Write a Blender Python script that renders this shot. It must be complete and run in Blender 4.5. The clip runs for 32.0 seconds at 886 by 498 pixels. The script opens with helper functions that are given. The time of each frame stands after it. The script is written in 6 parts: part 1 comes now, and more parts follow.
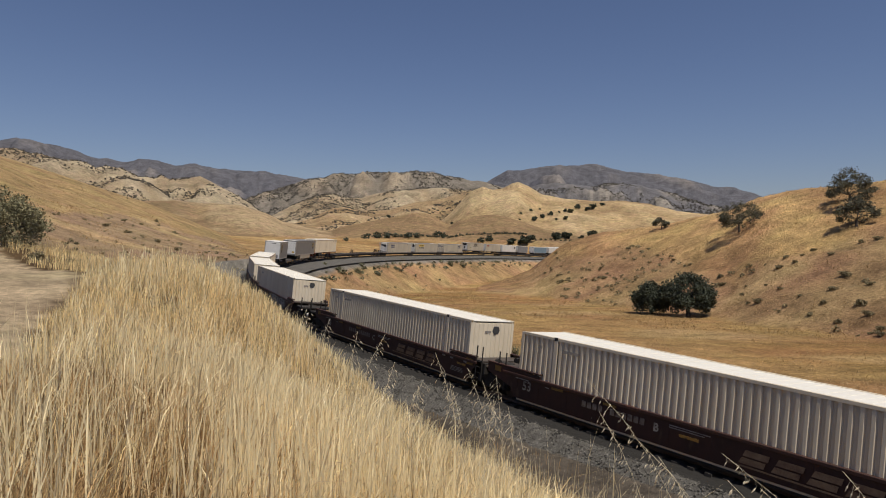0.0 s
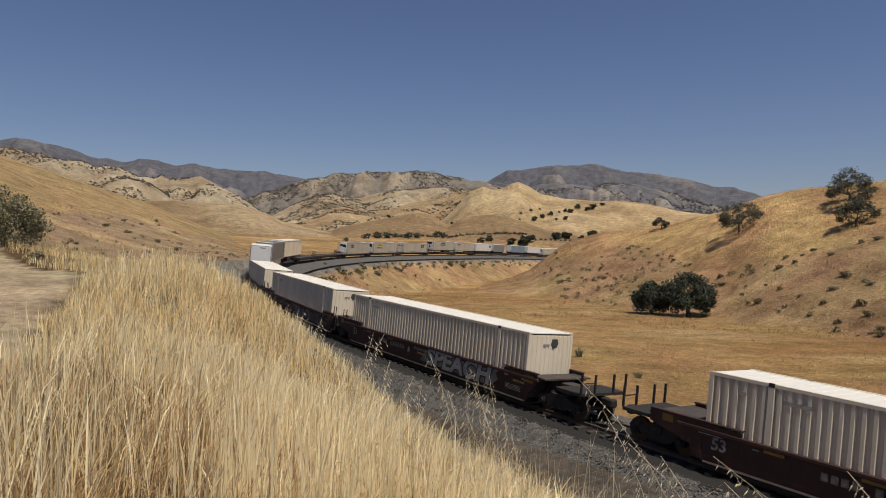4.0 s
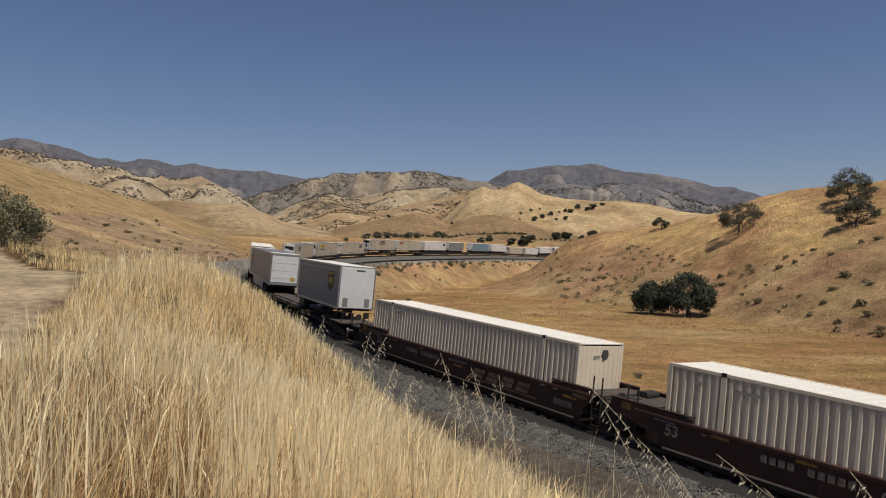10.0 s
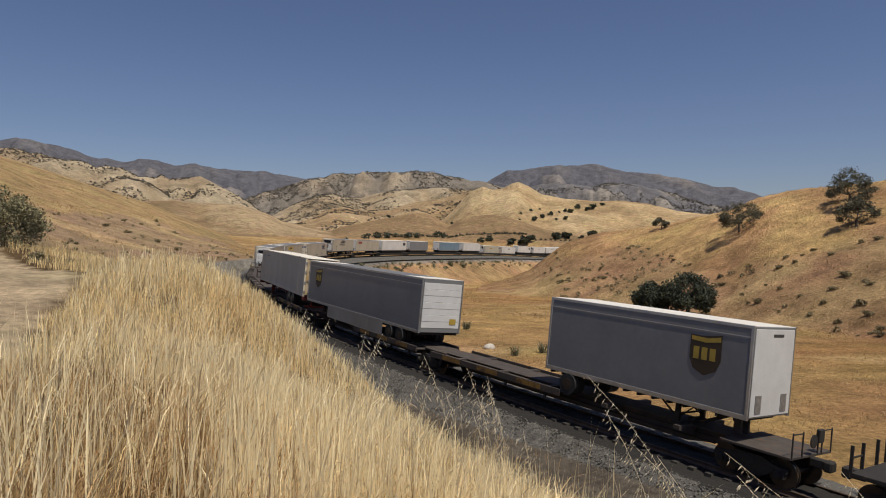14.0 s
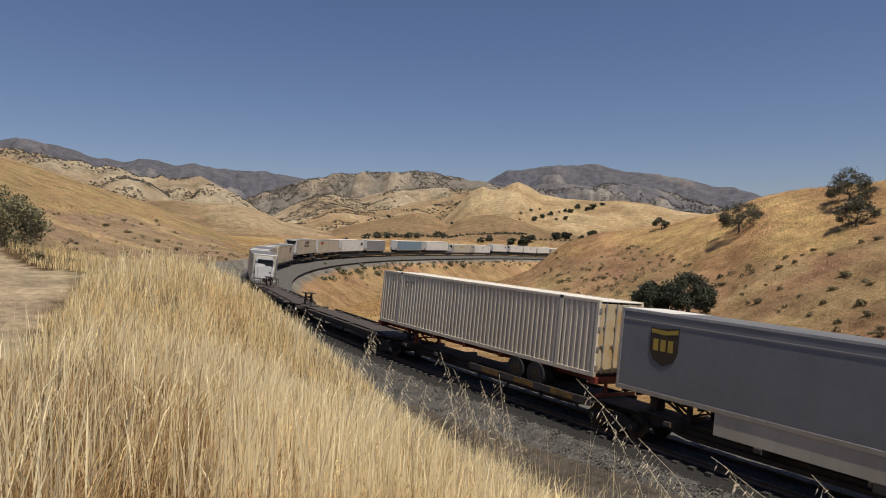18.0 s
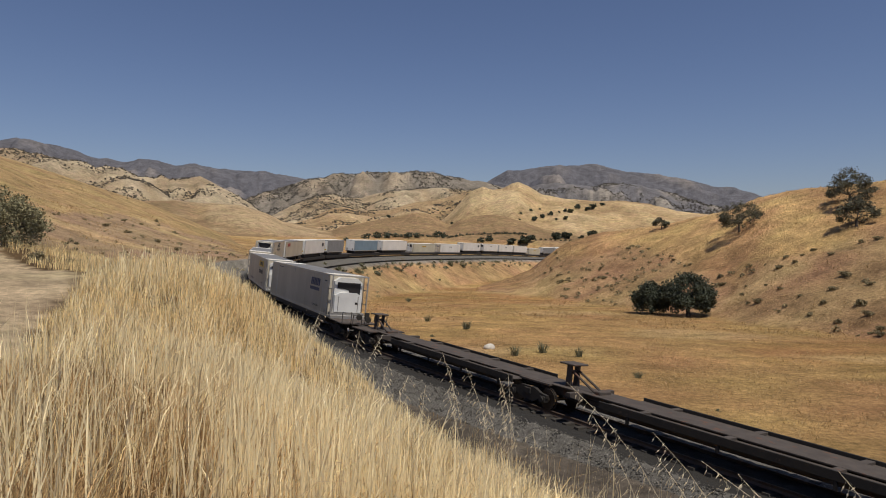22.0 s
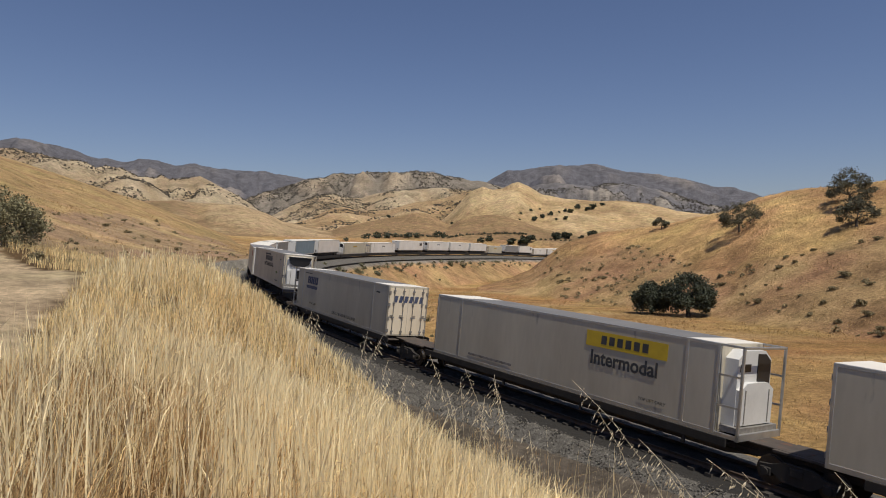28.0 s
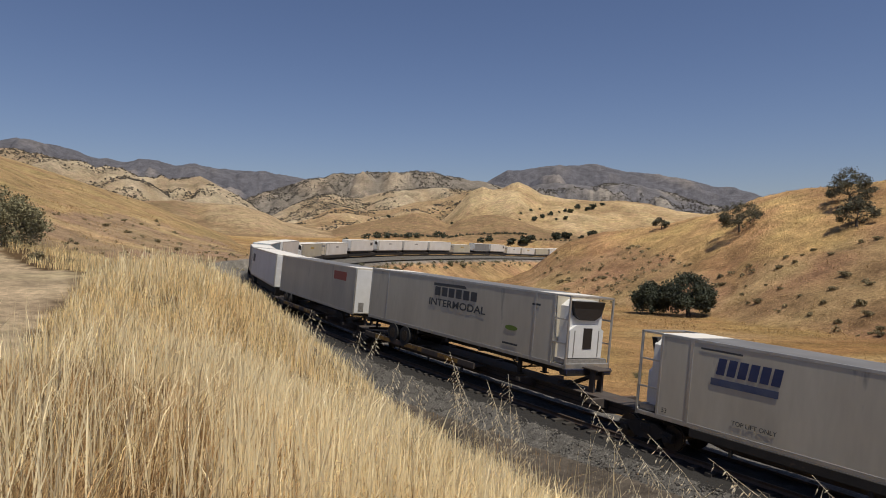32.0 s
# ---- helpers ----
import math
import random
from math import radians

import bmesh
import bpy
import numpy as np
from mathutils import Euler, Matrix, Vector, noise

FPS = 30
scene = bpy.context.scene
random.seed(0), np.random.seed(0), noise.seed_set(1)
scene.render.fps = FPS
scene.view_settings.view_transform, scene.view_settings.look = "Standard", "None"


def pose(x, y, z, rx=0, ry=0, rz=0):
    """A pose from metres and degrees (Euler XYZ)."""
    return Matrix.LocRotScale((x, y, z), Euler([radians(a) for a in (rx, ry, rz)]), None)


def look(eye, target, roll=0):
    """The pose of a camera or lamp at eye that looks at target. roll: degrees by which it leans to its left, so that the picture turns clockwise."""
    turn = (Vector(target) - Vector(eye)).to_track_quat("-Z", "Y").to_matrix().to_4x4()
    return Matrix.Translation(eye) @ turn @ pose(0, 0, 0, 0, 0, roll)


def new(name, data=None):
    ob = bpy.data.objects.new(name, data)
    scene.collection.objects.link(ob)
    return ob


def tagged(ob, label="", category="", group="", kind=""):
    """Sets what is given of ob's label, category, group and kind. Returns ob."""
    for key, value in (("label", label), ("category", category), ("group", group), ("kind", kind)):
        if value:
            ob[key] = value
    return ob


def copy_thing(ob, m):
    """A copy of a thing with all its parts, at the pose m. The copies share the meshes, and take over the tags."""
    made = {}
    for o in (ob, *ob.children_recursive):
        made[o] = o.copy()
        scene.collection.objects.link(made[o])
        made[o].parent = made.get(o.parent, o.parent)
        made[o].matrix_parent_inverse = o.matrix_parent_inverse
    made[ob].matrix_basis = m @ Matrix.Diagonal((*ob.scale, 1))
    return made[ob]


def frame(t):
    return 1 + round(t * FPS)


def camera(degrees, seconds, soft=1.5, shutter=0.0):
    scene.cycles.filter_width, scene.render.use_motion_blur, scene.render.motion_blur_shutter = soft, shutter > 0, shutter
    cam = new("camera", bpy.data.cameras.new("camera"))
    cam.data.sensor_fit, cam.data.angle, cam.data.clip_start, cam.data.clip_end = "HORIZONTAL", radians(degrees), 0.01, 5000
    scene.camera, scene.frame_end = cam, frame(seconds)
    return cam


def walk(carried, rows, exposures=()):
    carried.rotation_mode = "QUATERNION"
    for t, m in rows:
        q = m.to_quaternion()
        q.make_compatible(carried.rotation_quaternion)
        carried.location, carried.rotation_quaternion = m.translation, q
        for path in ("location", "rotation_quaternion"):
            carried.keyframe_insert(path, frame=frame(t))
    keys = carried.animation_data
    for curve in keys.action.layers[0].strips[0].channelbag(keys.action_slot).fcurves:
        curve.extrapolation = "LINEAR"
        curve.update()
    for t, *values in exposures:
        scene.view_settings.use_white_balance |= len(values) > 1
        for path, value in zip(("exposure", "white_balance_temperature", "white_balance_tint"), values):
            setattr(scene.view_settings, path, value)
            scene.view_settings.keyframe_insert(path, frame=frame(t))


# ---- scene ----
# camera: on a tripod on the bank above the track
EYE = (0.0, 0.0, 6.6)
cam = camera(67.34, 32.0, soft=1.0)
STAND = look(EYE, (0.0, 10.0, 6.426), roll=0.694)
walk(cam, [(0.0, STAND), (32.0, STAND)], [(0.0, 0.0), (13.0, 0.0), (17.0, 0.10), (20.0, 0.08), (23.0, 0.03), (26.0, 0.05), (29.0, 0.10), (32.0, 0.10)])

# daylight: high summer sun and a clear sky
SUN_AZ, SUN_EL = radians(142), radians(66)      # azimuth from +y towards +x
world = bpy.data.worlds.new("sky")
scene.world = world
world.use_nodes = True
wn = world.node_tree.nodes
sky = wn.new("ShaderNodeTexSky")
sky.sky_type, sky.sun_disc = "NISHITA", False
sky.sun_elevation, sky.sun_rotation = SUN_EL, SUN_AZ
sky.air_density, sky.dust_density, sky.ozone_density, sky.altitude = 1.0, 0.7, 4.0, 500
tint = wn.new("ShaderNodeMix")
tint.data_type, tint.blend_type = "RGBA", "MULTIPLY"
tint.inputs[0].default_value, tint.inputs[7].default_value = 1.0, (1.06, 0.97, 1.06, 1)
world.node_tree.links.new(sky.outputs[0], tint.inputs[6])
world.node_tree.links.new(tint.outputs[2], wn["Background"].inputs[0])
wn["Background"].inputs[1].default_value = 0.062
sun = new("sun", bpy.data.lights.new("sun", "SUN"))
sun.data.energy, sun.data.angle, sun.data.color = 3.8, radians(0.53), (1.0, 0.93, 0.80)
sun.matrix_world = look((0, 0, 0), (-math.sin(SUN_AZ) * math.cos(SUN_EL), -math.cos(SUN_AZ) * math.cos(SUN_EL), -math.sin(SUN_EL)))


# ---- materials ----
def mat(name, c1, c2=None, scale=2.0, rough=0.7, bump=0.0, metal=0.0, fine=0.0, island=0.0, stretch=(1, 1, 1), coat=0.0, spots=None, detail=6.0, each=0.0):
    """Two noise scales mix c1 and c2; spots = (colour, scale, threshold) lays stains on top; island and each vary by piece."""
    m = bpy.data.materials.new(name)
    m.use_nodes = True
    nt = m.node_tree
    n, link = nt.nodes, nt.links.new
    b = n["Principled BSDF"]
    c2 = c2 or tuple(v * 0.75 for v in c1)
    tc = n.new("ShaderNodeTexCoord")
    mp = n.new("ShaderNodeMapping")
    mp.inputs["Scale"].default_value = stretch
    link(tc.outputs["Object"], mp.inputs[0])
    big, small = n.new("ShaderNodeTexNoise"), n.new("ShaderNodeTexNoise")
    for node, s in ((big, scale), (small, scale * 9)):
        node.inputs["Scale"].default_value = s
        node.inputs["Detail"].default_value = detail
        link(mp.outputs[0], node.inputs["Vector"])
    add = n.new("ShaderNodeMath")
    add.operation = "MULTIPLY_ADD"
    link(small.outputs[0], add.inputs[0])
    add.inputs[1].default_value = 0.45 + fine
    link(big.outputs[0], add.inputs[2])
    ramp = n.new("ShaderNodeMapRange")
    ramp.inputs[1].default_value, ramp.inputs[2].default_value = 0.5 + 0.5 * fine, 0.98 + 0.5 * fine
    link(add.outputs[0], ramp.inputs[0])
    mix = n.new("ShaderNodeMix")
    mix.data_type = "RGBA"
    mix.inputs[6].default_value, mix.inputs[7].default_value = (*c1, 1), (*c2, 1)
    link(ramp.outputs[0], mix.inputs[0])
    out = mix.outputs[2]
    if spots:
        col, ss, th = spots
        sp = n.new("ShaderNodeTexNoise")
        sp.inputs["Scale"].default_value, sp.inputs["Detail"].default_value = ss, 8
        link(mp.outputs[0], sp.inputs["Vector"])
        mr = n.new("ShaderNodeMapRange")
        mr.inputs[1].default_value, mr.inputs[2].default_value = th, th + 0.08
        link(sp.outputs[0], mr.inputs[0])
        mx = n.new("ShaderNodeMix")
        mx.data_type = "RGBA"
        mx.inputs[7].default_value = (*col, 1)
        link(out, mx.inputs[6])
        link(mr.outputs[0], mx.inputs[0])
        out = mx.outputs[2]
    if island or each:
        src = n.new("ShaderNodeNewGeometry").outputs["Random Per Island"] if island else n.new("ShaderNodeObjectInfo").outputs["Random"]
        mr = n.new("ShaderNodeMapRange")
        mr.inputs[3].default_value, mr.inputs[4].default_value = 1 - (island or each), 1 + (island or each)
        link(src, mr.inputs[0])
        hs = n.new("ShaderNodeHueSaturation")
        link(mr.outputs[0], hs.inputs["Value"])
        link(out, hs.inputs["Color"])
        out = hs.outputs[0]
    link(out, b.inputs["Base Color"])
    b.inputs["Roughness"].default_value, b.inputs["Metallic"].default_value = rough, metal
    b.inputs["Coat Weight"].default_value = coat
    if bump:
        bp = n.new("ShaderNodeBump")
        bp.inputs["Strength"].default_value, bp.inputs["Distance"].default_value = min(1.0, bump), 0.02 * bump
        link(add.outputs[0], bp.inputs["Height"])
        link(bp.outputs[0], b.inputs["Normal"])
    return m


def ground_material():
    """Earth and dry grass: the soil attribute's colour, far slopes' haze included, broken by four scales of grain."""
    m = bpy.data.materials.new("dry_grass_and_earth")
    m.use_nodes = True
    nt = m.node_tree
    n, link = nt.nodes, nt.links.new
    b = n["Principled BSDF"]
    b.inputs["Roughness"].default_value = 0.95
    b.inputs["Specular IOR Level"].default_value = 0.1
    soil = n.new("ShaderNodeAttribute")
    soil.attribute_name = "soil"
    tc = n.new("ShaderNodeTexCoord")
    total = None
    for scale, detail, rough, amount in ((0.018, 9, 0.66, 0.75), (0.22, 9, 0.76, 1.15), (2.6, 6, 0.74, 0.95)):
        t = n.new("ShaderNodeTexNoise")
        t.inputs["Scale"].default_value, t.inputs["Detail"].default_value, t.inputs["Roughness"].default_value = scale, detail, rough
        link(tc.outputs["Object"], t.inputs["Vector"])
        r = n.new("ShaderNodeMapRange")
        r.inputs[1].default_value, r.inputs[2].default_value = 0.3, 0.7
        r.inputs[3].default_value, r.inputs[4].default_value = 1 - 0.5 * amount, 1 + 0.5 * amount
        link(t.outputs[0], r.inputs[0])
        if total is None:
            total = r.outputs[0]
        else:
            k = n.new("ShaderNodeMath")
            k.operation = "MULTIPLY"
            link(total, k.inputs[0])
            link(r.outputs[0], k.inputs[1])
            total = k.outputs[0]
    mul = n.new("ShaderNodeVectorMath")
    mul.operation = "SCALE"
    link(soil.outputs["Color"], mul.inputs[0])
    link(total, mul.inputs["Scale"])
    hue = n.new("ShaderNodeTexNoise")
    hue.inputs["Scale"].default_value, hue.inputs["Detail"].default_value = 0.09, 7
    link(tc.outputs["Object"], hue.inputs["Vector"])
    hr = n.new("ShaderNodeMapRange")
    hr.inputs[1].default_value, hr.inputs[2].default_value, hr.inputs[3].default_value, hr.inputs[4].default_value = 0.3, 0.7, 0.485, 0.512
    link(hue.outputs[0], hr.inputs[0])
    hs = n.new("ShaderNodeHueSaturation")
    link(hr.outputs[0], hs.inputs["Hue"])
    link(mul.outputs[0], hs.inputs["Color"])
    link(hs.outputs[0], b.inputs["Base Color"])
    bp = n.new("ShaderNodeBump")
    bp.inputs["Strength"].default_value, bp.inputs["Distance"].default_value = 0.7, 0.25
    link(total, bp.inputs["Height"])
    link(bp.outputs[0], b.inputs["Normal"])
    return m


M_GROUND = ground_material()
# row 6: bank soil, darkened to stand for shade between the stalks
# rows 4, 5 and 14: mountain soils with distance haze mixed into the colour
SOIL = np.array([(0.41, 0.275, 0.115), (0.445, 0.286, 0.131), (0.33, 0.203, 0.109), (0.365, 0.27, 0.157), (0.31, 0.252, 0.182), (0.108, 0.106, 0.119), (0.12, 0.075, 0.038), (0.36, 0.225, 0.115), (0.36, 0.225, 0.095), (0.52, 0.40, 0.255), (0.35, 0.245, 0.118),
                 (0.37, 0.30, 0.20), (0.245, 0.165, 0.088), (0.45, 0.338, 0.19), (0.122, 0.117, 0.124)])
M_BALLAST = mat("grey_ballast", (0.140, 0.130, 0.115), (0.047, 0.043, 0.037), 7.0, 0.9, 1.0, fine=0.5, detail=9, spots=((0.25, 0.235, 0.21), 14.0, 0.59))
M_STONE = mat("ballast_stone", (0.170, 0.159, 0.141), (0.070, 0.064, 0.056), 5.0, 0.9, 0.3, island=0.55)
# oil stain, blackened further to paint in the shade under the train
M_OILSHADE = mat("oily_shaded_ballast", (0.024, 0.021, 0.018), (0.012, 0.011, 0.010), 7.0, 0.9, 1.0, fine=0.5, detail=9)
M_RAIL = mat("worn_rail_steel", (0.12, 0.088, 0.066), (0.07, 0.046, 0.034), 3.0, 0.6, 0.1, 0.3)
M_TIE = mat("grimy_concrete_tie", (0.06, 0.052, 0.044), (0.032, 0.028, 0.024), 4.0, 0.9, 0.4, each=0.15)


# ---- the track's line ----
KS = np.array([-560, -420, -350, -280, -240, -210, -180, -150, -120, -95, -70, -50, -25, 0, 25, 60, 140.0])
KV = np.array([0.001673, 0.001673, 0.001527, 0.001182, 0.000864, -0.001106, 0.001014, 0.007067, 0.004768, 0.005342, 0.005779, 0.006136, 0.006018, 0.006557, 0.00139, 0.001439, 0.001439])
TS = np.arange(-640, 341, 1.0)
_i0 = int(np.where(TS == 0)[0][0])
TTH = np.cumsum(np.interp(TS, KS, KV))
TTH += -1.034535 - TTH[_i0]
TX, TY = np.cumsum(np.cos(TTH)), np.cumsum(np.sin(TTH))
TX += -6.8984 - TX[_i0]
TY += 45.3724 - TY[_i0]
TZ = np.where(TS > 60, -0.02065 * 60 - 9.456e-5 * 3600, -0.02065 * TS - 9.456e-5 * TS * TS)
TZ = np.where(TS < -300, -0.02065 * -300 - 9.456e-5 * 90000 - 0.01 * (TS + 300) * -1 * 0.5, TZ)
CANT = 0.086
SPEED = 7.08004
GAINS = ((0, -0.00324), (7, 0.01407), (13, 0.03376), (18, -0.0077), (22, 0.12268), (26, -0.10512))


def on_track(s):
    return (float(np.interp(s, TS, TX)), float(np.interp(s, TS, TY)), float(np.interp(s, TS, TZ)))


def ride(s_front, s_rear):
    """The pose of a vehicle carried at two points of the track: x forward, y to its left, z up from the rail, origin midway."""
    a, b = Vector(on_track(s_front)), Vector(on_track(s_rear))
    fx = (a - b).normalized()
    ly = Vector((0, 0, 1)).cross(fx).normalized()
    m = Matrix((fx, ly, fx.cross(ly))).transposed().to_4x4()
    return Matrix.Translation((a + b) / 2) @ m @ Matrix.Rotation(-CANT, 4, "X")


def travelled(t):
    return SPEED * t + sum(a * max(0.0, t - t0) ** 2 / 2 for t0, a in GAINS)


def near_track(x, y):
    """Arc length and signed side distance (left +) of the nearest track point, for arrays."""
    s, lat = np.zeros(len(x)), np.full(len(x), 9e9)
    away = np.hypot(x, y) > 640
    if away.any() and not away.all():
        s[away], lat[away] = near_track(x[away], y[away])
        s[~away], lat[~away] = near_track(x[~away], y[~away])
        return s, lat
    every = 24 if away.any() else 2
    cx, cy, cs, ct = TX[::every], TY[::every], TS[::every], TTH[::every]
    for i in range(0, len(x), 20000):
        dx, dy = x[i:i + 20000, None] - cx[None], y[i:i + 20000, None] - cy[None]
        k = np.argmin(dx * dx + dy * dy, 1)
        r = np.arange(len(k))
        along = dx[r, k] * np.cos(ct[k]) + dy[r, k] * np.sin(ct[k])
        s[i:i + 20000] = cs[k] + along
        lat[i:i + 20000] = -dx[r, k] * np.sin(ct[k]) + dy[r, k] * np.cos(ct[k])
    return s, lat


# ---- land ----
def vnoise(x, y, seed=0):
    """Smooth value noise, 0 to 1, for arrays."""
    xi, yi = np.floor(x).astype(np.int64), np.floor(y).astype(np.int64)
    fx, fy = x - xi, y - yi
    fx, fy = fx * fx * (3 - 2 * fx), fy * fy * (3 - 2 * fy)

    def h(a, b):
        v = (a * 374761393 + b * 668265263 + seed * 974711) & 0x7FFFFFFF
        v = ((v ^ (v >> 13)) * 1274126177) & 0x7FFFFFFF
        return ((v ^ (v >> 16)) & 0xFFFF) / 65535.0
    return (h(xi, yi) * (1 - fx) + h(xi + 1, yi) * fx) * (1 - fy) + (h(xi, yi + 1) * (1 - fx) + h(xi + 1, yi + 1) * fx) * fy


def fbm(x, y, octaves=4, seed=0):
    v, a, t = 0, 0.5, 0
    for o in range(octaves):
        v, t = v + a * vnoise(x, y, seed + o), t + a
        x, y, a = x * 2.03 + 7.1, y * 2.03 + 3.7, a * 0.5
    return v / t


def step(a, b, v):
    u = np.clip((v - a) / (b - a), 0, 1)
    return u * u * (3 - 2 * u)


# hills, farthest forms first: bearings and heights of the crest as angles from the eye, crest and foot distance, foot height,
# soil, gully depth, gully width in degrees, octaves of relief
HILLS = []


def hill(az, el, crest, foot, base, soil, gully, wide, octaves):
    HILLS.append((az, el, crest, foot, base, soil, gully, wide, octaves))


# golden slope beside the road
hill([-41.3, -33.7, -32.0, -30.2, -28.3, -26.4, -24.4, -22.4, -20.3, -18.1, -16.3, -14.5, -10.8], [6.6, 5.4, 4.92, 4.37, 3.75, 3.15, 2.57, 1.78, 0.88, -0.01, -0.82, -1.2, -1.6], 330, 70, 1.5, 10, 0.10, 9.0, 5)
# pale hills dotted with oaks, and the knob before them
hill([-42.6, -33.7, -32.8, -32.0, -31.1, -29.8, -28.3, -27.6, -26.8, -25.8, -24.6, -23.4, -23.0, -22.4, -21.1, -20.1, -19.2, -18.1, -17.2, -16.3, -13.6, -10.8],
     [5.18, 6.0, 6.11, 5.82, 5.8, 5.44, 5.36, 4.94, 5.16, 5.09, 4.45, 4.38, 4.66, 4.42, 4.52, 4.75, 4.29, 3.69, 3.25, 2.63, 0.81, -1.54], 1150, 640, 4, 11, 0.30, 4.2, 4)
hill([-30.2, -28.3, -27.0, -25.6, -24.8, -23.8, -22.8, -21.5, -20.3], [1.78, 3.54, 4.12, 4.4, 4.27, 3.96, 3.25, 2.26, -0.5], 930, 600, 4, 11, 0.25, 3.0, 4)
# smooth golden shoulder in front of them
hill([-27.2, -24.4, -22.0, -19.4, -16.8, -15.0, -13.6, -11.3, -8.9, -6.0], [1.44, 2.61, 2.74, 2.54, 2.38, 1.91, 1.19, 0.75, 0.3, -0.9], 700, 400, 1, 3, 0.22, 4.5, 3)
# far mountains, their blue haze painted through soils 5 and 14
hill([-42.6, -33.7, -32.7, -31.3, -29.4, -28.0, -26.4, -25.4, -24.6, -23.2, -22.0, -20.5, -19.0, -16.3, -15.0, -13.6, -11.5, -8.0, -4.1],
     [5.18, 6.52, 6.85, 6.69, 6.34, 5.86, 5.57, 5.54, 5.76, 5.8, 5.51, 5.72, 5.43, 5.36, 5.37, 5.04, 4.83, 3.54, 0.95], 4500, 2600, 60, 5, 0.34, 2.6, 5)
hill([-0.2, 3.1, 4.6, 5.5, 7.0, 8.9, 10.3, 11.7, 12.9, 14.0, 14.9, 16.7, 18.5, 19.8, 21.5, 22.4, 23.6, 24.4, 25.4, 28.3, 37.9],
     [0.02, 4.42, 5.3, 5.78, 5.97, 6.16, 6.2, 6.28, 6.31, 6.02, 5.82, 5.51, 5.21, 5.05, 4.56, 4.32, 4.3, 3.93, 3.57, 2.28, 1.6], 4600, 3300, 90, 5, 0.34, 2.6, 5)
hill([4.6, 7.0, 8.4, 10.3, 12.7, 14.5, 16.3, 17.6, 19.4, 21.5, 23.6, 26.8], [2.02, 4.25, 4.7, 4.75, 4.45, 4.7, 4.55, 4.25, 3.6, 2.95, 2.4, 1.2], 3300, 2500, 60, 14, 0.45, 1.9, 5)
# brushy ridge, its pale foothills and spurs
hill([-18.1, -16.3, -13.6, -11.5, -10.1, -8.9, -6.6, -4.2, -2.5, -0.8, 0.7, 3.1, 5.6, 8.5, 11.3], [1.2, 3.09, 4.01, 4.78, 4.96, 5.28, 5.48, 5.48, 5.7, 5.49, 5.17, 4.86, 4.2, 2.53, 0.16], 2300, 1500, 30, 4, 0.42, 2.2, 5)
hill([-16.3, -15.0, -13.6, -12.2, -10.8, -9.4, -8.4, -7.0, -5.8, -4.6, -3.4, -2.2, -0.3, 1.4, 3.1, 5.6, 8.0],
     [-0.64, 1.44, 2.13, 2.82, 3.42, 3.6, 3.29, 3.31, 3.72, 3.94, 3.96, 4.17, 4.24, 4.17, 3.7, 2.75, 0.12], 1650, 1150, 14, 11, 0.34, 2.4, 4)
hill([-14.9, -13.6, -11.5, -10.3, -9.4, -8.4, -7.0, -6.0, -4.6, -3.4, -2.4, -1.5, 0.2, 1.7, 3.1, 4.6, 6.6], [-0.62, 0.71, 1.41, 2.01, 2.41, 2.47, 2.21, 2.18, 2.34, 2.8, 3.05, 3.16, 3.43, 4.02, 4.28, 3.47, 1.07], 1250, 820, 8, 3, 0.30, 2.6, 4)
# golden hill, and two bare brown mounds at its foot
hill([-4.6, -1.7, 0.0, 1.2, 2.3, 3.4, 4.3, 5.1, 5.8, 6.4, 7.2, 8.4, 10.3, 13.1, 15.0, 17.2, 19.4, 21.6, 25.6, 34.7],
     [-0.52, 0.73, 1.58, 2.71, 3.84, 4.38, 4.19, 4.29, 4.68, 4.82, 4.49, 3.78, 3.4, 3.21, 3.25, 2.97, 2.36, 2.13, 1.55, 1.22], 950, 560, 4, 13, 0.26, 4.0, 4)
hill([-10.8, -8.9, -6.5, -4.1, -2.4, -1.4, -0.5, 0.8, 2.2, 3.2, 4.7], [-0.34, 0.78, 1.3, 1.77, 2.13, 2.05, 1.62, 1.01, 0.49, 0.06, -0.65], 690, 500, 3, 12, 0.12, 4.0, 3)
hill([-0.7, 0.5, 1.5, 2.7, 4.1, 5.6, 7.0, 8.5, 10.4, 13.2], [-0.23, 1.0, 1.6, 1.9, 2.02, 1.79, 1.32, 0.85, 0.53, -0.05], 650, 490, 3, 12, 0.12, 4.0, 3)
# where bare brown earth ends and gold grass begins on the two near slopes
RB_AZ, RB_EL = [10.4, 13.2, 15.0, 16.8, 19.1, 21.2, 22.5, 23.7, 26.9, 28.8, 31.3, 33.6], [-1.29, -1.33, -0.17, -0.71, -1.5, -2.68, -2.86, -2.28, -1.49, -0.84, -0.03, 1.05]
LB_AZ, LB_EL = [-33.7, -31.6, -28.3, -25.2, -22.8, -21.1, -18.9, -16.7], [1.86, 1.65, 1.41, 1.49, 0.88, 0.14, -0.43, -1.57]
R_AZ = np.array([3.0, 6.0, 7.6, 8.8, 9.7, 10.9, 13.2, 15.9, 18.1, 20.7, 23.2, 25.2, 27.2, 29.4, 31.2, 33.6, 40.7, 70])
R_EL = np.array([-4.2, -3.3, -2.54, -1.55, -0.82, -0.13, 0.56, 0.92, 1.26, 1.86, 2.44, 3.39, 3.88, 4.12, 4.16, 4.53, 5.24, 5.5])


def bearing(x, y):
    return np.degrees(np.arctan2(x, y)), np.hypot(x, y)


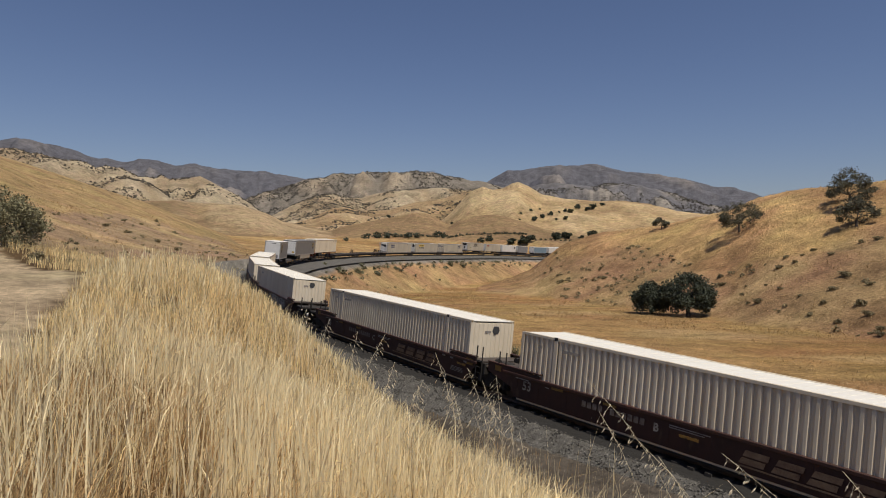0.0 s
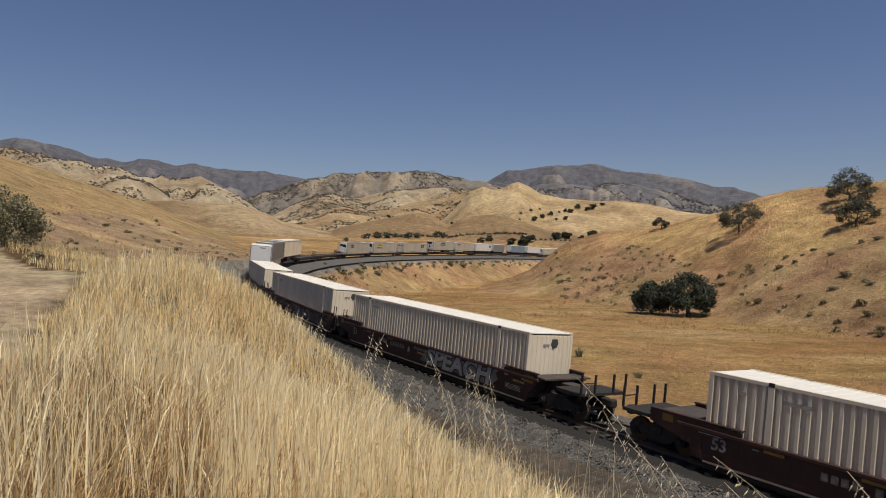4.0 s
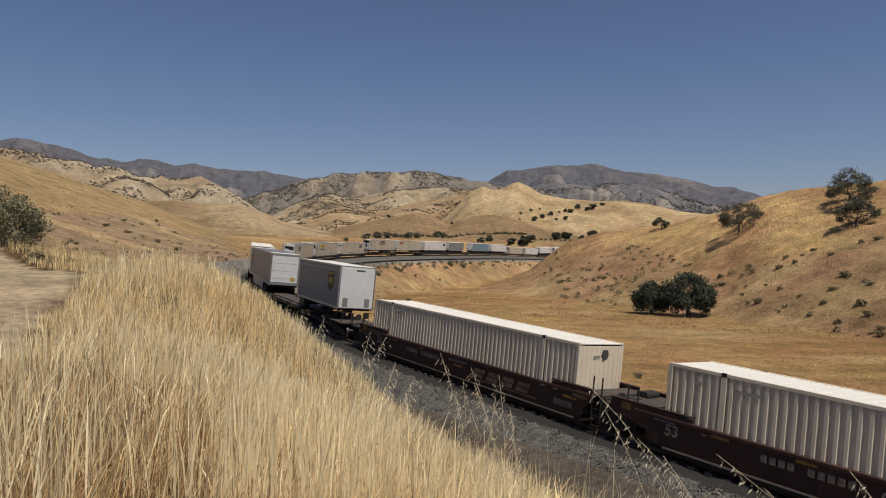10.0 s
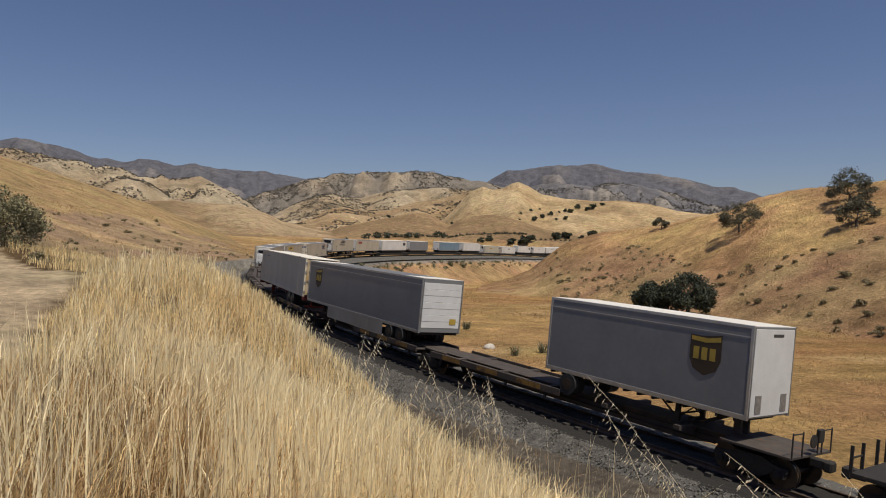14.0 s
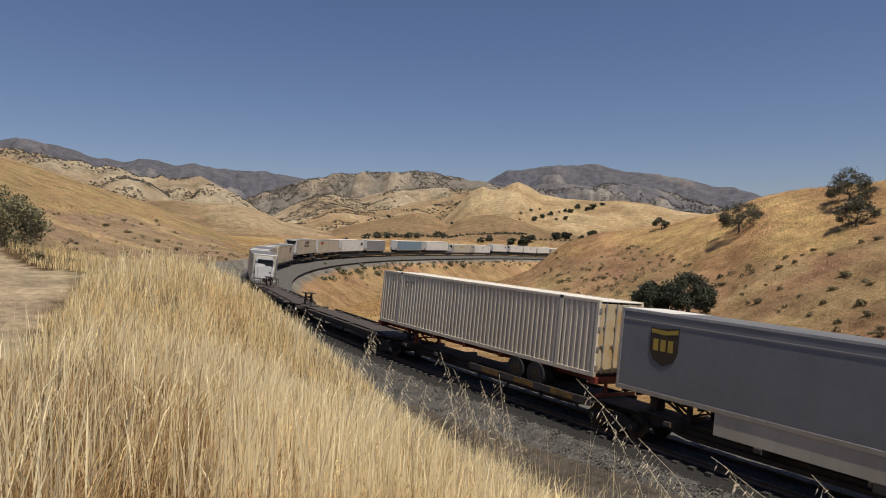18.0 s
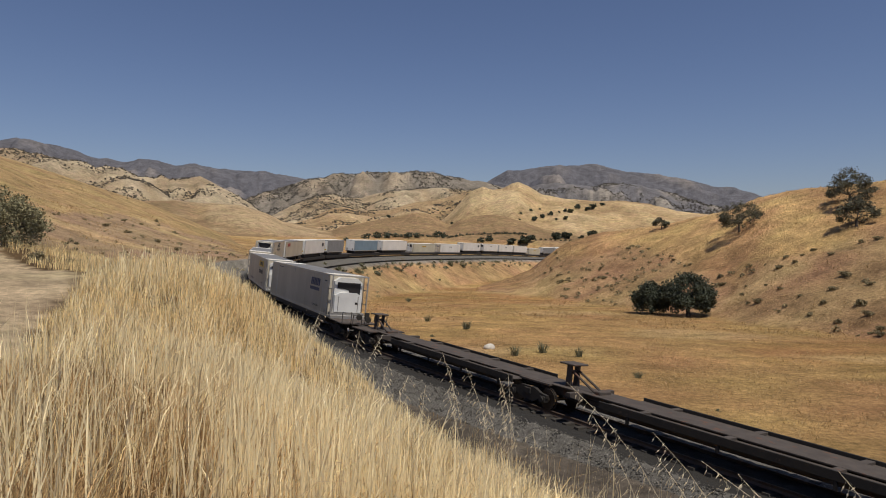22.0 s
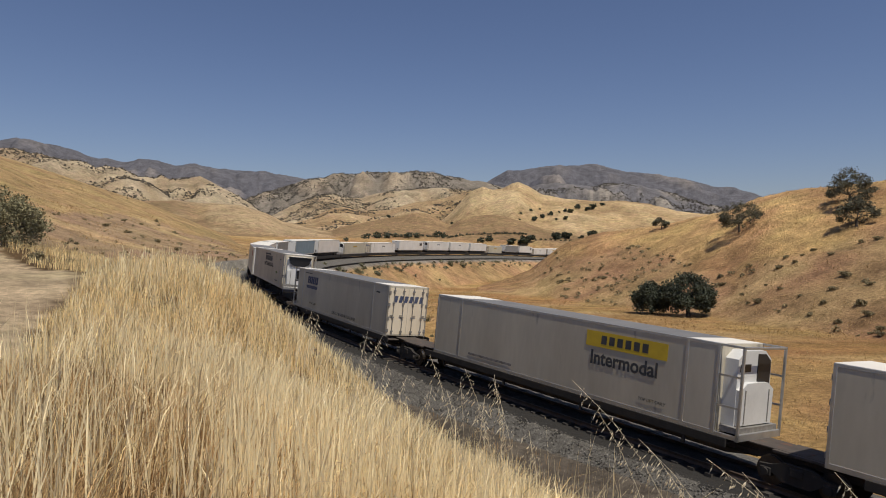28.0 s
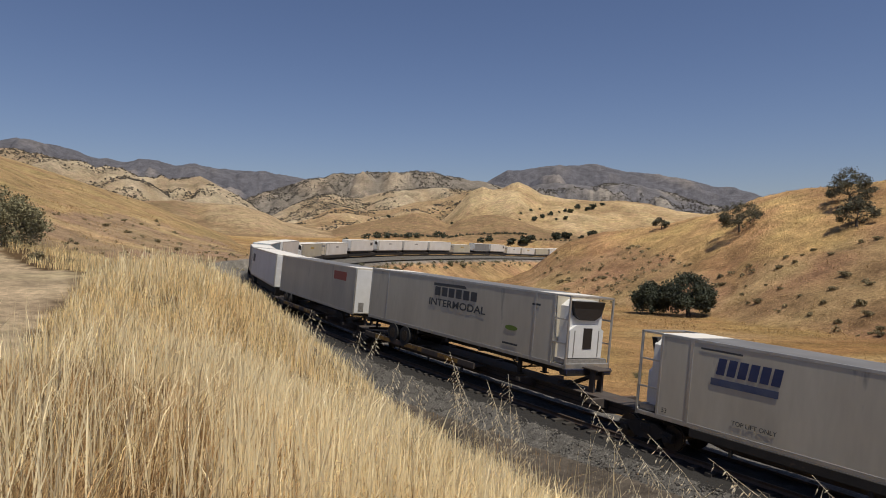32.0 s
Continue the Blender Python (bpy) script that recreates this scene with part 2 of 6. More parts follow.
def bank_profile(lat, s):
    """The cut bank on the camera's side of the track, by side distance."""
    l = -lat - 1.6 * step(8, 32, s)
    l = 4.6 + (l - 4.6) * np.interp(s, [2, 11, 19, 25], [3.1, 2.1, 1.32, 0.98])
    far = np.interp(l, [0, 4.6, 5.6, 8.0, 10.4, 13.0, 16.0, 19.0, 23.0, 40, 60], [-1.0, -1.0, -0.85, 0.7, 2.0, 3.1, 4.05, 4.6, 4.9, 5.1, 5.2])
    near = np.interp(-lat, [0, 6.5, 7.6, 9.6, 12, 15, 18, 20.4, 24, 40, 60], [-1.0, -1.0, -0.85, 0.1, 1.25, 2.85, 4.3, 4.85, 5.0, 5.1, 5.2])
    w = step(18, 31, s)
    return near * w + far * (1 - w)


def land(x, y):
    """Height and material index of the land at arrays x, y."""
    az, r = bearing(x, y)
    s, lat = near_track(x, y)
    zt = np.interp(s, TS, TZ)
    a = np.abs(lat)
    # inside of the curve: embankment falling to the valley floor
    floor = np.clip(-2.4 - 0.036 * (y - 20), -8.5, -1.6) + 0.5 * (fbm(x / 30, y / 30, 3, 5) - 0.5)
    fall = zt - 0.95 - np.clip(a - 3.4, 0, 99) * np.interp(s, [-60, -20], [0.62, 0.5])
    gl = 0.9 * (fbm(s / 5.0, lat / 30, 3, 11) - 0.5) * step(5, 9, a) * step(-60, -110, s)
    inside = np.maximum(floor, fall + gl)
    # outside of the curve: bank near the camera, open ground further round
    wb = step(-75, -25, s)
    bank = bank_profile(lat, s) - 0.075 * np.clip(r - 32, 0, 60) * step(6, 10, a) + (0.5 * fbm(x / 6, y / 6, 3, 2) - 0.25) * step(7, 11, a)
    shelf = zt - 1.0 + np.clip(a - 12, 0, 400) * (0.012 + 0.018 * step(-120, -60, s)) + 1.2 * (fbm(x / 40, y / 40, 3, 9) - 0.5) * step(10, 40, a)
    outside = wb * bank + (1 - wb) * shelf
    far_rise = 6.5 * step(20, 190, a) * step(-60, -150, s)
    mound = 4.6 * np.exp(-(((x + 46) / 17) ** 2 + ((y - 50) / 16) ** 2))
    outside = outside + mound
    z = np.where(lat > 0, inside, outside + np.where(lat < 0, far_rise * (1 - wb), 0))
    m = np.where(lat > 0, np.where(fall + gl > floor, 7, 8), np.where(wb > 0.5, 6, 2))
    m = np.where((lat > 0) & (s > -20) & (fall > floor), 8, m)
    m = np.where((lat < 0) & (s < -130), 8, m)
    m = np.where((lat < 0) & (wb <= 0.5) & (s > -130), 2, m)
    # the right-hand hill
    rc = np.interp(az, [3, 7, 12, 20, 26, 40], [200, 210, 215, 195, 175, 165])
    rb = np.interp(az, [3, 7, 12, 18, 25, 34, 50], [185, 158, 130, 106, 88, 70, 60])
    zc = EYE[2] + rc * np.tan(np.radians(np.interp(az, R_AZ, R_EL)))
    u = np.clip((r - rb) / (rc - rb), 0, 1)
    f = 0.55 * u + 0.45 * u * u * (3 - 2 * u)
    g = (np.abs(fbm((x + 0.5 * y) / 26, (y - 0.5 * x) / 55, 4, 21) - 0.5) * 4.5 - 1.0) * np.sin(np.pi * u) * step(4, 10, az)
    g2 = (np.abs(fbm((x + 0.5 * y) / 9, (y - 0.5 * x) / 24, 4, 24) - 0.5) * 4 - 0.9) * np.sin(np.pi * np.clip(u * 1.15, 0, 1)) * step(4, 10, az)
    zr = -8.0 + (zc + 8.0) * f + g * 1.0 + g2 * 1.1
    zr = np.where(r > rc, zc - (r - rc) * 0.28, zr)
    zr = np.where((az < 3.0) | (az > 100) | (r < rb), -99, zr)
    low = np.degrees(np.arctan2(zr - EYE[2], r)) < np.interp(az, RB_AZ, RB_EL) + 0.9 * (fbm(x / 9, y / 9, 4, 4) - 0.5)
    m = np.where(zr > z, np.where(low, 2, 1), m)
    z = np.maximum(z, zr)
    # hills and mountains
    relief = np.full(len(r), 0.42)
    for k, (ha, he, rc, rb, zb, mi, gd, w, octaves) in enumerate(HILLS):
        if k == 0:
            rc = np.interp(az, [-60, -30, -10], [250, 330, 380])
            rb = np.interp(az, [-60, -34, -25, -10], [45, 62, 95, 170])
        el = np.interp(az, ha, he)
        edge = np.minimum(np.clip((az - ha[0] + 30) / 30, 0, 1), np.clip((ha[-1] + 6 - az) / 6, 0, 1)) if k == 0 else 1.0
        zc = EYE[2] + rc * np.tan(np.radians(el))
        zc = zc + (fbm(az / 0.8, az * 0, 4, 60 + k) - 0.5) * rc * (0.004 if mi in (4, 5, 14) else 0.0016 if k else 0.0)
        zc = zb + (zc - zb) * edge
        u = np.clip((r - rb) / (rc - rb), 0, 1)
        f = 0.5 * u + 0.5 * u * u * (3 - 2 * u)
        L = np.radians(w) * (rc if k else 330)
        rid = np.abs(fbm(x / L + 0.4 * y / L, y / (L * 2.2) - 0.2 * x / L, octaves, 30 + k) - 0.5) * 2.4
        zz = zb + (zc - zb) * (f + gd * (rid - 0.42) * np.sin(np.pi * u) ** 0.8)
        zz = np.where(r > rc, zc - (r - rc) * 0.22, zz)
        zz = np.where(r < rb, -99, zz)
        if k == 0:
            zz = zz - 30 * (1 - edge) * (az > ha[-1] - 1)
        else:
            zz = zz - 14 * (1 - step(0, 0.2, u)) - 60 * step(0, 3, np.maximum(az - ha[-1], ha[0] - az))
        win = zz > z
        mm = np.full(len(r), mi)
        if k == 0:
            low = np.degrees(np.arctan2(zz - EYE[2], r)) < np.interp(az, LB_AZ, LB_EL) + 0.5 * (fbm(x / 12, y / 12, 4, 6) - 0.5)
            mm = np.where(low, 2, 10)
        m = np.where(win, mm, m)
        relief = np.where(win, rid, relief)
        z = np.maximum(z, zz)
    return z, m, s, lat, relief


def road_line(y):
    """Where the middle of the dirt road runs."""
    return np.interp(y, [-20, 4, 10, 16, 26, 36, 48, 70], [-4.5, -6.0, -8.3, -11.7, -17.0, -24.5, -36.0, -64])


def road_mask(x, y):
    """1 on the dirt road on the bank's top."""
    return np.clip(1.5 - np.abs(x - road_line(y)) / np.interp(y, [0, 12, 24, 40], [1.55, 2.0, 2.9, 3.8]), 0, 1) * (y < 60)


def mesh_grid(name, x, y, z, rows, cols, mats, mi, smooth=True, wrap=False):
    """A mesh from a rows x cols grid of points."""
    me = bpy.data.meshes.new(name)
    n = rows * cols
    i = np.arange(rows - 1)[:, None] * cols
    j = np.arange(cols if wrap else cols - 1)[None]
    j2 = (j + 1) % cols
    q = np.stack([i + j, i + j2, i + cols + j2, i + cols + j], -1).reshape(-1, 4)
    me.vertices.add(n)
    me.vertices.foreach_set("co", np.stack([x, y, z], -1).astype(np.float32).ravel())
    me.loops.add(len(q) * 4)
    me.loops.foreach_set("vertex_index", q.ravel().astype(np.int32))
    me.polygons.add(len(q))
    me.polygons.foreach_set("loop_start", (np.arange(len(q)) * 4).astype(np.int32))
    me.polygons.foreach_set("loop_total", np.full(len(q), 4, np.int32))
    for k in mats:
        me.materials.append(k)
    if mi is not None:
        me.polygons.foreach_set("material_index", mi[q[:, 0]].astype(np.int32))
    me.polygons.foreach_set("use_smooth", np.full(len(q), smooth))
    me.update(calc_edges=True)
    return me


def make_ground():
    azs = np.radians(np.concatenate([np.linspace(-180, -42, 26)[:-1], np.linspace(-42, 42, 760), np.linspace(42, 180, 26)[1:-1]]))
    rs = np.concatenate([[0.0002], np.geomspace(0.8, 30, 130), np.geomspace(30, 340, 210)[1:], np.geomspace(340, 4960, 200)[1:]])
    A, R = np.meshgrid(azs, rs)
    x, y = (R * np.sin(A)).ravel() + 0.3, (R * np.cos(A)).ravel() - 0.4
    z, m, s, lat, relief = land(x, y)
    az, r = bearing(x, y)
    road = road_mask(x, y) * (m == 6)
    z = z - 0.12 * road
    z = z + (fbm(x / 2.2, y / 2.2, 3, 70) - 0.5) * 0.3 * step(60, 90, r) * (1 - step(300, 500, r)) * (np.abs(lat) > 7)
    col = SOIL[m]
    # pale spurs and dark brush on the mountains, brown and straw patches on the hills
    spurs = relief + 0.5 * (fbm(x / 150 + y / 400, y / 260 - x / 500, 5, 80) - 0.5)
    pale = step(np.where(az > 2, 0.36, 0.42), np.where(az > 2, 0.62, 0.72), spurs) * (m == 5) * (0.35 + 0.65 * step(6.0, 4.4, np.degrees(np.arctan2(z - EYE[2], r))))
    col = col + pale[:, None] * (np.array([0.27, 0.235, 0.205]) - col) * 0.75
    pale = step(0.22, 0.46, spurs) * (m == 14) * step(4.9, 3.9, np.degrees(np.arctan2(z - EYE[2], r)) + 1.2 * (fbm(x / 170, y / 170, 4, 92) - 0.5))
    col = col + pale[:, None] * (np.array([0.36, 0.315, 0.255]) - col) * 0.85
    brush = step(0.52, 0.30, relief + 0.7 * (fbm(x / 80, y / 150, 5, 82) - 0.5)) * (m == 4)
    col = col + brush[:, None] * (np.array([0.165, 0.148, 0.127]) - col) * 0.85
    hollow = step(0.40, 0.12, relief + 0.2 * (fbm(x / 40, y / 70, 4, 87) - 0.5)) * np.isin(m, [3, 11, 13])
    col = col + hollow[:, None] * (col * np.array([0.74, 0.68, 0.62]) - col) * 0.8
    rust = step(0.5, 0.62, fbm(x / 55, y / 55, 4, 83)) * np.isin(m, [1, 8, 10])
    col = col + rust[:, None] * (col * np.array([0.80, 0.73, 0.66]) - col) * 0.7
    dusty = (m == 2) & (az < 0)
    col = np.where(dusty[:, None], np.array([0.285, 0.198, 0.120]), col)
    straw = step(0.54, 0.66, fbm(x / 24 + 9, y / 10, 4, 84)) * np.isin(m, [8, 2, 7])
    col = col + straw[:, None] * (np.array([0.47, 0.34, 0.165]) - col) * 0.6
    bare = step(0.5, 0.62, fbm(x / 14 + 3, y / 20, 5, 86)) * np.isin(m, [1, 2]) * (az > 3) * (r < 240)
    col = col + bare[:, None] * (np.array([0.30, 0.185, 0.088]) - col) * 0.75
    for _ in range(2):
        g = col.reshape(len(rs), len(azs), 3)
        g = (np.roll(g, 1, 1) + np.roll(g, -1, 1) + 2 * g) / 4
        g[1:-1] = (g[:-2] + g[2:] + 2 * g[1:-1]) / 4
        col = g.reshape(-1, 3)
    grit = step(10.2, 8.0, -lat + 2.2 * (fbm(x / 1.2, y / 1.2, 3, 88) - 0.5)) * (lat < 0) * (s > -60)
    col = col + grit[:, None] * (np.array([0.130, 0.115, 0.095]) - col) * 0.85
    fringe = step(15, 11, -lat + 3 * (fbm(x / 1.5, y / 1.5, 3, 93) - 0.5)) * step(8.5, 10.5, -lat) * (lat < 0) * (s > -30) * (r < 60)
    col = col + fringe[:, None] * (np.array([0.25, 0.178, 0.10]) - col) * 0.8
    grey = step(6.4, 5.0, lat + 1.2 * (fbm(x / 3, y / 3, 3, 89) - 0.5)) * (lat > 0) * step(-30, -60, s) + step(-12.5, -11, lat) * (lat < 0) * step(-36, -56, s)
    col = col + grey[:, None] * (np.array([0.215, 0.20, 0.175]) - col) * 0.95
    verge = step(6.6, 4.6, lat + 1.6 * (fbm(x / 2, y / 2, 3, 91) - 0.5)) * (lat > 0) * step(-50, -30, s)
    col = col + verge[:, None] * (np.array([0.24, 0.20, 0.15]) - col) * 0.8
    way = np.clip((road - 0.45 + 0.5 * (fbm(x / 0.8, y / 0.8, 3, 8) - 0.5)) * 4, 0, 1)
    col = col + way[:, None] * (SOIL[9] - col)
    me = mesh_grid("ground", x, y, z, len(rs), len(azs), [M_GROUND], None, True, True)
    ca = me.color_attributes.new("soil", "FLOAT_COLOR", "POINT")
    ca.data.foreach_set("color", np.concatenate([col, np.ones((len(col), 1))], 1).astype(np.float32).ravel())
    return tagged(new("ground", me), "dry golden grass hills and valley floor under summer sun", "ground", kind="structure")


ground = make_ground()


def height(x, y):
    z = land(np.array([float(x)]), np.array([float(y)]))[0]
    return float(z[0])


def sweep(name, lats, zs, s0, s1, ds, material, wob=0.0):
    """A strip along the track: section points (side distance, height over rail), left to right, from s0 to s1."""
    ss = np.arange(s0, s1 + 0.01, ds)
    th = np.interp(ss, TS, TTH)
    cx, cy, cz = np.interp(ss, TS, TX), np.interp(ss, TS, TY), np.interp(ss, TS, TZ)
    L, Z = np.array(lats)[None], np.array(zs)[None]
    x = cx[:, None] - np.sin(th)[:, None] * L
    y = cy[:, None] + np.cos(th)[:, None] * L
    z = cz[:, None] + Z + 0 * x
    if wob:
        z = z + wob * (fbm(x.ravel() / 0.35, y.ravel() / 0.35, 3, 40).reshape(x.shape) - 0.5) * (np.abs(L) > 0.1)
    return mesh_grid(name, x.ravel(), y.ravel(), z.ravel(), len(ss), len(lats), [material], None, True)


# ---- building helpers ----
def part(name, bm, material, parent=None, label="", smooth=False):
    """Links a bmesh as one mesh object under a thing or a part."""
    me = bpy.data.meshes.new(name)
    bm.to_mesh(me)
    bm.free()
    for k in (material if isinstance(material, (list, tuple)) else [material]):
        me.materials.append(k)
    if smooth:
        me.polygons.foreach_set("use_smooth", np.full(len(me.polygons), True))
    ob = new(name, me)
    ob.parent = parent
    if label:
        tagged(ob, label)
    return ob


def thing(name, label, category, group="", kind=""):
    return tagged(new(name), label, category, group, kind)


def box(bm, x0, x1, y0, y1, z0, z1, bevel=0.0, idx=0):
    v = [bm.verts.new((x, y, z)) for x in (x0, x1) for y in (y0, y1) for z in (z0, z1)]
    fs = [bm.faces.new([v[i] for i in q]) for q in ((0, 1, 3, 2), (4, 6, 7, 5), (0, 4, 5, 1), (2, 3, 7, 6), (0, 2, 6, 4), (1, 5, 7, 3))]
    for f in fs:
        f.material_index = idx
    if bevel:
        es = list({e for f in fs for e in f.edges})
        bmesh.ops.bevel(bm, geom=es, offset=bevel, segments=1, affect="EDGES", profile=0.5)
    return fs


def prism(bm, pts, axis, a, b):
    """A closed outline of (u, v) pushed along an axis from a to b; u, v are the other two axes in order."""
    def at(u, v, w):
        return {"x": (w, u, v), "y": (u, w, v), "z": (u, v, w)}[axis]
    va = [bm.verts.new(at(u, v, a)) for u, v in pts]
    vb = [bm.verts.new(at(u, v, b)) for u, v in pts]
    n = len(pts)
    for i in range(n):
        bm.faces.new((va[i], va[(i + 1) % n], vb[(i + 1) % n], vb[i]))
    bm.faces.new(va[::-1])
    bm.faces.new(vb)
    bmesh.ops.recalc_face_normals(bm, faces=bm.faces)


def drum(bm, c, r, a, b, axis="y", n=20, r2=None):
    """A cylinder or cone about an axis through c, from a to b along it."""
    r2 = r if r2 is None else r2
    def ring(w, rr):
        o = []
        for i in range(n):
            u, v = rr * math.cos(2 * math.pi * i / n), rr * math.sin(2 * math.pi * i / n)
            p = {"x": (w, c[1] + u, c[2] + v), "y": (c[0] + u, w, c[2] + v), "z": (c[0] + u, c[1] + v, w)}[axis]
            o.append(bm.verts.new(p))
        return o
    A, B = ring(a, r), ring(b, r2)
    for i in range(n):
        bm.faces.new((A[i], A[(i + 1) % n], B[(i + 1) % n], B[i]))
    bm.faces.new(A[::-1])
    bm.faces.new(B)


def bar(bm, p, q, r, n=6):
    """A round bar from p to q."""
    p, q = Vector(p), Vector(q)
    d = (q - p).normalized()
    u = d.orthogonal().normalized()
    v = d.cross(u)
    A = [bm.verts.new(p + r * (math.cos(2 * math.pi * i / n) * u + math.sin(2 * math.pi * i / n) * v)) for i in range(n)]
    B = [bm.verts.new(q + r * (math.cos(2 * math.pi * i / n) * u + math.sin(2 * math.pi * i / n) * v)) for i in range(n)]
    for i in range(n):
        bm.faces.new((A[i], A[(i + 1) % n], B[(i + 1) % n], B[i]))
    bm.faces.new(A[::-1])
    bm.faces.new(B)


def B():
    return bmesh.new()


def boxes(name, material, parent, *dims, bevel=0.0, label=""):
    if len(dims) > 1 and name in ("marking_bar", "emblem_bar"):      # each bar stands alone
        for d in dims:
            ob = boxes(name, material, parent, d, bevel=bevel, label=label)
        return ob
    bm = B()
    for d in dims:
        box(bm, *d, bevel=bevel)
    return part(name, bm, material, parent, label)


def lettering(text, size, material, parent, m, name="lettering", shear=0.0, stretch=1.0, fat=0.0, label=""):
    """Built-in font letters, flat on the plane of m."""
    cu = bpy.data.curves.new(name, "FONT")
    cu.body, cu.size, cu.shear, cu.offset, cu.extrude = text, size, shear, fat, 0.002
    cu.align_x, cu.align_y = "CENTER", "CENTER"
    cu.resolution_u = 3
    tmp = bpy.data.objects.new(name, cu)
    scene.collection.objects.link(tmp)
    me = bpy.data.meshes.new_from_object(tmp.evaluated_get(bpy.context.evaluated_depsgraph_get()))
    bpy.data.objects.remove(tmp)
    me.transform(m @ Matrix.Diagonal((stretch, 1, 1, 1)))
    me.materials.clear()
    me.materials.append(material)
    ob = new(name, me)
    ob.parent = parent
    if label:
        tagged(ob, label)
    return ob


def on_right(x, z, y=-1.31):
    """Text plane on a vehicle's right side: reads from outside."""
    return Matrix.Translation((x, y, z)) @ Matrix.Rotation(radians(90), 4, "X")


def on_left(x, z, y=1.31):
    return Matrix.Translation((x, y, z)) @ Matrix.Rotation(radians(180), 4, "Z") @ Matrix.Rotation(radians(90), 4, "X")


def on_front(x, y, z):
    return Matrix.Translation((x, y, z)) @ Matrix.Rotation(radians(90), 4, "Z") @ Matrix.Rotation(radians(90), 4, "X")


# ---- paints ----
M_WHITE = mat("white_container_paint", (0.78, 0.685, 0.53), (0.65, 0.55, 0.41), 0.6, 0.5, 0.05, spots=((0.40, 0.30, 0.2), 1.3, 0.70), stretch=(1, 1, 0.25))
M_ROOF = mat("bright_white_roof", (0.86, 0.82, 0.74), (0.78, 0.73, 0.64), 0.5, 0.45, 0.05)
M_GREYROOF = mat("dull_grey_roof_skin", (0.20, 0.195, 0.19), (0.145, 0.14, 0.135), 0.8, 0.55, 0.05)
# lighter than M_PALE: sunlight on the far boxes put into the colour
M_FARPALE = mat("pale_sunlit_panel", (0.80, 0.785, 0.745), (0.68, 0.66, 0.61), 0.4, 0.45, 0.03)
M_PALE = mat("pale_grey_smooth_panel", (0.575, 0.52, 0.41), (0.45, 0.40, 0.31), 0.55, 0.42, 0.03, spots=((0.24, 0.22, 0.19), 1.6, 0.64), stretch=(1, 1, 0.22), detail=10)
M_GREYT = mat("grey_trailer_skin", (0.215, 0.22, 0.225), (0.17, 0.175, 0.18), 0.5, 0.35, 0.03)
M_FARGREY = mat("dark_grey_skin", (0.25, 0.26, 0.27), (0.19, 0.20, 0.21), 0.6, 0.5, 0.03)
M_BLUE = mat("faded_blue_skin", (0.20, 0.30, 0.38), (0.15, 0.23, 0.30), 0.6, 0.5, 0.03)
M_CREAM = mat("cream_panel", (0.56, 0.53, 0.42), (0.46, 0.43, 0.33), 0.5, 0.45, 0.03)
M_ALU = mat("dull_aluminium_trim", (0.55, 0.54, 0.52), (0.42, 0.41, 0.39), 3.0, 0.38, 0.05, 0.7)
M_CAR = mat("oxide_red_car_paint", (0.062, 0.022, 0.015), (0.036, 0.015, 0.011), 1.2, 0.65, 0.12, spots=((0.075, 0.04, 0.026), 2.2, 0.62), stretch=(1, 1, 0.4))
M_DECK = mat("worn_black_steel_deck", (0.082, 0.066, 0.056), (0.046, 0.036, 0.030), 2.0, 0.85, 0.15, 0.0, spots=((0.11, 0.055, 0.034), 2.5, 0.60))
M_BLACK = mat("black_running_gear", (0.030, 0.025, 0.021), (0.016, 0.014, 0.012), 4.0, 0.78, 0.15, 0.0, spots=((0.06, 0.04, 0.03), 6.0, 0.64))
M_WHEEL = mat("worn_wheel_steel", (0.075, 0.058, 0.047), (0.045, 0.036, 0.03), 5.0, 0.45, 0.05, 0.6)
M_TREAD = mat("polished_wheel_tread", (0.55, 0.52, 0.48), (0.42, 0.4, 0.37), 8.0, 0.25, 0.0, 1.0)
M_YELLOW = mat("yellow_deck_paint", (0.30, 0.17, 0.03), (0.16, 0.085, 0.025), 2.0, 0.7, 0.1, spots=((0.10, 0.06, 0.03), 3.0, 0.56))
M_REDCH = mat("red_chassis_paint", (0.22, 0.035, 0.02), (0.13, 0.025, 0.018), 2.5, 0.6, 0.1, spots=((0.10, 0.05, 0.03), 3.0, 0.58))
M_RUBBER = mat("tyre_rubber", (0.028, 0.027, 0.026), (0.018, 0.018, 0.018), 8.0, 0.85, 0.1)
M_HUB = mat("dusty_wheel_hub", (0.35, 0.34, 0.32), (0.2, 0.19, 0.18), 6.0, 0.5, 0.05, 0.4)
M_DARK = mat("dark_grille", (0.012, 0.012, 0.014), (0.02, 0.02, 0.022), 8.0, 0.4, 0.1)
M_UNIT = mat("white_cooling_unit_shell", (0.70, 0.70, 0.685), (0.60, 0.60, 0.585), 1.5, 0.35, 0.0, coat=0.2)
M_INK = mat("dark_marking_paint", (0.04, 0.04, 0.042), (0.07, 0.07, 0.07), 3.0, 0.6)
M_BLUEINK = mat("blue_marking_paint", (0.022, 0.03, 0.085), (0.03, 0.045, 0.12), 2.0, 0.5)
M_LBLUE = mat("light_blue_marking_paint", (0.05, 0.065, 0.13), (0.09, 0.105, 0.16), 2.0, 0.5)
M_GOLD = mat("gold_marking_paint", (0.48, 0.33, 0.05), (0.38, 0.26, 0.04), 3.0, 0.5)
M_BROWNINK = mat("dark_brown_marking_paint", (0.055, 0.035, 0.018), (0.04, 0.026, 0.014), 3.0, 0.5)
M_YELLOWINK = mat("bright_yellow_marking", (0.70, 0.48, 0.03), (0.6, 0.4, 0.03), 3.0, 0.5)
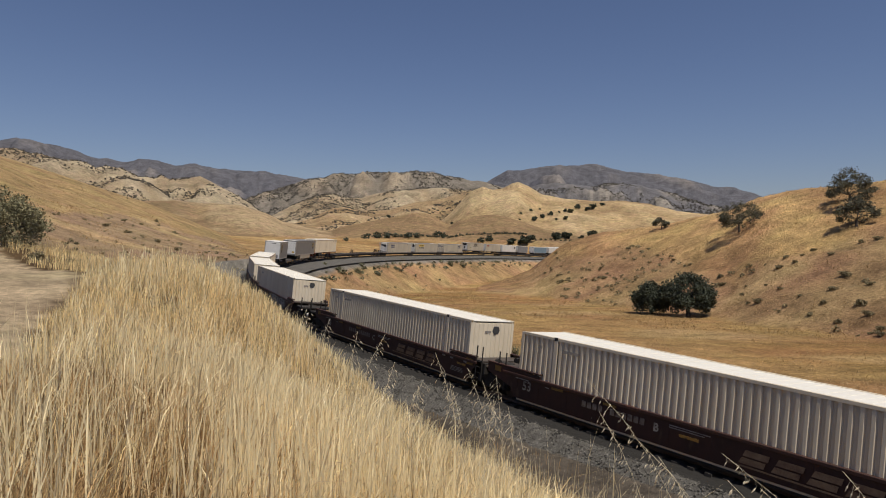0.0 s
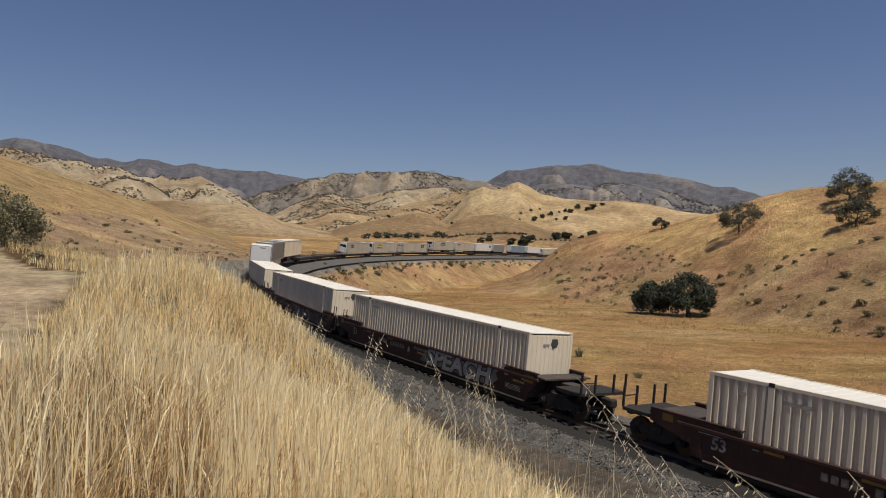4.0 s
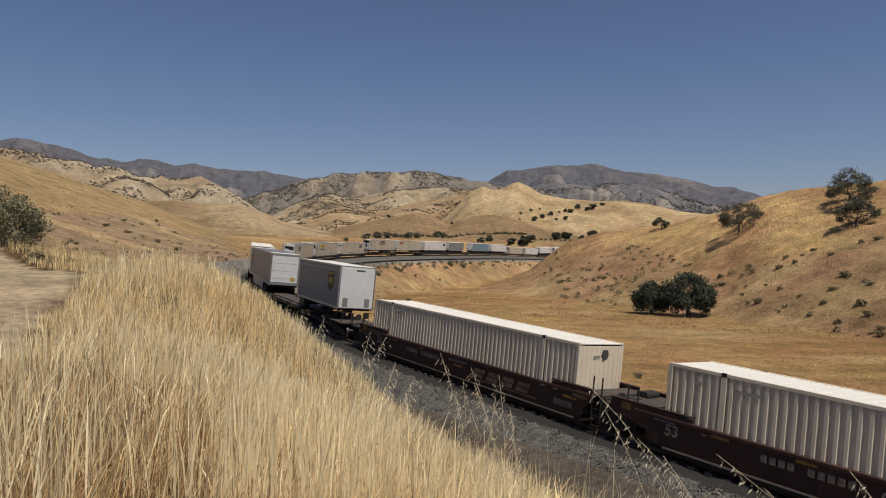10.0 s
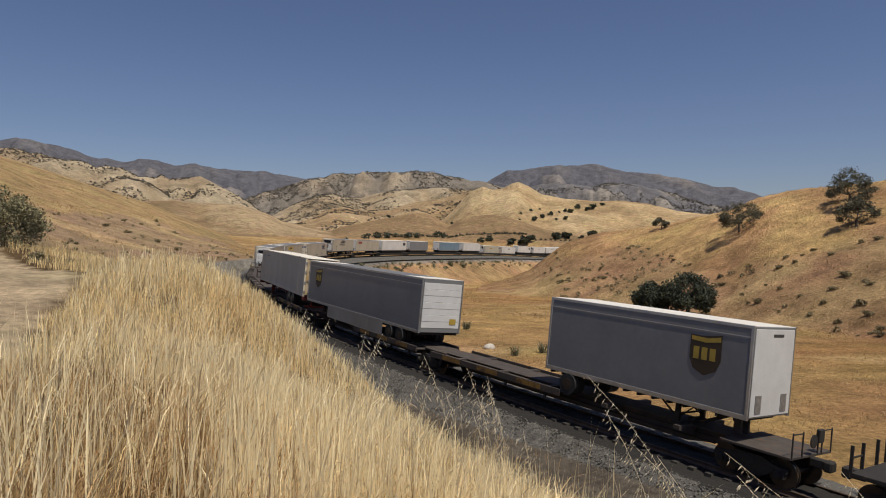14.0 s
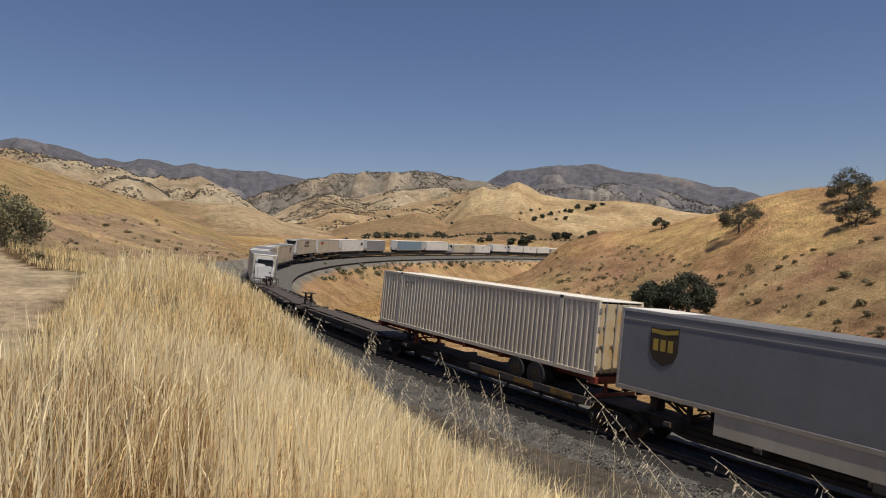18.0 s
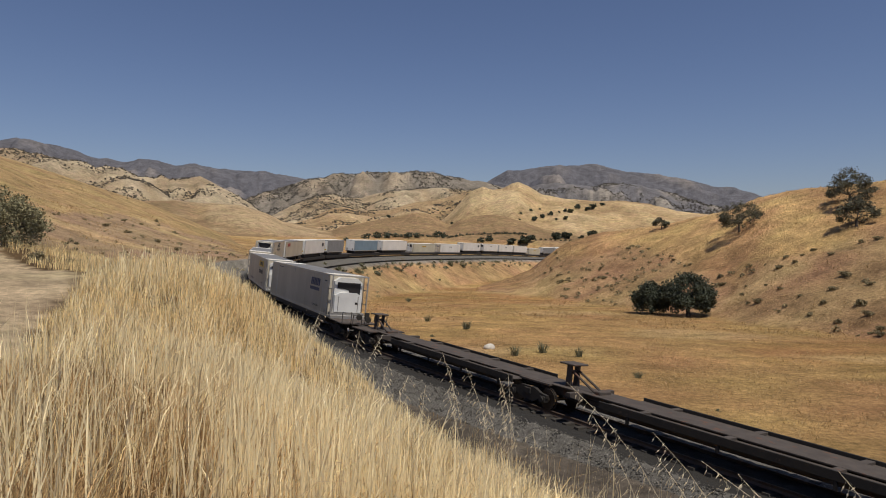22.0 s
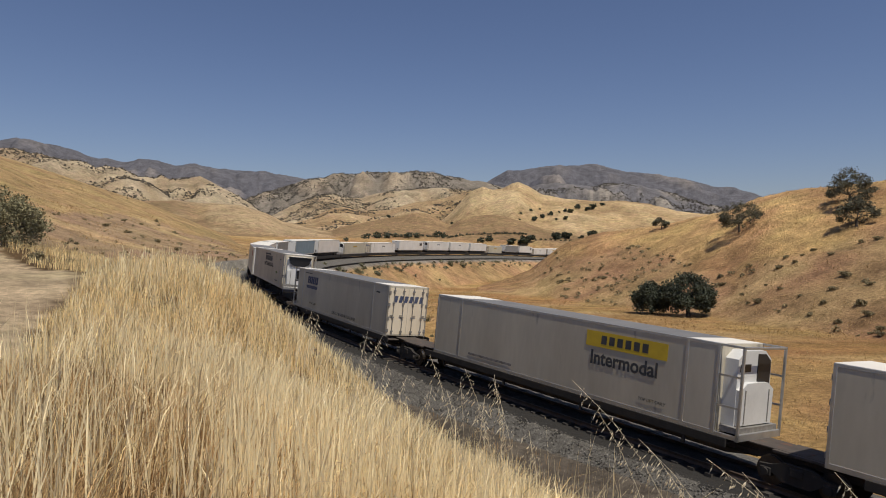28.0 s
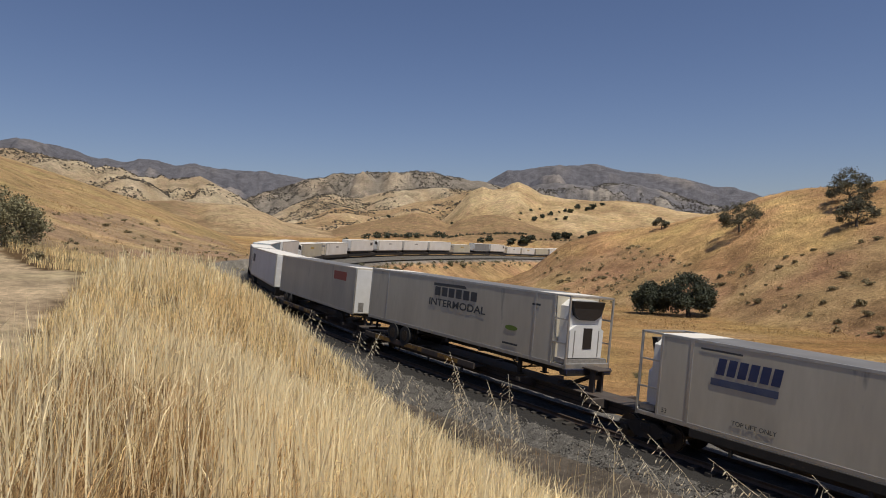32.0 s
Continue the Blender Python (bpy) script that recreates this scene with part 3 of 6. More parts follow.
M_GREENINK = mat("green_marking", (0.16, 0.24, 0.03), (0.12, 0.18, 0.03), 3.0, 0.5)
M_REDINK = mat("dull_red_marking", (0.35, 0.06, 0.045), (0.28, 0.05, 0.04), 3.0, 0.5)
M_STENCIL = mat("pale_stencil_paint", (0.34, 0.31, 0.28), (0.12, 0.10, 0.09), 6.0, 0.7)
M_GRAF = mat("silver_grey_spray_paint", (0.19, 0.185, 0.175), (0.10, 0.095, 0.09), 2.0, 0.6)
M_GRAFB = mat("black_spray_outline", (0.02, 0.02, 0.022), (0.03, 0.03, 0.03), 3.0, 0.6)
M_SPRAYB = mat("blue_spray_paint", (0.050, 0.062, 0.125), (0.065, 0.07, 0.085), 1.5, 0.6)
M_SPRAYG = mat("grey_spray_paint", (0.115, 0.118, 0.125), (0.06, 0.056, 0.053), 1.5, 0.6)
M_SPRAYR = mat("rust_red_spray_paint", (0.11, 0.04, 0.034), (0.07, 0.045, 0.04), 1.5, 0.6)
M_DULL = mat("worn_pale_stencil_paint", (0.21, 0.175, 0.15), (0.075, 0.05, 0.042), 7.0, 0.7)
M_GREYINK = mat("faded_grey_marking", (0.25, 0.225, 0.19), (0.45, 0.40, 0.33), 9.0, 0.6)
M_FADED = mat("faded_tan_emblem", (0.20, 0.135, 0.085), (0.085, 0.045, 0.03), 2.2, 0.7)
M_SILVER = mat("silver_spray_letters", (0.33, 0.33, 0.315), (0.20, 0.195, 0.18), 1.6, 0.6)
M_MUSTARD = mat("ochre_door_paint", (0.45, 0.30, 0.12), (0.58, 0.50, 0.38), 1.6, 0.6, 0.05)

# ---- track ----
track = thing("railway_track", "single railway track of concrete ties on grey ballast", "railway", kind="structure")
bed_lat = [4.6, 3.6, 2.6, 1.9, 1.45, 0.9, 0, -0.9, -1.45, -1.9, -2.3, -2.6, -3.1, -4.0, -5.0, -6.2, -7.6]
bed_z = [-1.15, -0.85, -0.5, -0.33, -0.20, -0.17, -0.15, -0.13, -0.10, -0.06, -0.02, -0.07, -0.38, -0.72, -0.84, -0.90, -1.05]
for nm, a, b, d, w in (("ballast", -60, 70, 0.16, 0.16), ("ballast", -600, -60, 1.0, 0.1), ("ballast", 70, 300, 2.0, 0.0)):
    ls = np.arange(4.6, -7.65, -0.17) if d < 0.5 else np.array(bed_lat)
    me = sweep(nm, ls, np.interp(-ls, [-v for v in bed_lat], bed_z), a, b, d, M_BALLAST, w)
    if d < 0.5:                            # between the rails and out to the shoulder: oil stain plus painted train shade
        me.materials.append(M_OILSHADE)
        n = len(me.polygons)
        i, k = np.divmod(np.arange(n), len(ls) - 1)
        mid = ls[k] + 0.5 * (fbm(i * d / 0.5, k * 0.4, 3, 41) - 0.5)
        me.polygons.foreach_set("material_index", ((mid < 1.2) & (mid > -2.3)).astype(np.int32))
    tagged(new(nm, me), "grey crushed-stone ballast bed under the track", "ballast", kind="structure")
for lat in (0.7525, -0.7525):
    o = -lat * CANT
    sec = [(lat + 0.07, -0.17), (lat + 0.07, -0.15), (lat + 0.012, -0.12), (lat + 0.012, -0.04), (lat + 0.037, -0.03), (lat + 0.035, 0.0),
           (lat - 0.035, 0.0), (lat - 0.037, -0.03), (lat - 0.012, -0.04), (lat - 0.012, -0.12), (lat - 0.07, -0.15), (lat - 0.07, -0.17)]
    ob = new("rail", sweep("rail", [p[0] for p in sec], [p[1] + o for p in sec], -600, 300, 1.0, M_RAIL))
    ob.parent = track
bm = B()
prism(bm, [(-0.14, -0.12), (0.14, -0.12), (0.11, 0.08), (-0.11, 0.08)], "y", -1.3, 1.3)
tie_mesh = bpy.data.meshes.new("tie")
bm.to_mesh(tie_mesh)
bm.free()
tie_mesh.materials.append(M_TIE)
for i in range(230):
    s = -62 + 0.61 * i
    ob = new("tie", tie_mesh)
    ob.parent = track
    ob.matrix_basis = ride(s + 0.5, s - 0.5) @ Matrix.Translation((0, 0, -0.235))


# ---- bogies ----
WHEELSETS = []


def wheelset(parent, x):
    """Two wheels on an axle, about their own centre."""
    bm = B()
    for sgn in (1, -1):
        y = sgn * 0.72
        drum(bm, (0, 0, 0), 0.42, y - 0.065, y + 0.065, "y", 22)
        drum(bm, (0, 0, 0), 0.45, y - sgn * 0.06 - 0.015, y - sgn * 0.06 + 0.015, "y", 22)
        drum(bm, (0, 0, 0), 0.14, y + sgn * 0.06, y + sgn * 0.18, "y", 12)
        for k in range(3):
            a = 2.1 * k
            box(bm, 0.24 * math.cos(a) - 0.04, 0.24 * math.cos(a) + 0.04, *sorted((y, y + sgn * 0.08)), 0.24 * math.sin(a) - 0.04, 0.24 * math.sin(a) + 0.04)
    drum(bm, (0, 0, 0), 0.09, -0.7, 0.7, "y", 10)
    w = part("wheelset", bm, M_WHEEL, parent, "rust-brown steel wheels on one axle")
    w.location = (x, 0, 0.42)
    for sgn in (1, -1):
        bm = B()
        drum(bm, (0, 0, 0), 0.423, sgn * 0.72 - 0.04, sgn * 0.72 + 0.055, "y", 22)
        part("tread", bm, M_TREAD, w, "polished bright wheel tread")
    WHEELSETS.append((parent, w, x))
    return w


def bogie(parent, x):
    """A freight bogie centred at x: two cast side frames, bolster, springs, two wheelsets."""
    bm = B()
    for sgn in (1, -1):
        y0, y1 = sorted((sgn * 0.93, sgn * 1.08))
        top = [(x - 1.12, 0.50), (x - 1.12, 0.62), (x - 0.75, 0.66), (x - 0.42, 0.80), (x + 0.42, 0.80), (x + 0.75, 0.66), (x + 1.12, 0.62), (x + 1.12, 0.50),
               (x + 0.72, 0.44), (x + 0.40, 0.24), (x - 0.40, 0.24), (x - 0.72, 0.44)]
        prism(bm, top, "y", y0, y1)
        for q in (-0.9, 0.9):
            box(bm, x + q - 0.17, x + q + 0.17, y0 - 0.03, y1 + 0.05, 0.30, 0.56, 0.03)
            drum(bm, (x + q, 0, 0.42), 0.11, y1 if sgn > 0 else y0 - 0.10, y1 + 0.10 if sgn > 0 else y0, "y", 12)
    box(bm, x - 0.2, x + 0.2, -1.12, 1.12, 0.48, 0.74, 0.03)
    fr = part("bogie_frame", bm, M_BLACK, parent, "black cast-steel bogie frame")
    for sgn in (1, -1):
        for q in (-0.2, 0, 0.2):
            bm = B()
            drum(bm, (x + q, sgn * 1.0, 0), 0.075, 0.26, 0.50, "z", 10)
            part("spring", bm, M_BLACK, fr)
    for q in (-0.9, 0.9):
        wheelset(parent, x + q)


# ---- cars ----
def well_car(name, label, half, letter="", art="", lead_end=False, tail_end=False, bar_yellow=True, number=True):
    """One unit of a well car; half: distance from its middle to its bogies."""
    car = thing(name, label, "rail car", "articulated well cars of the train")
    w = half - 1.52                      # half length of the well
    for sgn in (-1, 1):
        bm = B()
        y = sgn * 1.36
        box(bm, -w, w, min(y, y - sgn * 0.05), max(y, y - sgn * 0.05), 0.32, 1.12)
        box(bm, -w - 0.6, w + 0.6, min(y + sgn * 0.06, y - sgn * 0.09), max(y + sgn * 0.06, y - sgn * 0.09), 1.10, 1.22, 0.015)
        box(bm, -w, w, min(y - sgn * 0.006, y - sgn * 0.12), max(y - sgn * 0.006, y - sgn * 0.12), 0.22, 0.36)
        side = part("side_sill", bm, M_CAR, car, "oxide-red steel side wall of the well")
        n = int(2 * w / 1.5)
        for i in range(1, n):
            x = -w + 2 * w * i / n
            boxes("stiffener", M_CAR, side, (x - 0.03, x + 0.03, min(y, y + sgn * 0.008), max(y, y + sgn * 0.008), 0.38, 1.10))
        for e in (-1, 1):
            bm = B()
            x0, x1 = e * (w - 1.6), e * (half + (0.12 if e < 0 else -1.0))
            pts = [(x0, 1.22), (x0, 1.34), (e * (w + 0.2), 1.42), (x1, 1.42), (x1, 1.0), (e * (w + 0.12), 0.6), (e * w, 0.4), (e * (w - 0.3), 0.4), (e * (w - 0.3), 1.22)]
            prism(bm, pts, "y", min(y - sgn * 0.03, y + sgn * 0.012), max(y - sgn * 0.03, y + sgn * 0.012))
            box(bm, min(x0, x1), max(x0, x1), min(y - sgn * 0.14, y + sgn * 0.05), max(y - sgn * 0.14, y + sgn * 0.05), 1.40, 1.445, 0.01)
            part("end_side", bm, M_CAR, side)
    for e in (-1, 1):
        bm = B()
        box(bm, *sorted((e * (w + 0.05), e * (half + (0.2 if e < 0 else -0.55)))), -1.32, 1.32, 1.24, 1.3)
        box(bm, *sorted((e * (w + 0.02), e * (w + 0.1))), -1.32, 1.32, 0.4, 1.3)
        box(bm, *sorted((e * w, e * (half + 0.5))), -0.32, 0.32, 0.72, 1.14, 0.03)
        part("end_platform", bm, M_DECK, car, "dark worn end platform with a grab rail")
        if (e > 0 and lead_end) or (e < 0 and tail_end):
            bm = B()
            x = e * (half + 1.35)
            box(bm, *sorted((e * half, x)), -1.28, 1.28, 1.02, 1.14, 0.01)
            box(bm, *sorted((x, x + e * 0.45)), -0.14, 0.14, 0.72, 0.98, 0.03)
            box(bm, *sorted((x + e * 0.35, x + e * 0.62)), -0.2, 0.16, 0.68, 1.0, 0.05)
            part("coupler", bm, M_BLACK, car, "black cast coupler and draft sill")
            for yy in (-1.25, -0.5, 0.55, 1.25):
                boxes("grab_post", M_BLACK, car, (x - 0.04, x + 0.04, yy - 0.03, yy + 0.03, 1.12, 1.85))
            boxes("grab_rail", M_BLACK, car, (x - 0.02, x + 0.02, -1.25, -0.5, 1.5, 1.54))
        else:
            bm = B()
            for yy in (-1.28,):
                for zz in (0.5, 0.75, 1.0, 1.25):
                    bar(bm, (e * (half - 0.98), yy - 0.06, zz), (e * (half - 0.56), yy - 0.06, zz), 0.018)
                for xx in (half - 0.98, half - 0.56):
                    bar(bm, (e * xx, yy - 0.06, 0.42), (e * xx, yy - 0.06, 1.95), 0.03)
            part("ladder", bm, M_BLACK, car, "black side ladder with tall grab posts")
            boxes("cross_beam", M_BLACK, car, (*sorted((e * (half - 0.62), e * (half - 0.4))), -1.28, 1.28, 0.72, 1.22), bevel=0.02)
            for sgn in (-1, 1):
                bm = B()
                bar(bm, (e * (half - 0.45), sgn * 1.2, 1.12), (e * (half + 0.2), sgn * 0.35, 0.9), 0.06)
                part("brace", bm, M_DECK, car)
            bm = B()
            drum(bm, (e * (half - 0.1), 0, 1.38), 0.15, 0.25, 1.0, "y", 14)
            part("air_reservoir", bm, M_BLACK, car, "black air reservoir on the end deck")
            bm = B()
            drum(bm, (e * (half - 0.15), -0.75, 1.3), 0.19, e * half - 0.2, e * half - 0.12, "x", 14)
            part("brake_wheel", bm, M_BLACK, car)
            boxes("hose_box", M_BLACK, car, (*sorted((e * (half - 0.3), e * (half + 0.25))), -0.6, -0.1, 1.14, 1.34), bevel=0.03)
    boxes("well_floor", M_BLACK, car, (-w, w, -1.3, 1.3, 0.06, 0.12), *[(x - 0.15, x + 0.15, -1.32, 1.32, 0.05, 0.125) for x in np.linspace(-w + 0.3, w - 0.3, 7)])
    for x0, x1, z0 in ((-w + 4.9, -w + 5.5, 1.0), (-w + 8.1, -w + 8.8, 0.70), (w - 0.9, w - 0.2, 0.86), (-w + 2.3, -w + 2.9, 1.0)):
        boxes("stripe", M_YELLOW, car, (x0, x1, -1.412, -1.396, z0, z0 + 0.09), label="small faded yellow reflector stripe")
    boxes("placard", M_YELLOW, car, (half - 1.75, half - 1.2, -1.385, -1.372, 0.98, 1.28), label="worn yellow placard near the end")
    boxes("placard", M_YELLOW, car, (-half + 0.35, -half + 0.75, -1.385, -1.372, 1.1, 1.34), label="worn yellow placard near the end")
    y = -1.403
    lettering("53", 0.52, M_STENCIL, car, on_right(-w + 0.9, 0.80, -1.392), "stencil", fat=0.012, label="pale stencilled figures")
    if letter:
        lettering(letter, 0.38, M_STENCIL, car, on_right(-w + 7.2, 0.76, y), "stencil", fat=0.012, label="pale stencilled letter")
    if number:
        for i in range(10):
            x = -w + 3.9 + 0.26 * i + (0.3 if i > 3 else 0)
            boxes("marking_bar", M_DULL, car, (x, x + 0.19, -1.403, -1.398, 0.71, 0.94), label="short pale stencilled bar")
        for x0, x1, z0 in ((7.7, 9.2, 0.97), (7.7, 9.0, 0.90), (0.2, 1.0, 1.04), (1.3, 1.8, 1.12), (1.95, 2.15, 0.98)):
            boxes("marking_bar", M_STENCIL, car, (-w + x0, -w + x1, -1.403, -1.398, z0, z0 + 0.035), label="row of small pale stencilling")
        for i in range(4):
            boxes("marking_bar", M_STENCIL, car, (w - 1.4 + 0.001, w - 0.4, -1.403, -1.398, 0.5 + 0.06 * i, 0.52 + 0.06 * i), label="row of small pale stencilling")
        for x in (-2.2, -1.5, -0.4):
            boxes("marking_bar", M_STENCIL, car, (w + x, w + x + 0.26, -1.403, -1.398, 1.02, 1.1), label="small pale stencilled block")
    if art == "logo":                    # four slanted blocks over a line
        for i in range(4):
            x = w - 6.7 + i * 1.0
            bm = B()
            for z0, z1 in ((0.5, 0.68), (0.73, 0.92)):
                d0, d1 = 0.48 * (z0 - 0.5), 0.48 * (z1 - 0.5)
                prism(bm, [(x + d0, z0), (x + d0 + 0.78, z0), (x + d1 + 0.74, z1), (x + d1, z1)], "y", -1.406, -1.399)
            part("emblem", bm, M_FADED, car, "slanted split block of a faded emblem")
        boxes("emblem_bar", M_FADED, car, (w - 7.1, w - 2.4, -1.406, -1.399, 0.40, 0.45), label="thin line under the faded emblem")
    if art == "silver":
        bm = B()
        prism(bm, [(0.1, 0.42), (5.9, 0.36), (6.4, 0.7), (6.2, 1.06), (4.2, 1.0), (2.6, 1.09), (0.5, 1.02)], "y", -1.400, -1.397)
        part("spray_field", bm, M_GRAF, car, "silver-grey spray-painted field")
        lettering("SPEACH", 1.12, M_GRAFB, car, on_right(3.25, 0.72, -1.402), "spray_outline", 0.12, 1.3, 0.10, "black spray-painted outline of bubble letters")
        lettering("SPEACH", 1.12, M_SILVER, car, on_right(3.25, 0.72, -1.409), "spray_letters", 0.12, 1.3, 0.045, "silver spray-painted bubble letters")
    if art == "colour":
        rng = random.Random(4)
        for i in range(9):
            x = 0.1 + i * 0.75
            bm = B()
            h = rng.uniform(0.55, 0.75)
            prism(bm, [(x, 0.36), (x + 0.72, 0.36), (x + 0.7, 0.36 + h), (x + 0.4, 0.30 + h), (x + 0.05, 0.37 + h)], "y", -1.402 - 0.002 * (i % 2), -1.398)
            part("spray_patch", bm, rng.choice([M_SPRAYB, M_SPRAYB, M_SPRAYG, M_SPRAYR]), car, "weathered blue, grey and red spray paint")
        for i, x in enumerate((0.5, 1.9, 3.3, 4.7)):
            bm = B()
            prism(bm, [(x + 0.5 + 0.5 * math.cos(a) * (1 - 0.2 * (i % 2)), 0.74 + 0.3 * math.sin(a)) for a in np.linspace(0, 2 * math.pi, 13)[:-1]], "y", -1.409, -1.404)
            part("spray_patch", bm, M_SPRAYR if i == 3 else M_SPRAYG, car, "rounded pale spray-painted shape")
    bogie(car, half)
    if tail_end:
        bogie(car, -half)
    return car


def hitch(parent, x, up=True, face=1):
    """A trailer hitch stand on a spine car."""
    bm = B()
    box(bm, x - 0.42, x + 0.42, -0.42, 0.42, 1.93, 2.0, 0.02)
    prism(bm, [(x - 0.12, 1.05), (x + 0.14, 1.05), (x + 0.12, 1.94), (x - 0.1, 1.94)], "y", -0.28, -0.18)
    prism(bm, [(x - 0.12, 1.05), (x + 0.14, 1.05), (x + 0.12, 1.94), (x - 0.1, 1.94)], "y", 0.18, 0.28)
    box(bm, x - 0.05, x + 0.05, -0.2, 0.2, 1.55, 1.7)
    for y in (-0.2, 0.2):
        bar(bm, (x, y, 1.75), (x - face * 1.55, y, 1.0), 0.05)
    box(bm, *sorted((x - face * 1.45, x - face * 1.75)), -0.35, 0.35, 0.98, 1.18, 0.03)
    return part("hitch", bm, M_DECK, parent, "dark steel trailer hitch stand with diagonal strut")


def spine_car(name, label, half, lead_end=False, tail_end=False, hitches=(), decks=((-0.2, 1.0),), stripe=True, deep=0.80):
    """One unit of a spine car: centre beam, cross arms, wheel platforms and hitch."""
    car = thing(name, label, "rail car", "articulated spine cars of the train")
    bm = B()
    pts = [(-half - 0.2, 0.72), (-half + 1.6, 0.60), (-half + 2.6, 0.42), (half - 2.6, 0.42), (half - 1.6, 0.60), (half + 0.2, 0.72), (half + 0.2, 1.02), (-half - 0.2, 1.02)]
    prism(bm, pts, "y", -0.36, 0.36)
    box(bm, -half, half, -0.64, 0.64, 1.0, 1.05, 0.01)
    part("centre_beam", bm, M_DECK, car, "black steel centre spine beam")
    for x in np.linspace(-half + 2.4, half - 2.4, 5):
        bm = B()
        prism(bm, [(-1.33, 0.9), (-0.35, 0.62), (0.35, 0.62), (1.33, 0.9), (1.33, 1.04), (-1.33, 1.04)], "x", x - 0.12, x + 0.12)
        part("cross_arm", bm, M_DECK, car)
    for a, b in decks:
        x0, x1 = a * half, b * half
        for sgn in (-1, 1):
            bm = B()
            box(bm, x0, x1, *sorted((sgn * 0.62, sgn * 1.30)), 0.90, 0.95, 0.01)
            pf = part("wheel_platform", bm, M_DECK, car, "worn black checker-plate wheel platform")
            bm = B()
            box(bm, x0, x1, *sorted((sgn * 1.30, sgn * 1.37)), deep, 1.08, 0.012)
            part("edge_channel", bm, M_DECK if stripe else M_BLACK, pf)
            if stripe:
                for q in range(3):
                    xx = x0 + (x1 - x0) * (0.12 + 0.3 * q)
                    boxes("edge_stripe", M_YELLOW, pf, (xx, xx + (x1 - x0) * 0.16, *sorted((sgn * 1.368, sgn * 1.374)), 0.84, 1.04), label="scuffed yellow edge paint")
            for q in range(4):
                xx = x0 + (x1 - x0) * (0.1 + 0.27 * q)
                boxes("bracket", M_BLACK, pf, (xx - 0.05, xx + 0.05, *sorted((sgn * 1.28, sgn * 1.36)), 0.55, 0.82))
    for x, f in hitches:
        hitch(car, x, True, f)
    bm = B()
    for x in (-half * 0.35, half * 0.4):
        box(bm, x - 0.5, x + 0.5, 0.42, 0.8, 0.5, 0.85, 0.03)
    bar(bm, (-half + 1.5, -0.45, 0.62), (half - 1.5, -0.45, 0.62), 0.03)
    bar(bm, (-half + 1.5, -0.42, 0.8), (half - 1.5, -0.42, 0.8), 0.02)
    part("brake_rigging", bm, M_BLACK, car)
    for e, end in ((1, lead_end), (-1, tail_end)):
        bm = B()
        box(bm, *sorted((e * (half - 0.9), e * (half + (1.3 if end else 0.25)))), -1.25 if end else -0.8, 1.25 if end else 0.8, 0.96, 1.04, 0.01)
        part("end_deck", bm, M_DECK, car, "worn dark end deck")
        if end:
            bm = B()
            x = e * (half + 1.3)
            box(bm, *sorted((x, x + e * 0.5)), -0.14, 0.14, 0.72, 0.98, 0.03)
            box(bm, *sorted((x + e * 0.4, x + e * 0.66)), -0.2, 0.16, 0.68, 1.0, 0.05)
            part("coupler", bm, M_BLACK, car)
            for yy in (-1.2, -0.6, 0.35, 0.6, 1.2):
                bm = B()
                bar(bm, (x, yy, 1.0), (x, yy, 1.75), 0.025)
                part("rail_post", bm, M_BLACK, car)
            for y0, y1 in ((-1.2, -0.6), (0.6, 1.2)):
                bm = B()
                bar(bm, (x, y0, 1.7), (x, y1, 1.7), 0.02)
                part("hand_rail", bm, M_BLACK, car)
            boxes("brake_box", M_BLACK, car, (x - 0.06, x + 0.06, 0.30, 0.62, 1.35, 1.75), bevel=0.02)
            bm = B()
            drum(bm, (x + e * 0.1, -0.1, 1.45), 0.2, x + e * 0.08 - 0.02, x + e * 0.08 + 0.02, "x", 14)
            part("brake_wheel", bm, M_BLACK, car, "round black brake wheel")
    bogie(car, half)
    if tail_end:
        bogie(car, -half)
    return car


# ---- loads ----
def corrugated(bm, x0, x1, y, z0, z1, pitch, depth, sgn, flat=0.42):
    """A corrugated wall along x at y, ribs standing out by depth towards sgn."""
    n = max(1, int(round((x1 - x0) / pitch)))
    p = (x1 - x0) / n
    prof = []
    for i in range(n):
        a = x0 + i * p
        prof += [(a, 0), (a + p * 0.26, 0), (a + p * 0.40, 1), (a + p * 0.74, 1), (a + p * 0.88, 0)]
    prof.append((x1, 0))
    lo = [bm.verts.new((x, y + sgn * depth * (d - 1), z0)) for x, d in prof]
    hi = [bm.verts.new((x, y + sgn * depth * (d - 1), z1)) for x, d in prof]
    for i in range(len(prof) - 1):
        bm.faces.new((lo[i], lo[i + 1], hi[i + 1], hi[i]))


LEN, WID, HGT = 16.15, 2.59, 2.9
HX, HY = LEN / 2, WID / 2


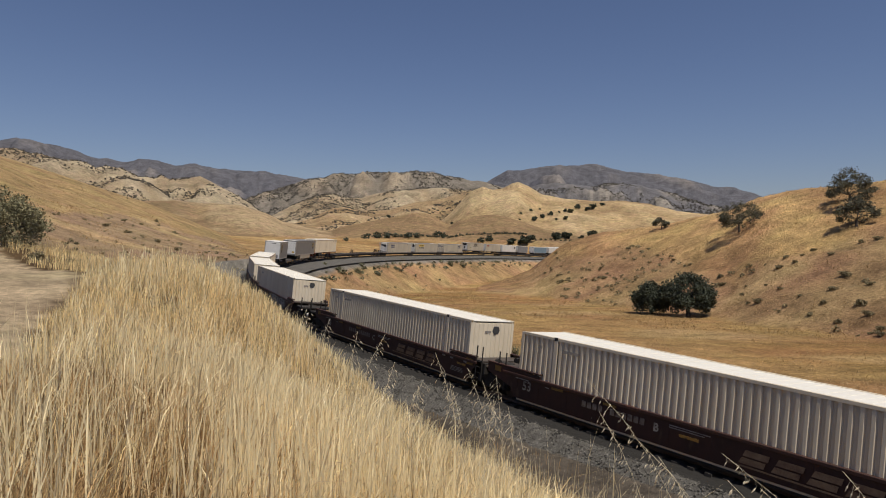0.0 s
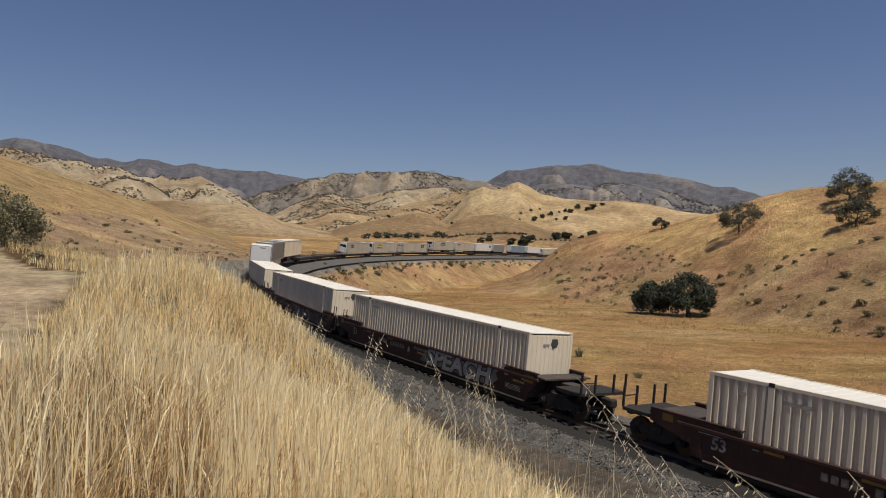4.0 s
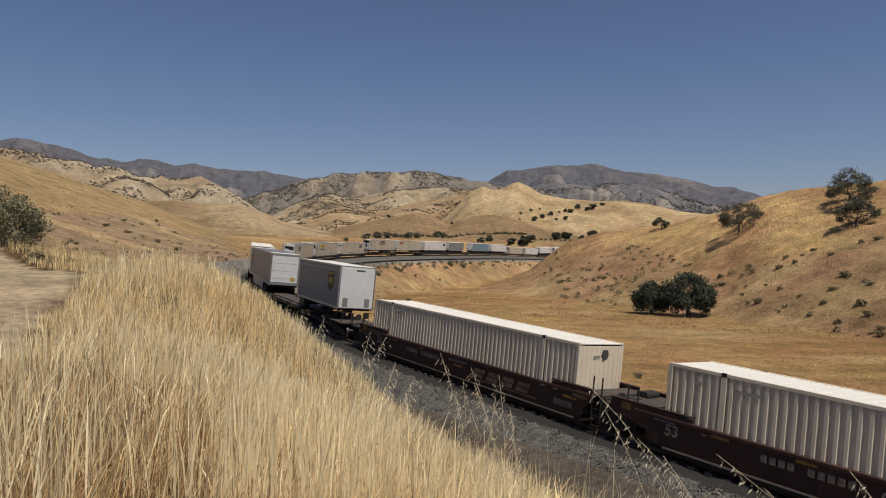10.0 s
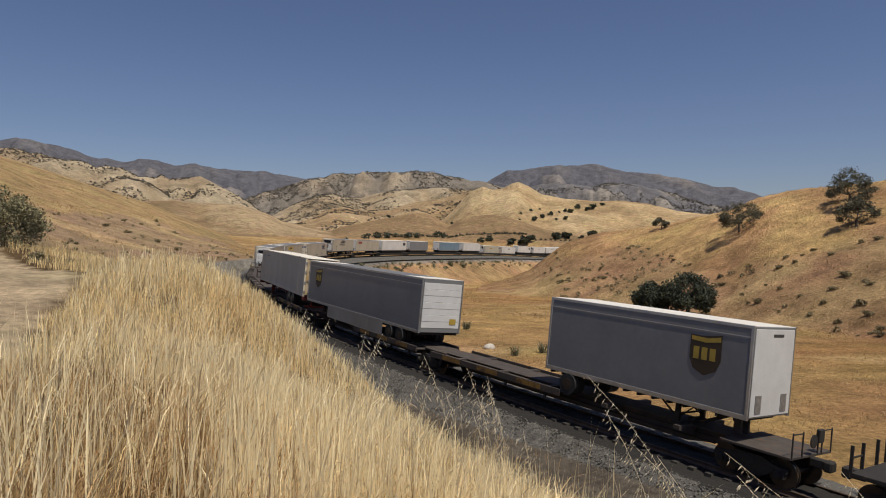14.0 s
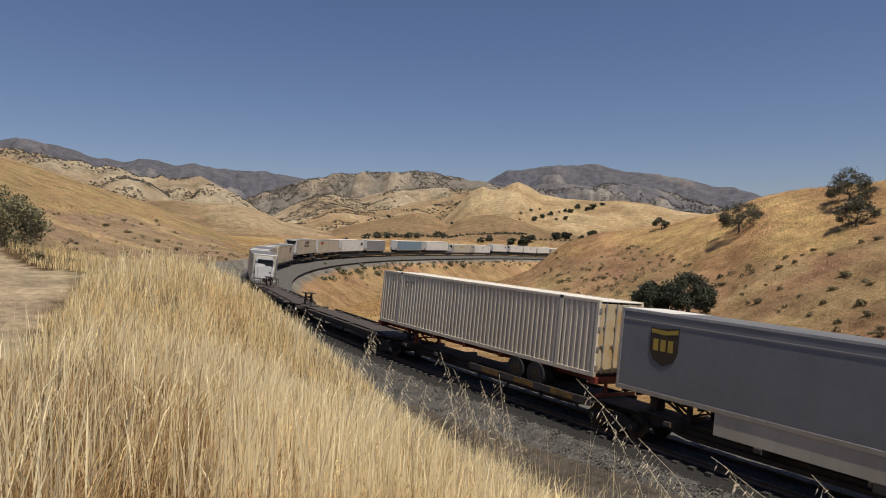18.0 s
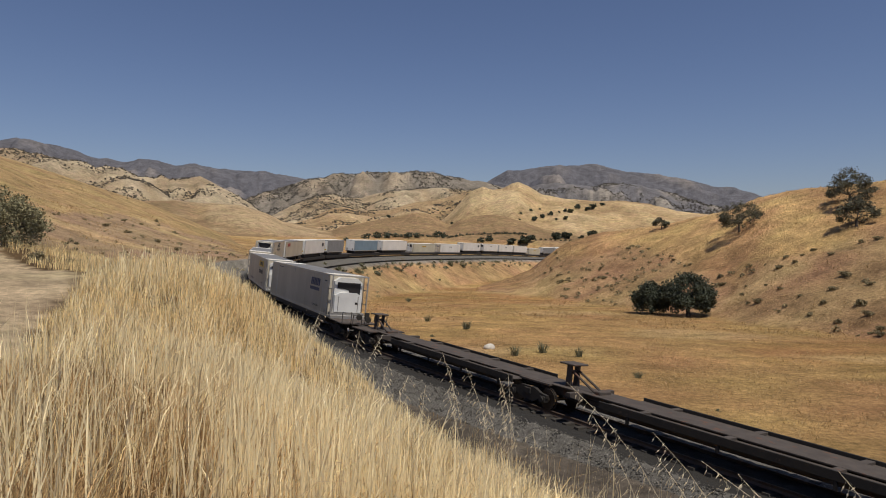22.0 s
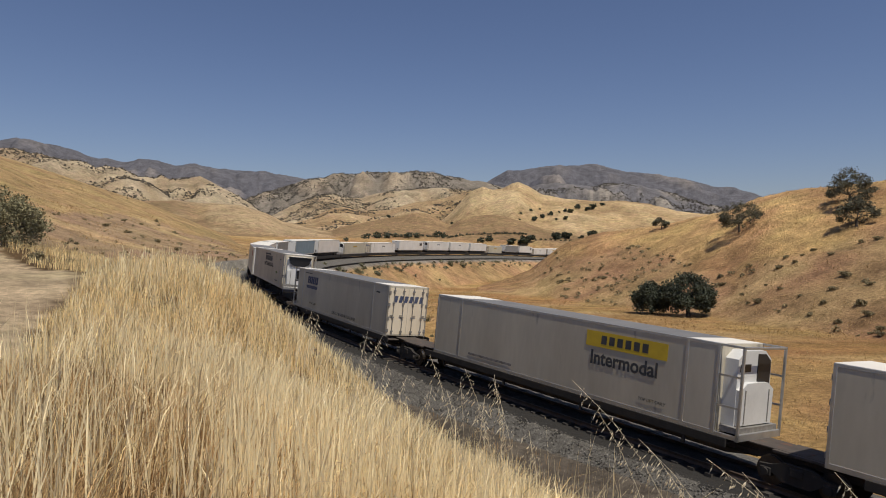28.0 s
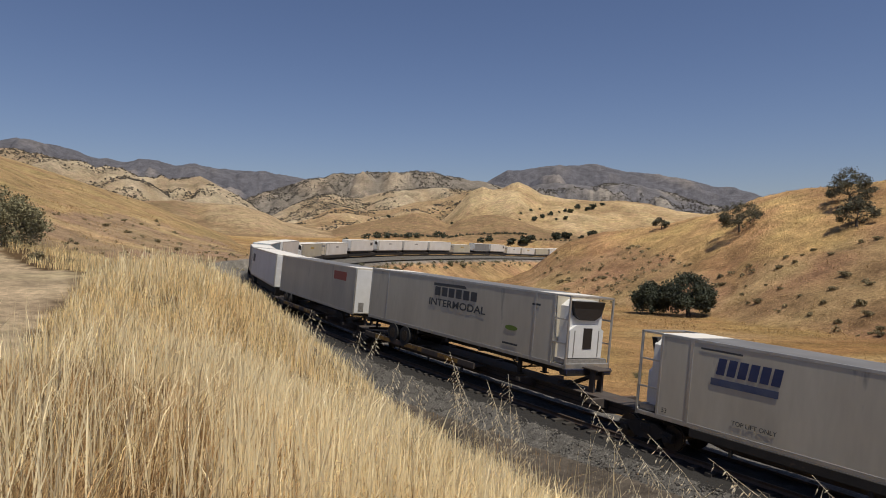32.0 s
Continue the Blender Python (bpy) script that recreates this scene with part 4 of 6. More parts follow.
def door_end(parent, x, e, material, rod_material, h0=0.0, label="closed double doors with locking rods"):
    """A pair of container doors on the end at x, facing e."""
    for sgn in (-1, 1):
        bm = B()
        box(bm, *sorted((x, x - e * 0.05)), *sorted((sgn * 0.01, sgn * (HY - 0.09))), h0 + 0.14, h0 + HGT - 0.14, 0.01)
        d = part("door", bm, material, parent, label)
        bm = B()
        for yy in (0.32, 0.92):
            bar(bm, (x + e * 0.04, sgn * yy, h0 + 0.12), (x + e * 0.04, sgn * yy, h0 + HGT - 0.1), 0.025)
            for zz in (0.3, 1.1, 1.9, 2.6):
                box(bm, *sorted((x, x + e * 0.06)), sgn * yy - 0.07, sgn * yy + 0.07, h0 + zz - 0.04, h0 + zz + 0.04)
            box(bm, *sorted((x + e * 0.03, x + e * 0.06)), *sorted((sgn * yy, sgn * (yy + 0.2))), h0 + 1.18, h0 + 1.23)
        part("locking_rod", bm, rod_material, d, "vertical locking rods")
        bm = B()
        for zz in (0.35, 1.05, 1.8, 2.5):
            box(bm, *sorted((x - e * 0.02, x + e * 0.03)), *sorted((sgn * (HY - 0.16), sgn * (HY - 0.02))), h0 + zz - 0.09, h0 + zz + 0.09)
        part("hinge", bm, rod_material, d)


def frame_rails(parent, material, h0=0.0):
    for sgn in (-1, 1):
        boxes("top_rail", material, parent, (-HX, HX, *sorted((sgn * HY, sgn * (HY - 0.1))), h0 + HGT - 0.12, h0 + HGT), bevel=0.012)
        boxes("bottom_rail", material, parent, (-HX, HX, *sorted((sgn * HY, sgn * (HY - 0.1))), h0, h0 + 0.17), bevel=0.012)
        for x in (-HX, HX):
            e = 1 if x > 0 else -1
            boxes("corner_post", material, parent, (*sorted((x, x - e * 0.16)), *sorted((sgn * (HY + 0.003), sgn * (HY - 0.14))), h0, h0 + HGT), bevel=0.015)
        for x in (-HX + 1.98, HX - 1.98):
            boxes("lift_post", material, parent, (x - 0.1, x + 0.1, *sorted((sgn * (HY + 0.004), sgn * (HY - 0.08))), h0, h0 + HGT - 0.01), bevel=0.012)
            boxes("lift_casting", M_DARK, parent, (x - 0.09, x + 0.09, *sorted((sgn * (HY + 0.008), sgn * (HY - 0.09))), h0 + HGT - 0.115, h0 + HGT + 0.006), label="dark lifting socket")


def ribbed_container(name, label, lead="panel", h0=0.0, mark=True, emblem=True):
    c = thing(name, label, "container", "white ribbed containers on the train")
    frame_rails(c, M_WHITE, h0)
    for sgn in (-1, 1):
        bm = B()
        for a, b in ((-HX + 0.15, -HX + 1.89), (-HX + 2.07, HX - 2.07), (HX - 1.89, HX - 0.15)):
            corrugated(bm, a, b, sgn * (HY - 0.012), h0 + 0.17, h0 + HGT - 0.12, 0.28, 0.085, sgn)
        part("side_wall", bm, M_WHITE, c, "corrugated white side wall, dusty low down")
    roof = boxes("roof", M_ROOF, c, (-HX + 0.02, HX - 0.02, -HY + 0.05, HY - 0.05, h0 + HGT - 0.06, h0 + HGT - 0.03), label="bright white roof with low cross ribs")
    n = 40
    rib = boxes("roof_rib", M_ROOF, roof, (-0.065, 0.065, -HY + 0.12, HY - 0.12, h0 + HGT - 0.032, h0 + HGT - 0.018))
    rib.location.x = -HX + 0.185
    for i in range(1, n):
        ob = new("roof_rib", rib.data)
        ob.parent = roof
        ob.location.x = -HX + 0.185 + LEN * i / n
    boxes("floor", M_DECK, c, (-HX + 0.05, HX - 0.05, -HY + 0.05, HY - 0.05, h0 + 0.05, h0 + 0.16))
    for e, kind in ((1, lead), (-1, "doors" if lead == "panel" else "panel")):
        if kind == "doors":
            door_end(c, e * HX, e, M_MUSTARD if lead == "doors" else M_WHITE, M_ALU, h0, "white and ochre doors with locking rods")
        else:
            bm = B()
            box(bm, *sorted((e * (HX - 0.03), e * (HX - 0.06))), -HY + 0.14, HY - 0.14, h0 + 0.16, h0 + HGT - 0.12)
            part("end_wall", bm, M_WHITE, c, "ribbed end wall, lightly rust streaked")
            k = 9
            for i in range(k):
                bm = B()
                y0 = -HY + 0.14 + (WID - 0.28) * i / k
                w = (WID - 0.28) / k
                prism(bm, [(e * (HX - 0.032), y0 + w * 0.3), (e * (HX - 0.004), y0 + w * 0.4), (e * (HX - 0.004), y0 + w * 0.75), (e * (HX - 0.032), y0 + w * 0.85)], "z", h0 + 0.2, h0 + HGT - 0.16)
                part("end_rib", bm, M_WHITE, c)
            if emblem:
                bm = B()
                x = e * HX
                prism(bm, [(-0.02, h0 + 2.38), (0.1, h0 + 2.22), (0.32, h0 + 2.25), (0.42, h0 + 2.42), (0.36, h0 + 2.62), (0.05, h0 + 2.62)], "x", min(x, x + e * 0.004), max(x, x + e * 0.004))
                part("emblem", bm, M_INK, c, "dark rounded emblem near the top")
                boxes("marking_bar", M_STENCIL, c, (*sorted((x, x + e * 0.003)), -0.45, -0.1, h0 + 2.3, h0 + 2.4))
    if mark:
        for sgn in (-1, 1):
            boxes("marking_bar", M_GREYINK, c, (-HX + 1.0, -HX + 1.25, *sorted((sgn * HY, sgn * (HY + 0.004))), h0 + 2.35, h0 + 2.47), (-HX + 2.35, -HX + 3.2, *sorted((sgn * HY, sgn * (HY + 0.004))), h0 + 2.36, h0 + 2.48), label="small dark bars of lettering")
    return c


def cooling_unit(parent, x, e, h0, style=0):
    """A refrigeration unit with its guard cage on the end at x, facing e."""
    bm = B()
    for sgn in (-1, 1):
        box(bm, *sorted((x + e * 0.72, x + e * 0.80)), *sorted((sgn * HY, sgn * (HY - 0.08))), h0, h0 + HGT, 0.01)
        box(bm, *sorted((x, x + e * 0.8)), *sorted((sgn * HY, sgn * (HY - 0.07))), h0 + HGT - 0.07, h0 + HGT, 0.01)
        box(bm, *sorted((x, x + e * 0.8)), *sorted((sgn * HY, sgn * (HY - 0.07))), h0, h0 + 0.14, 0.01)
        box(bm, *sorted((x, x + e * 0.76)), *sorted((sgn * HY, sgn * (HY - 0.04))), h0 + 1.9, h0 + 1.96)
        box(bm, *sorted((x, x + e * 0.76)), *sorted((sgn * HY, sgn * (HY - 0.04))), h0 + 0.95, h0 + 1.01)
    box(bm, *sorted((x + e * 0.72, x + e * 0.8)), -HY, HY, h0 + HGT - 0.08, h0 + HGT, 0.01)
    box(bm, *sorted((x + e * 0.7, x + e * 0.8)), -HY, HY, h0 - 0.02, h0 + 0.2, 0.01)
    cage = part("guard_cage", bm, M_ALU, parent, "pale metal guard cage round the cooling unit")
    bm = B()
    prism(bm, [(-0.98, h0 + 0.35), (0.98, h0 + 0.35), (1.0, h0 + 1.6), (0.98, h0 + 2.45), (0.6, h0 + 2.72), (-0.6, h0 + 2.72), (-0.98, h0 + 2.45), (-1.0, h0 + 1.6)], "x", min(x, x + e * 0.45), max(x, x + e * 0.45))
    prism(bm, [(-0.95, h0 + 0.4), (0.95, h0 + 0.4), (0.98, h0 + 1.5), (0.6, h0 + 1.72), (-0.6, h0 + 1.72), (-0.98, h0 + 1.5)], "x", min(x + e * 0.45, x + e * 0.6), max(x + e * 0.45, x + e * 0.6))
    bmesh.ops.recalc_face_normals(bm, faces=bm.faces)
    unit = part("cooling_unit", bm, M_UNIT, parent, "white rounded refrigeration unit")
    bm = B()
    xg = x + e * 0.455
    if style == 0:
        prism(bm, [(0.15, h0 + 1.75), (0.92, h0 + 1.6), (0.92, h0 + 2.4), (0.6, h0 + 2.62), (0.15, h0 + 2.62)], "x", min(x + e * 0.4, xg + e * 0.02), max(x + e * 0.4, xg + e * 0.02))
        box(bm, *sorted((x + e * 0.4, xg + e * 0.01)), -0.85, -0.25, h0 + 2.05, h0 + 2.3)
    elif style == 1:
        prism(bm, [(-0.95, h0 + 2.68), (0.95, h0 + 2.68), (0.75, h0 + 2.1), (0.4, h0 + 1.92), (-0.4, h0 + 1.92), (-0.75, h0 + 2.1)], "x", min(x + e * 0.4, xg + e * 0.16), max(x + e * 0.4, xg + e * 0.16))
        box(bm, *sorted((x + e * 0.5, x + e * 0.615)), -0.2, 0.3, h0 + 0.75, h0 + 1.6)
    else:
        prism(bm, [(-0.8, h0 + 2.4), (0.85, h0 + 2.4), (0.85, h0 + 1.55), (0.1, h0 + 1.55), (0.0, h0 + 1.9), (-0.8, h0 + 2.0)], "x", min(x + e * 0.4, xg + e * 0.02), max(x + e * 0.4, xg + e * 0.02))
        box(bm, *sorted((x + e * 0.5, x + e * 0.61)), 0.5, 0.66, h0 + 0.95, h0 + 1.1)
    part("grille", bm, M_DARK, unit, "black radiator grille")
    bm = B()
    for yy in (-0.7, 0.7):
        box(bm, *sorted((x + e * 0.45, x + e * 0.62)), yy - 0.02, yy + 0.02, h0 + 0.45, h0 + 1.5)
    box(bm, *sorted((x + e * 0.1, x + e * 0.7)), -HY + 0.1, HY - 0.1, h0 + 0.18, h0 + 0.36)
    part("tank", bm, M_HUB, unit)


def smooth_container(name, label, material, lead="unit", tail="doors", h0=0.0, logo="", style=0, group="smooth-sided containers on the train", length=LEN, grey_roof=False):
    """A smooth-sided box: container or trailer body."""
    c = thing(name, label, "container", group)
    hx = length / 2
    x1 = hx - (0.8 if lead == "unit" else 0)
    x0 = -hx + (0.8 if tail == "unit" else 0)
    bm = B()
    box(bm, x0, x1, -HY + 0.012, HY - 0.012, h0 + 0.05, h0 + HGT - 0.02, 0.02)
    part("body", bm, material, c, "smooth panelled walls with faint seams")
    bm = B()
    box(bm, x0 + 0.02, x1 - 0.02, -HY + 0.06, HY - 0.06, h0 + HGT - 0.03, h0 + HGT - 0.004, 0.01)
    part("roof", bm, M_GREYROOF if grey_roof else M_ROOF, c, "dull grey roof skin" if grey_roof else "pale roof skin")
    if grey_roof:
        for e in (-1, 1):
            boxes("end_roof", M_ROOF, c, (*sorted((e * (hx - 1.98), (x1 if e > 0 else x0))), -HY + 0.06, HY - 0.06, h0 + HGT - 0.02, h0 + HGT + 0.002), label="bright white end strip of the roof")
    for sgn in (-1, 1):
        ys = sorted((sgn * HY, sgn * (HY - 0.06)))
        boxes("top_rail", M_ALU, c, (x0, x1, *ys, h0 + HGT - 0.11, h0 + HGT - 0.005), bevel=0.01)
        boxes("bottom_rail", M_ALU, c, (x0, x1, *ys, h0, h0 + 0.16), bevel=0.01)
        for x, e in ((x0, -1), (x1, 1)):
            boxes("corner_post", M_ALU, c, (*sorted((x, x - e * 0.11)), *sorted((sgn * (HY + 0.003), sgn * (HY - 0.1))), h0, h0 + HGT), bevel=0.015)
        if length > 12 and h0 != 1.75:
            for x in (-hx + 1.98, hx - 1.98):
                boxes("lift_post", M_ALU, c, (x - 0.06, x + 0.06, *sorted((sgn * (HY + 0.004), sgn * (HY - 0.05))), h0 + 0.02, h0 + HGT - 0.01), bevel=0.01)
        if grey_roof or logo == "shield":
            continue
        bm = B()
        n = int((x1 - x0) / 1.22)
        for i in range(1, n):
            x = x0 + (x1 - x0) * i / n
            box(bm, x - 0.012, x + 0.012, *sorted((sgn * (HY - 0.013), sgn * (HY - 0.006))), h0 + 0.16, h0 + HGT - 0.11)
        part("seam", bm, material, c)
    for e, kind, x in ((1, lead, x1), (-1, tail, x0)):
        if kind == "unit":
            cooling_unit(c, x, e, h0, style)
        elif kind == "doors":
            door_end(c, x + e * 0.004, e, M_WHITE, M_HUB, h0, "white doors with locking rods")
        elif kind == "shutter":
            for i in range(7):
                z0 = h0 + 0.3 + i * 0.34
                boxes("door_slat", M_UNIT, c, (*sorted((x - e * 0.02, x + e * (0.012 + 0.01 * (i % 2)))), -HY + 0.12, HY - 0.12, z0, z0 + 0.33), bevel=0.008, label="white slat of a roll-up door")
            boxes("reflector", M_GOLD, c, (*sorted((x, x + e * 0.03)), 0.55, 0.95, h0 + 0.5, h0 + 0.8))
        elif kind == "nose":
            boxes("nose_panel", M_UNIT, c, (*sorted((x - e * 0.02, x + e * 0.012)), -HY + 0.1, HY - 0.1, h0 + 0.1, h0 + HGT - 0.1), bevel=0.008, label="bright white flat nose")
            boxes("vent_plate", M_HUB, c, (*sorted((x, x + e * 0.03)), -0.95, -0.6, h0 + 0.2, h0 + 0.75), (*sorted((x, x + e * 0.03)), 0.6, 0.95, h0 + 0.2, h0 + 0.75), label="grey connector plates")
            boxes("marking_bar", M_INK, c, (*sorted((x, x + e * 0.015)), -0.15, 0.5, h0 + 2.55, h0 + 2.65))
    for sgn in (-1, 1):
        y = sgn * (HY + 0.004)
        place = on_right if sgn < 0 else on_left
        if logo == "blue_bars":          # slanted blue blocks above a fading bar
            xc = 4.45 if lead == "unit" else -4.15
            bm = B()
            for i in range(6):
                x = xc - 1.05 + 0.35 * i
                d = 0.08 * -sgn
                prism(bm, [(x, h0 + 1.9), (x + 0.27, h0 + 1.9), (x + 0.27 + d, h0 + 2.42), (x + d, h0 + 2.42)], "y", min(y, y - sgn * 0.006), max(y, y - sgn * 0.006))
            part("emblem", bm, M_BLUEINK, c, "row of slanted dark blue blocks")
            boxes("emblem_bar", M_LBLUE, c, (xc - 1.2, xc + 0.95, *sorted((y, y - sgn * 0.006)), h0 + 1.55, h0 + 1.77), label="blue bar under the emblem")
            boxes("marking_bar", M_INK, c, (-hx + 2.3, -hx + 3.7, *sorted((y, y - sgn * 0.006)), h0 + 2.6, h0 + 2.66), (hx - 1.6, hx - 1.1, *sorted((y, y - sgn * 0.006)), h0 + 2.35, h0 + 2.43))
            lettering("TOP LIFT ONLY", 0.2, M_INK, c, place(xc + 0.3, h0 + 0.52, y), "stencil", label="small dark stencilled words")
            if lead != "unit":
                lettering("SUPER CUBE REEFER CONTAINER", 0.26, M_INK, c, place(1.9, h0 + 0.36, y), "stencil", label="dark stencilled words low on the side")
            lettering("53", 0.22, M_INK, c, place((hx - 1.15) * (1 if lead == "unit" else -1), h0 + 0.33, y), "stencil")
        elif logo == "yellow_panel":
            boxes("emblem", M_YELLOWINK, c, (1.77, 5.38, *sorted((y, y - sgn * 0.006)), h0 + 1.97, h0 + 2.55), label="bright yellow name panel")
            boxes("emblem_bar", M_INK, c, *[(2.5 + 0.37 * i, 2.75 + 0.37 * i, *sorted((y - sgn * 0.003, y + sgn * 0.004)), h0 + 2.1, h0 + 2.42) for i in range(6)], label="dark blocks on the yellow panel")
            lettering("Intermodal", 0.72, M_INK, c, place(3.54, h0 + 1.55, y), "lettering", 0, 0.95, 0.018, label="dark bold word on the side")
            lettering("TOP LIFT ONLY", 0.16, M_INK, c, place(4.9, h0 + 0.5, y), "stencil")
            boxes("marking_bar", M_STENCIL, c, (-5.3, -2.3, *sorted((y, y - sgn * 0.006)), h0 + 0.36, h0 + 0.46))
        elif logo == "black_bars":
            bm = B()
            for i in range(6):
                x = -1.35 + 0.6 * i
                box(bm, x, x + 0.46, *sorted((y, y - sgn * 0.006)), h0 + 1.98, h0 + 2.42)
            prism(bm, [(-1.5, h0 + 2.46), (1.3, h0 + 2.5), (1.1, h0 + 2.64), (-1.5, h0 + 2.6)], "y", min(y, y - sgn * 0.006), max(y, y - sgn * 0.006))
            part("emblem", bm, M_INK, c, "row of black blocks under a slanted bar")
            lettering("INTERMODAL", 0.5, M_INK, c, place(0.5, h0 + 1.62, y), "lettering", 0, 1.5, 0.008, label="black capital word on the side")
            bm = B()
            prism(bm, [(4.7 + 0.42 * math.cos(a), h0 + 1.15 + 0.11 * math.sin(a)) for a in np.linspace(0, 2 * math.pi, 14)[:-1]], "y", min(y, y - sgn * 0.006), max(y, y - sgn * 0.006))
            part("oval_mark", bm, M_GREENINK, c, "small green oval mark")
            boxes("marking_bar", M_INK, c, (5.9, 6.4, *sorted((y, y - sgn * 0.006)), h0 + 2.3, h0 + 2.38), (4.2, 5.2, *sorted((y, y - sgn * 0.006)), h0 + 0.42, h0 + 0.5))
        elif logo == "shield":
            xs = 2.7 if length < 12 else -6.23
            bm = B()
            w = 0.55
            prism(bm, [(xs - w, h0 + 2.36), (xs - 0.2, h0 + 2.34), (xs + 0.2, h0 + 2.38), (xs + w, h0 + 2.44), (xs + w, h0 + 1.6), (xs + 0.4, h0 + 1.27), (xs, h0 + 1.08), (xs - 0.4, h0 + 1.27), (xs - w, h0 + 1.6)], "y", min(y, y - sgn * 0.006), max(y, y - sgn * 0.006))
            part("emblem", bm, M_BROWNINK, c, "dark brown shield emblem")
            bm = B()
            for i in range(3):
                box(bm, xs - 0.42 + 0.29 * i, xs - 0.42 + 0.29 * i + 0.2, *sorted((y - sgn * 0.002, y + sgn * 0.005)), h0 + 1.58, h0 + 1.98)
            prism(bm, [(xs - w + 0.04, h0 + 2.31), (xs + 0.1, h0 + 2.29), (xs + w - 0.04, h0 + 2.38), (xs + w - 0.04, h0 + 2.22), (xs, h0 + 2.14), (xs - w + 0.04, h0 + 2.18)], "y", min(y - sgn * 0.002, y + sgn * 0.005), max(y - sgn * 0.002, y + sgn * 0.005))
            part("emblem_mark", bm, M_GOLD, c, "gold blocks on the shield")
            boxes("belt_line", M_ALU, c, (x0, x1, *sorted((y, y - sgn * 0.01)), h0 + 2.52, h0 + 2.55))
        elif logo == "red_panel":
            boxes("emblem", M_REDINK, c, (4.3, 6.55, *sorted((y, y - sgn * 0.006)), h0 + 1.95, h0 + 2.5), label="dull red name panel")
        elif logo == "small":
            boxes("emblem", M_INK, c, *[(-0.9 + 0.5 * i, -0.55 + 0.5 * i, *sorted((y, y - sgn * 0.006)), h0 + 1.8, h0 + 2.1) for i in range(4)], label="small dark emblem blocks")
        elif logo == "dark_square":
            boxes("emblem", M_INK, c, (-hx + 1.0, -hx + 2.6, *sorted((y, y - sgn * 0.006)), h0 + 1.5, h0 + 2.3), label="dark square panel")
        elif logo == "gold_panel":
            boxes("emblem", M_GOLD, c, (-1.2, 1.4, *sorted((y, y - sgn * 0.006)), h0 + 1.75, h0 + 2.15), label="small gold name panel")
    if tail == "doors" and logo == "blue_bars" or lead == "doors":
        e, x = (1, x1) if lead == "doors" else (-1, x0)
        bm = B()
        for i in range(6):
            yy = -0.95 + 0.33 * i
            prism(bm, [(yy, h0 + 1.95), (yy + 0.22, h0 + 1.95), (yy + 0.3, h0 + 2.32), (yy + 0.08, h0 + 2.32)], "x", min(x, x + e * 0.012), max(x, x + e * 0.012))
        part("emblem", bm, M_LBLUE, c, "slanted blue blocks across the doors")
    return c


def wheels_under(parent, x, n=2, r=0.5, z0=1.0):
    """Road axles with dual tyres at x."""
    for i in range(n):
        xx = x + (i - (n - 1) / 2) * 1.25
        for sgn in (-1, 1):
            bm = B()
            for yy in (1.22, 0.92):
                drum(bm, (xx, 0, z0 + r), r, sgn * yy - 0.13, sgn * yy + 0.13, "y", 24)
            ob = part("wheel", bm, M_RUBBER, parent, "black dual road tyres")
            bm = B()
            drum(bm, (xx, 0, z0 + r), r * 0.55, sgn * 1.352 - 0.012, sgn * 1.352 + 0.004, "y", 18)
            drum(bm, (xx, 0, z0 + r), r * 0.2, sgn * 1.36 - 0.02, sgn * 1.36 + 0.05, "y", 10)
            part("rim", bm, M_WHEEL, ob, "grimy dark wheel rim")
    bm = B()
    for i in range(n):
        xx = x + (i - (n - 1) / 2) * 1.25
        drum(bm, (xx, 0, z0 + r), 0.08, -1.1, 1.1, "y", 8)
        box(bm, xx - 0.5, xx + 0.5, -0.62, -0.5, z0 + r + 0.02, z0 + r + 0.2)
        box(bm, xx - 0.5, xx + 0.5, 0.5, 0.62, z0 + r + 0.02, z0 + r + 0.2)
    part("axle", bm, M_BLACK, parent)


def landing_gear(parent, x, z1, material):
    bm = B()
    for sgn in (-1, 1):
        box(bm, x - 0.08, x + 0.08, sgn * 0.75 - 0.07, sgn * 0.75 + 0.07, z1 - 0.72, z1, 0.01)
        box(bm, x - 0.16, x + 0.16, sgn * 0.75 - 0.12, sgn * 0.75 + 0.12, z1 - 0.75, z1 - 0.7)
        bar(bm, (x, sgn * 0.75, z1 - 0.6), (x - 0.9, sgn * 0.6, z1 - 0.02), 0.035)
    bar(bm, (x, -0.75, z1 - 0.45), (x, 0.75, z1 - 0.45), 0.035)
    bar(bm, (x, -0.75, z1 - 0.6), (x, 0.75, z1 - 0.1), 0.025)
    part("landing_gear", bm, material, parent, "folding landing legs with cross braces")


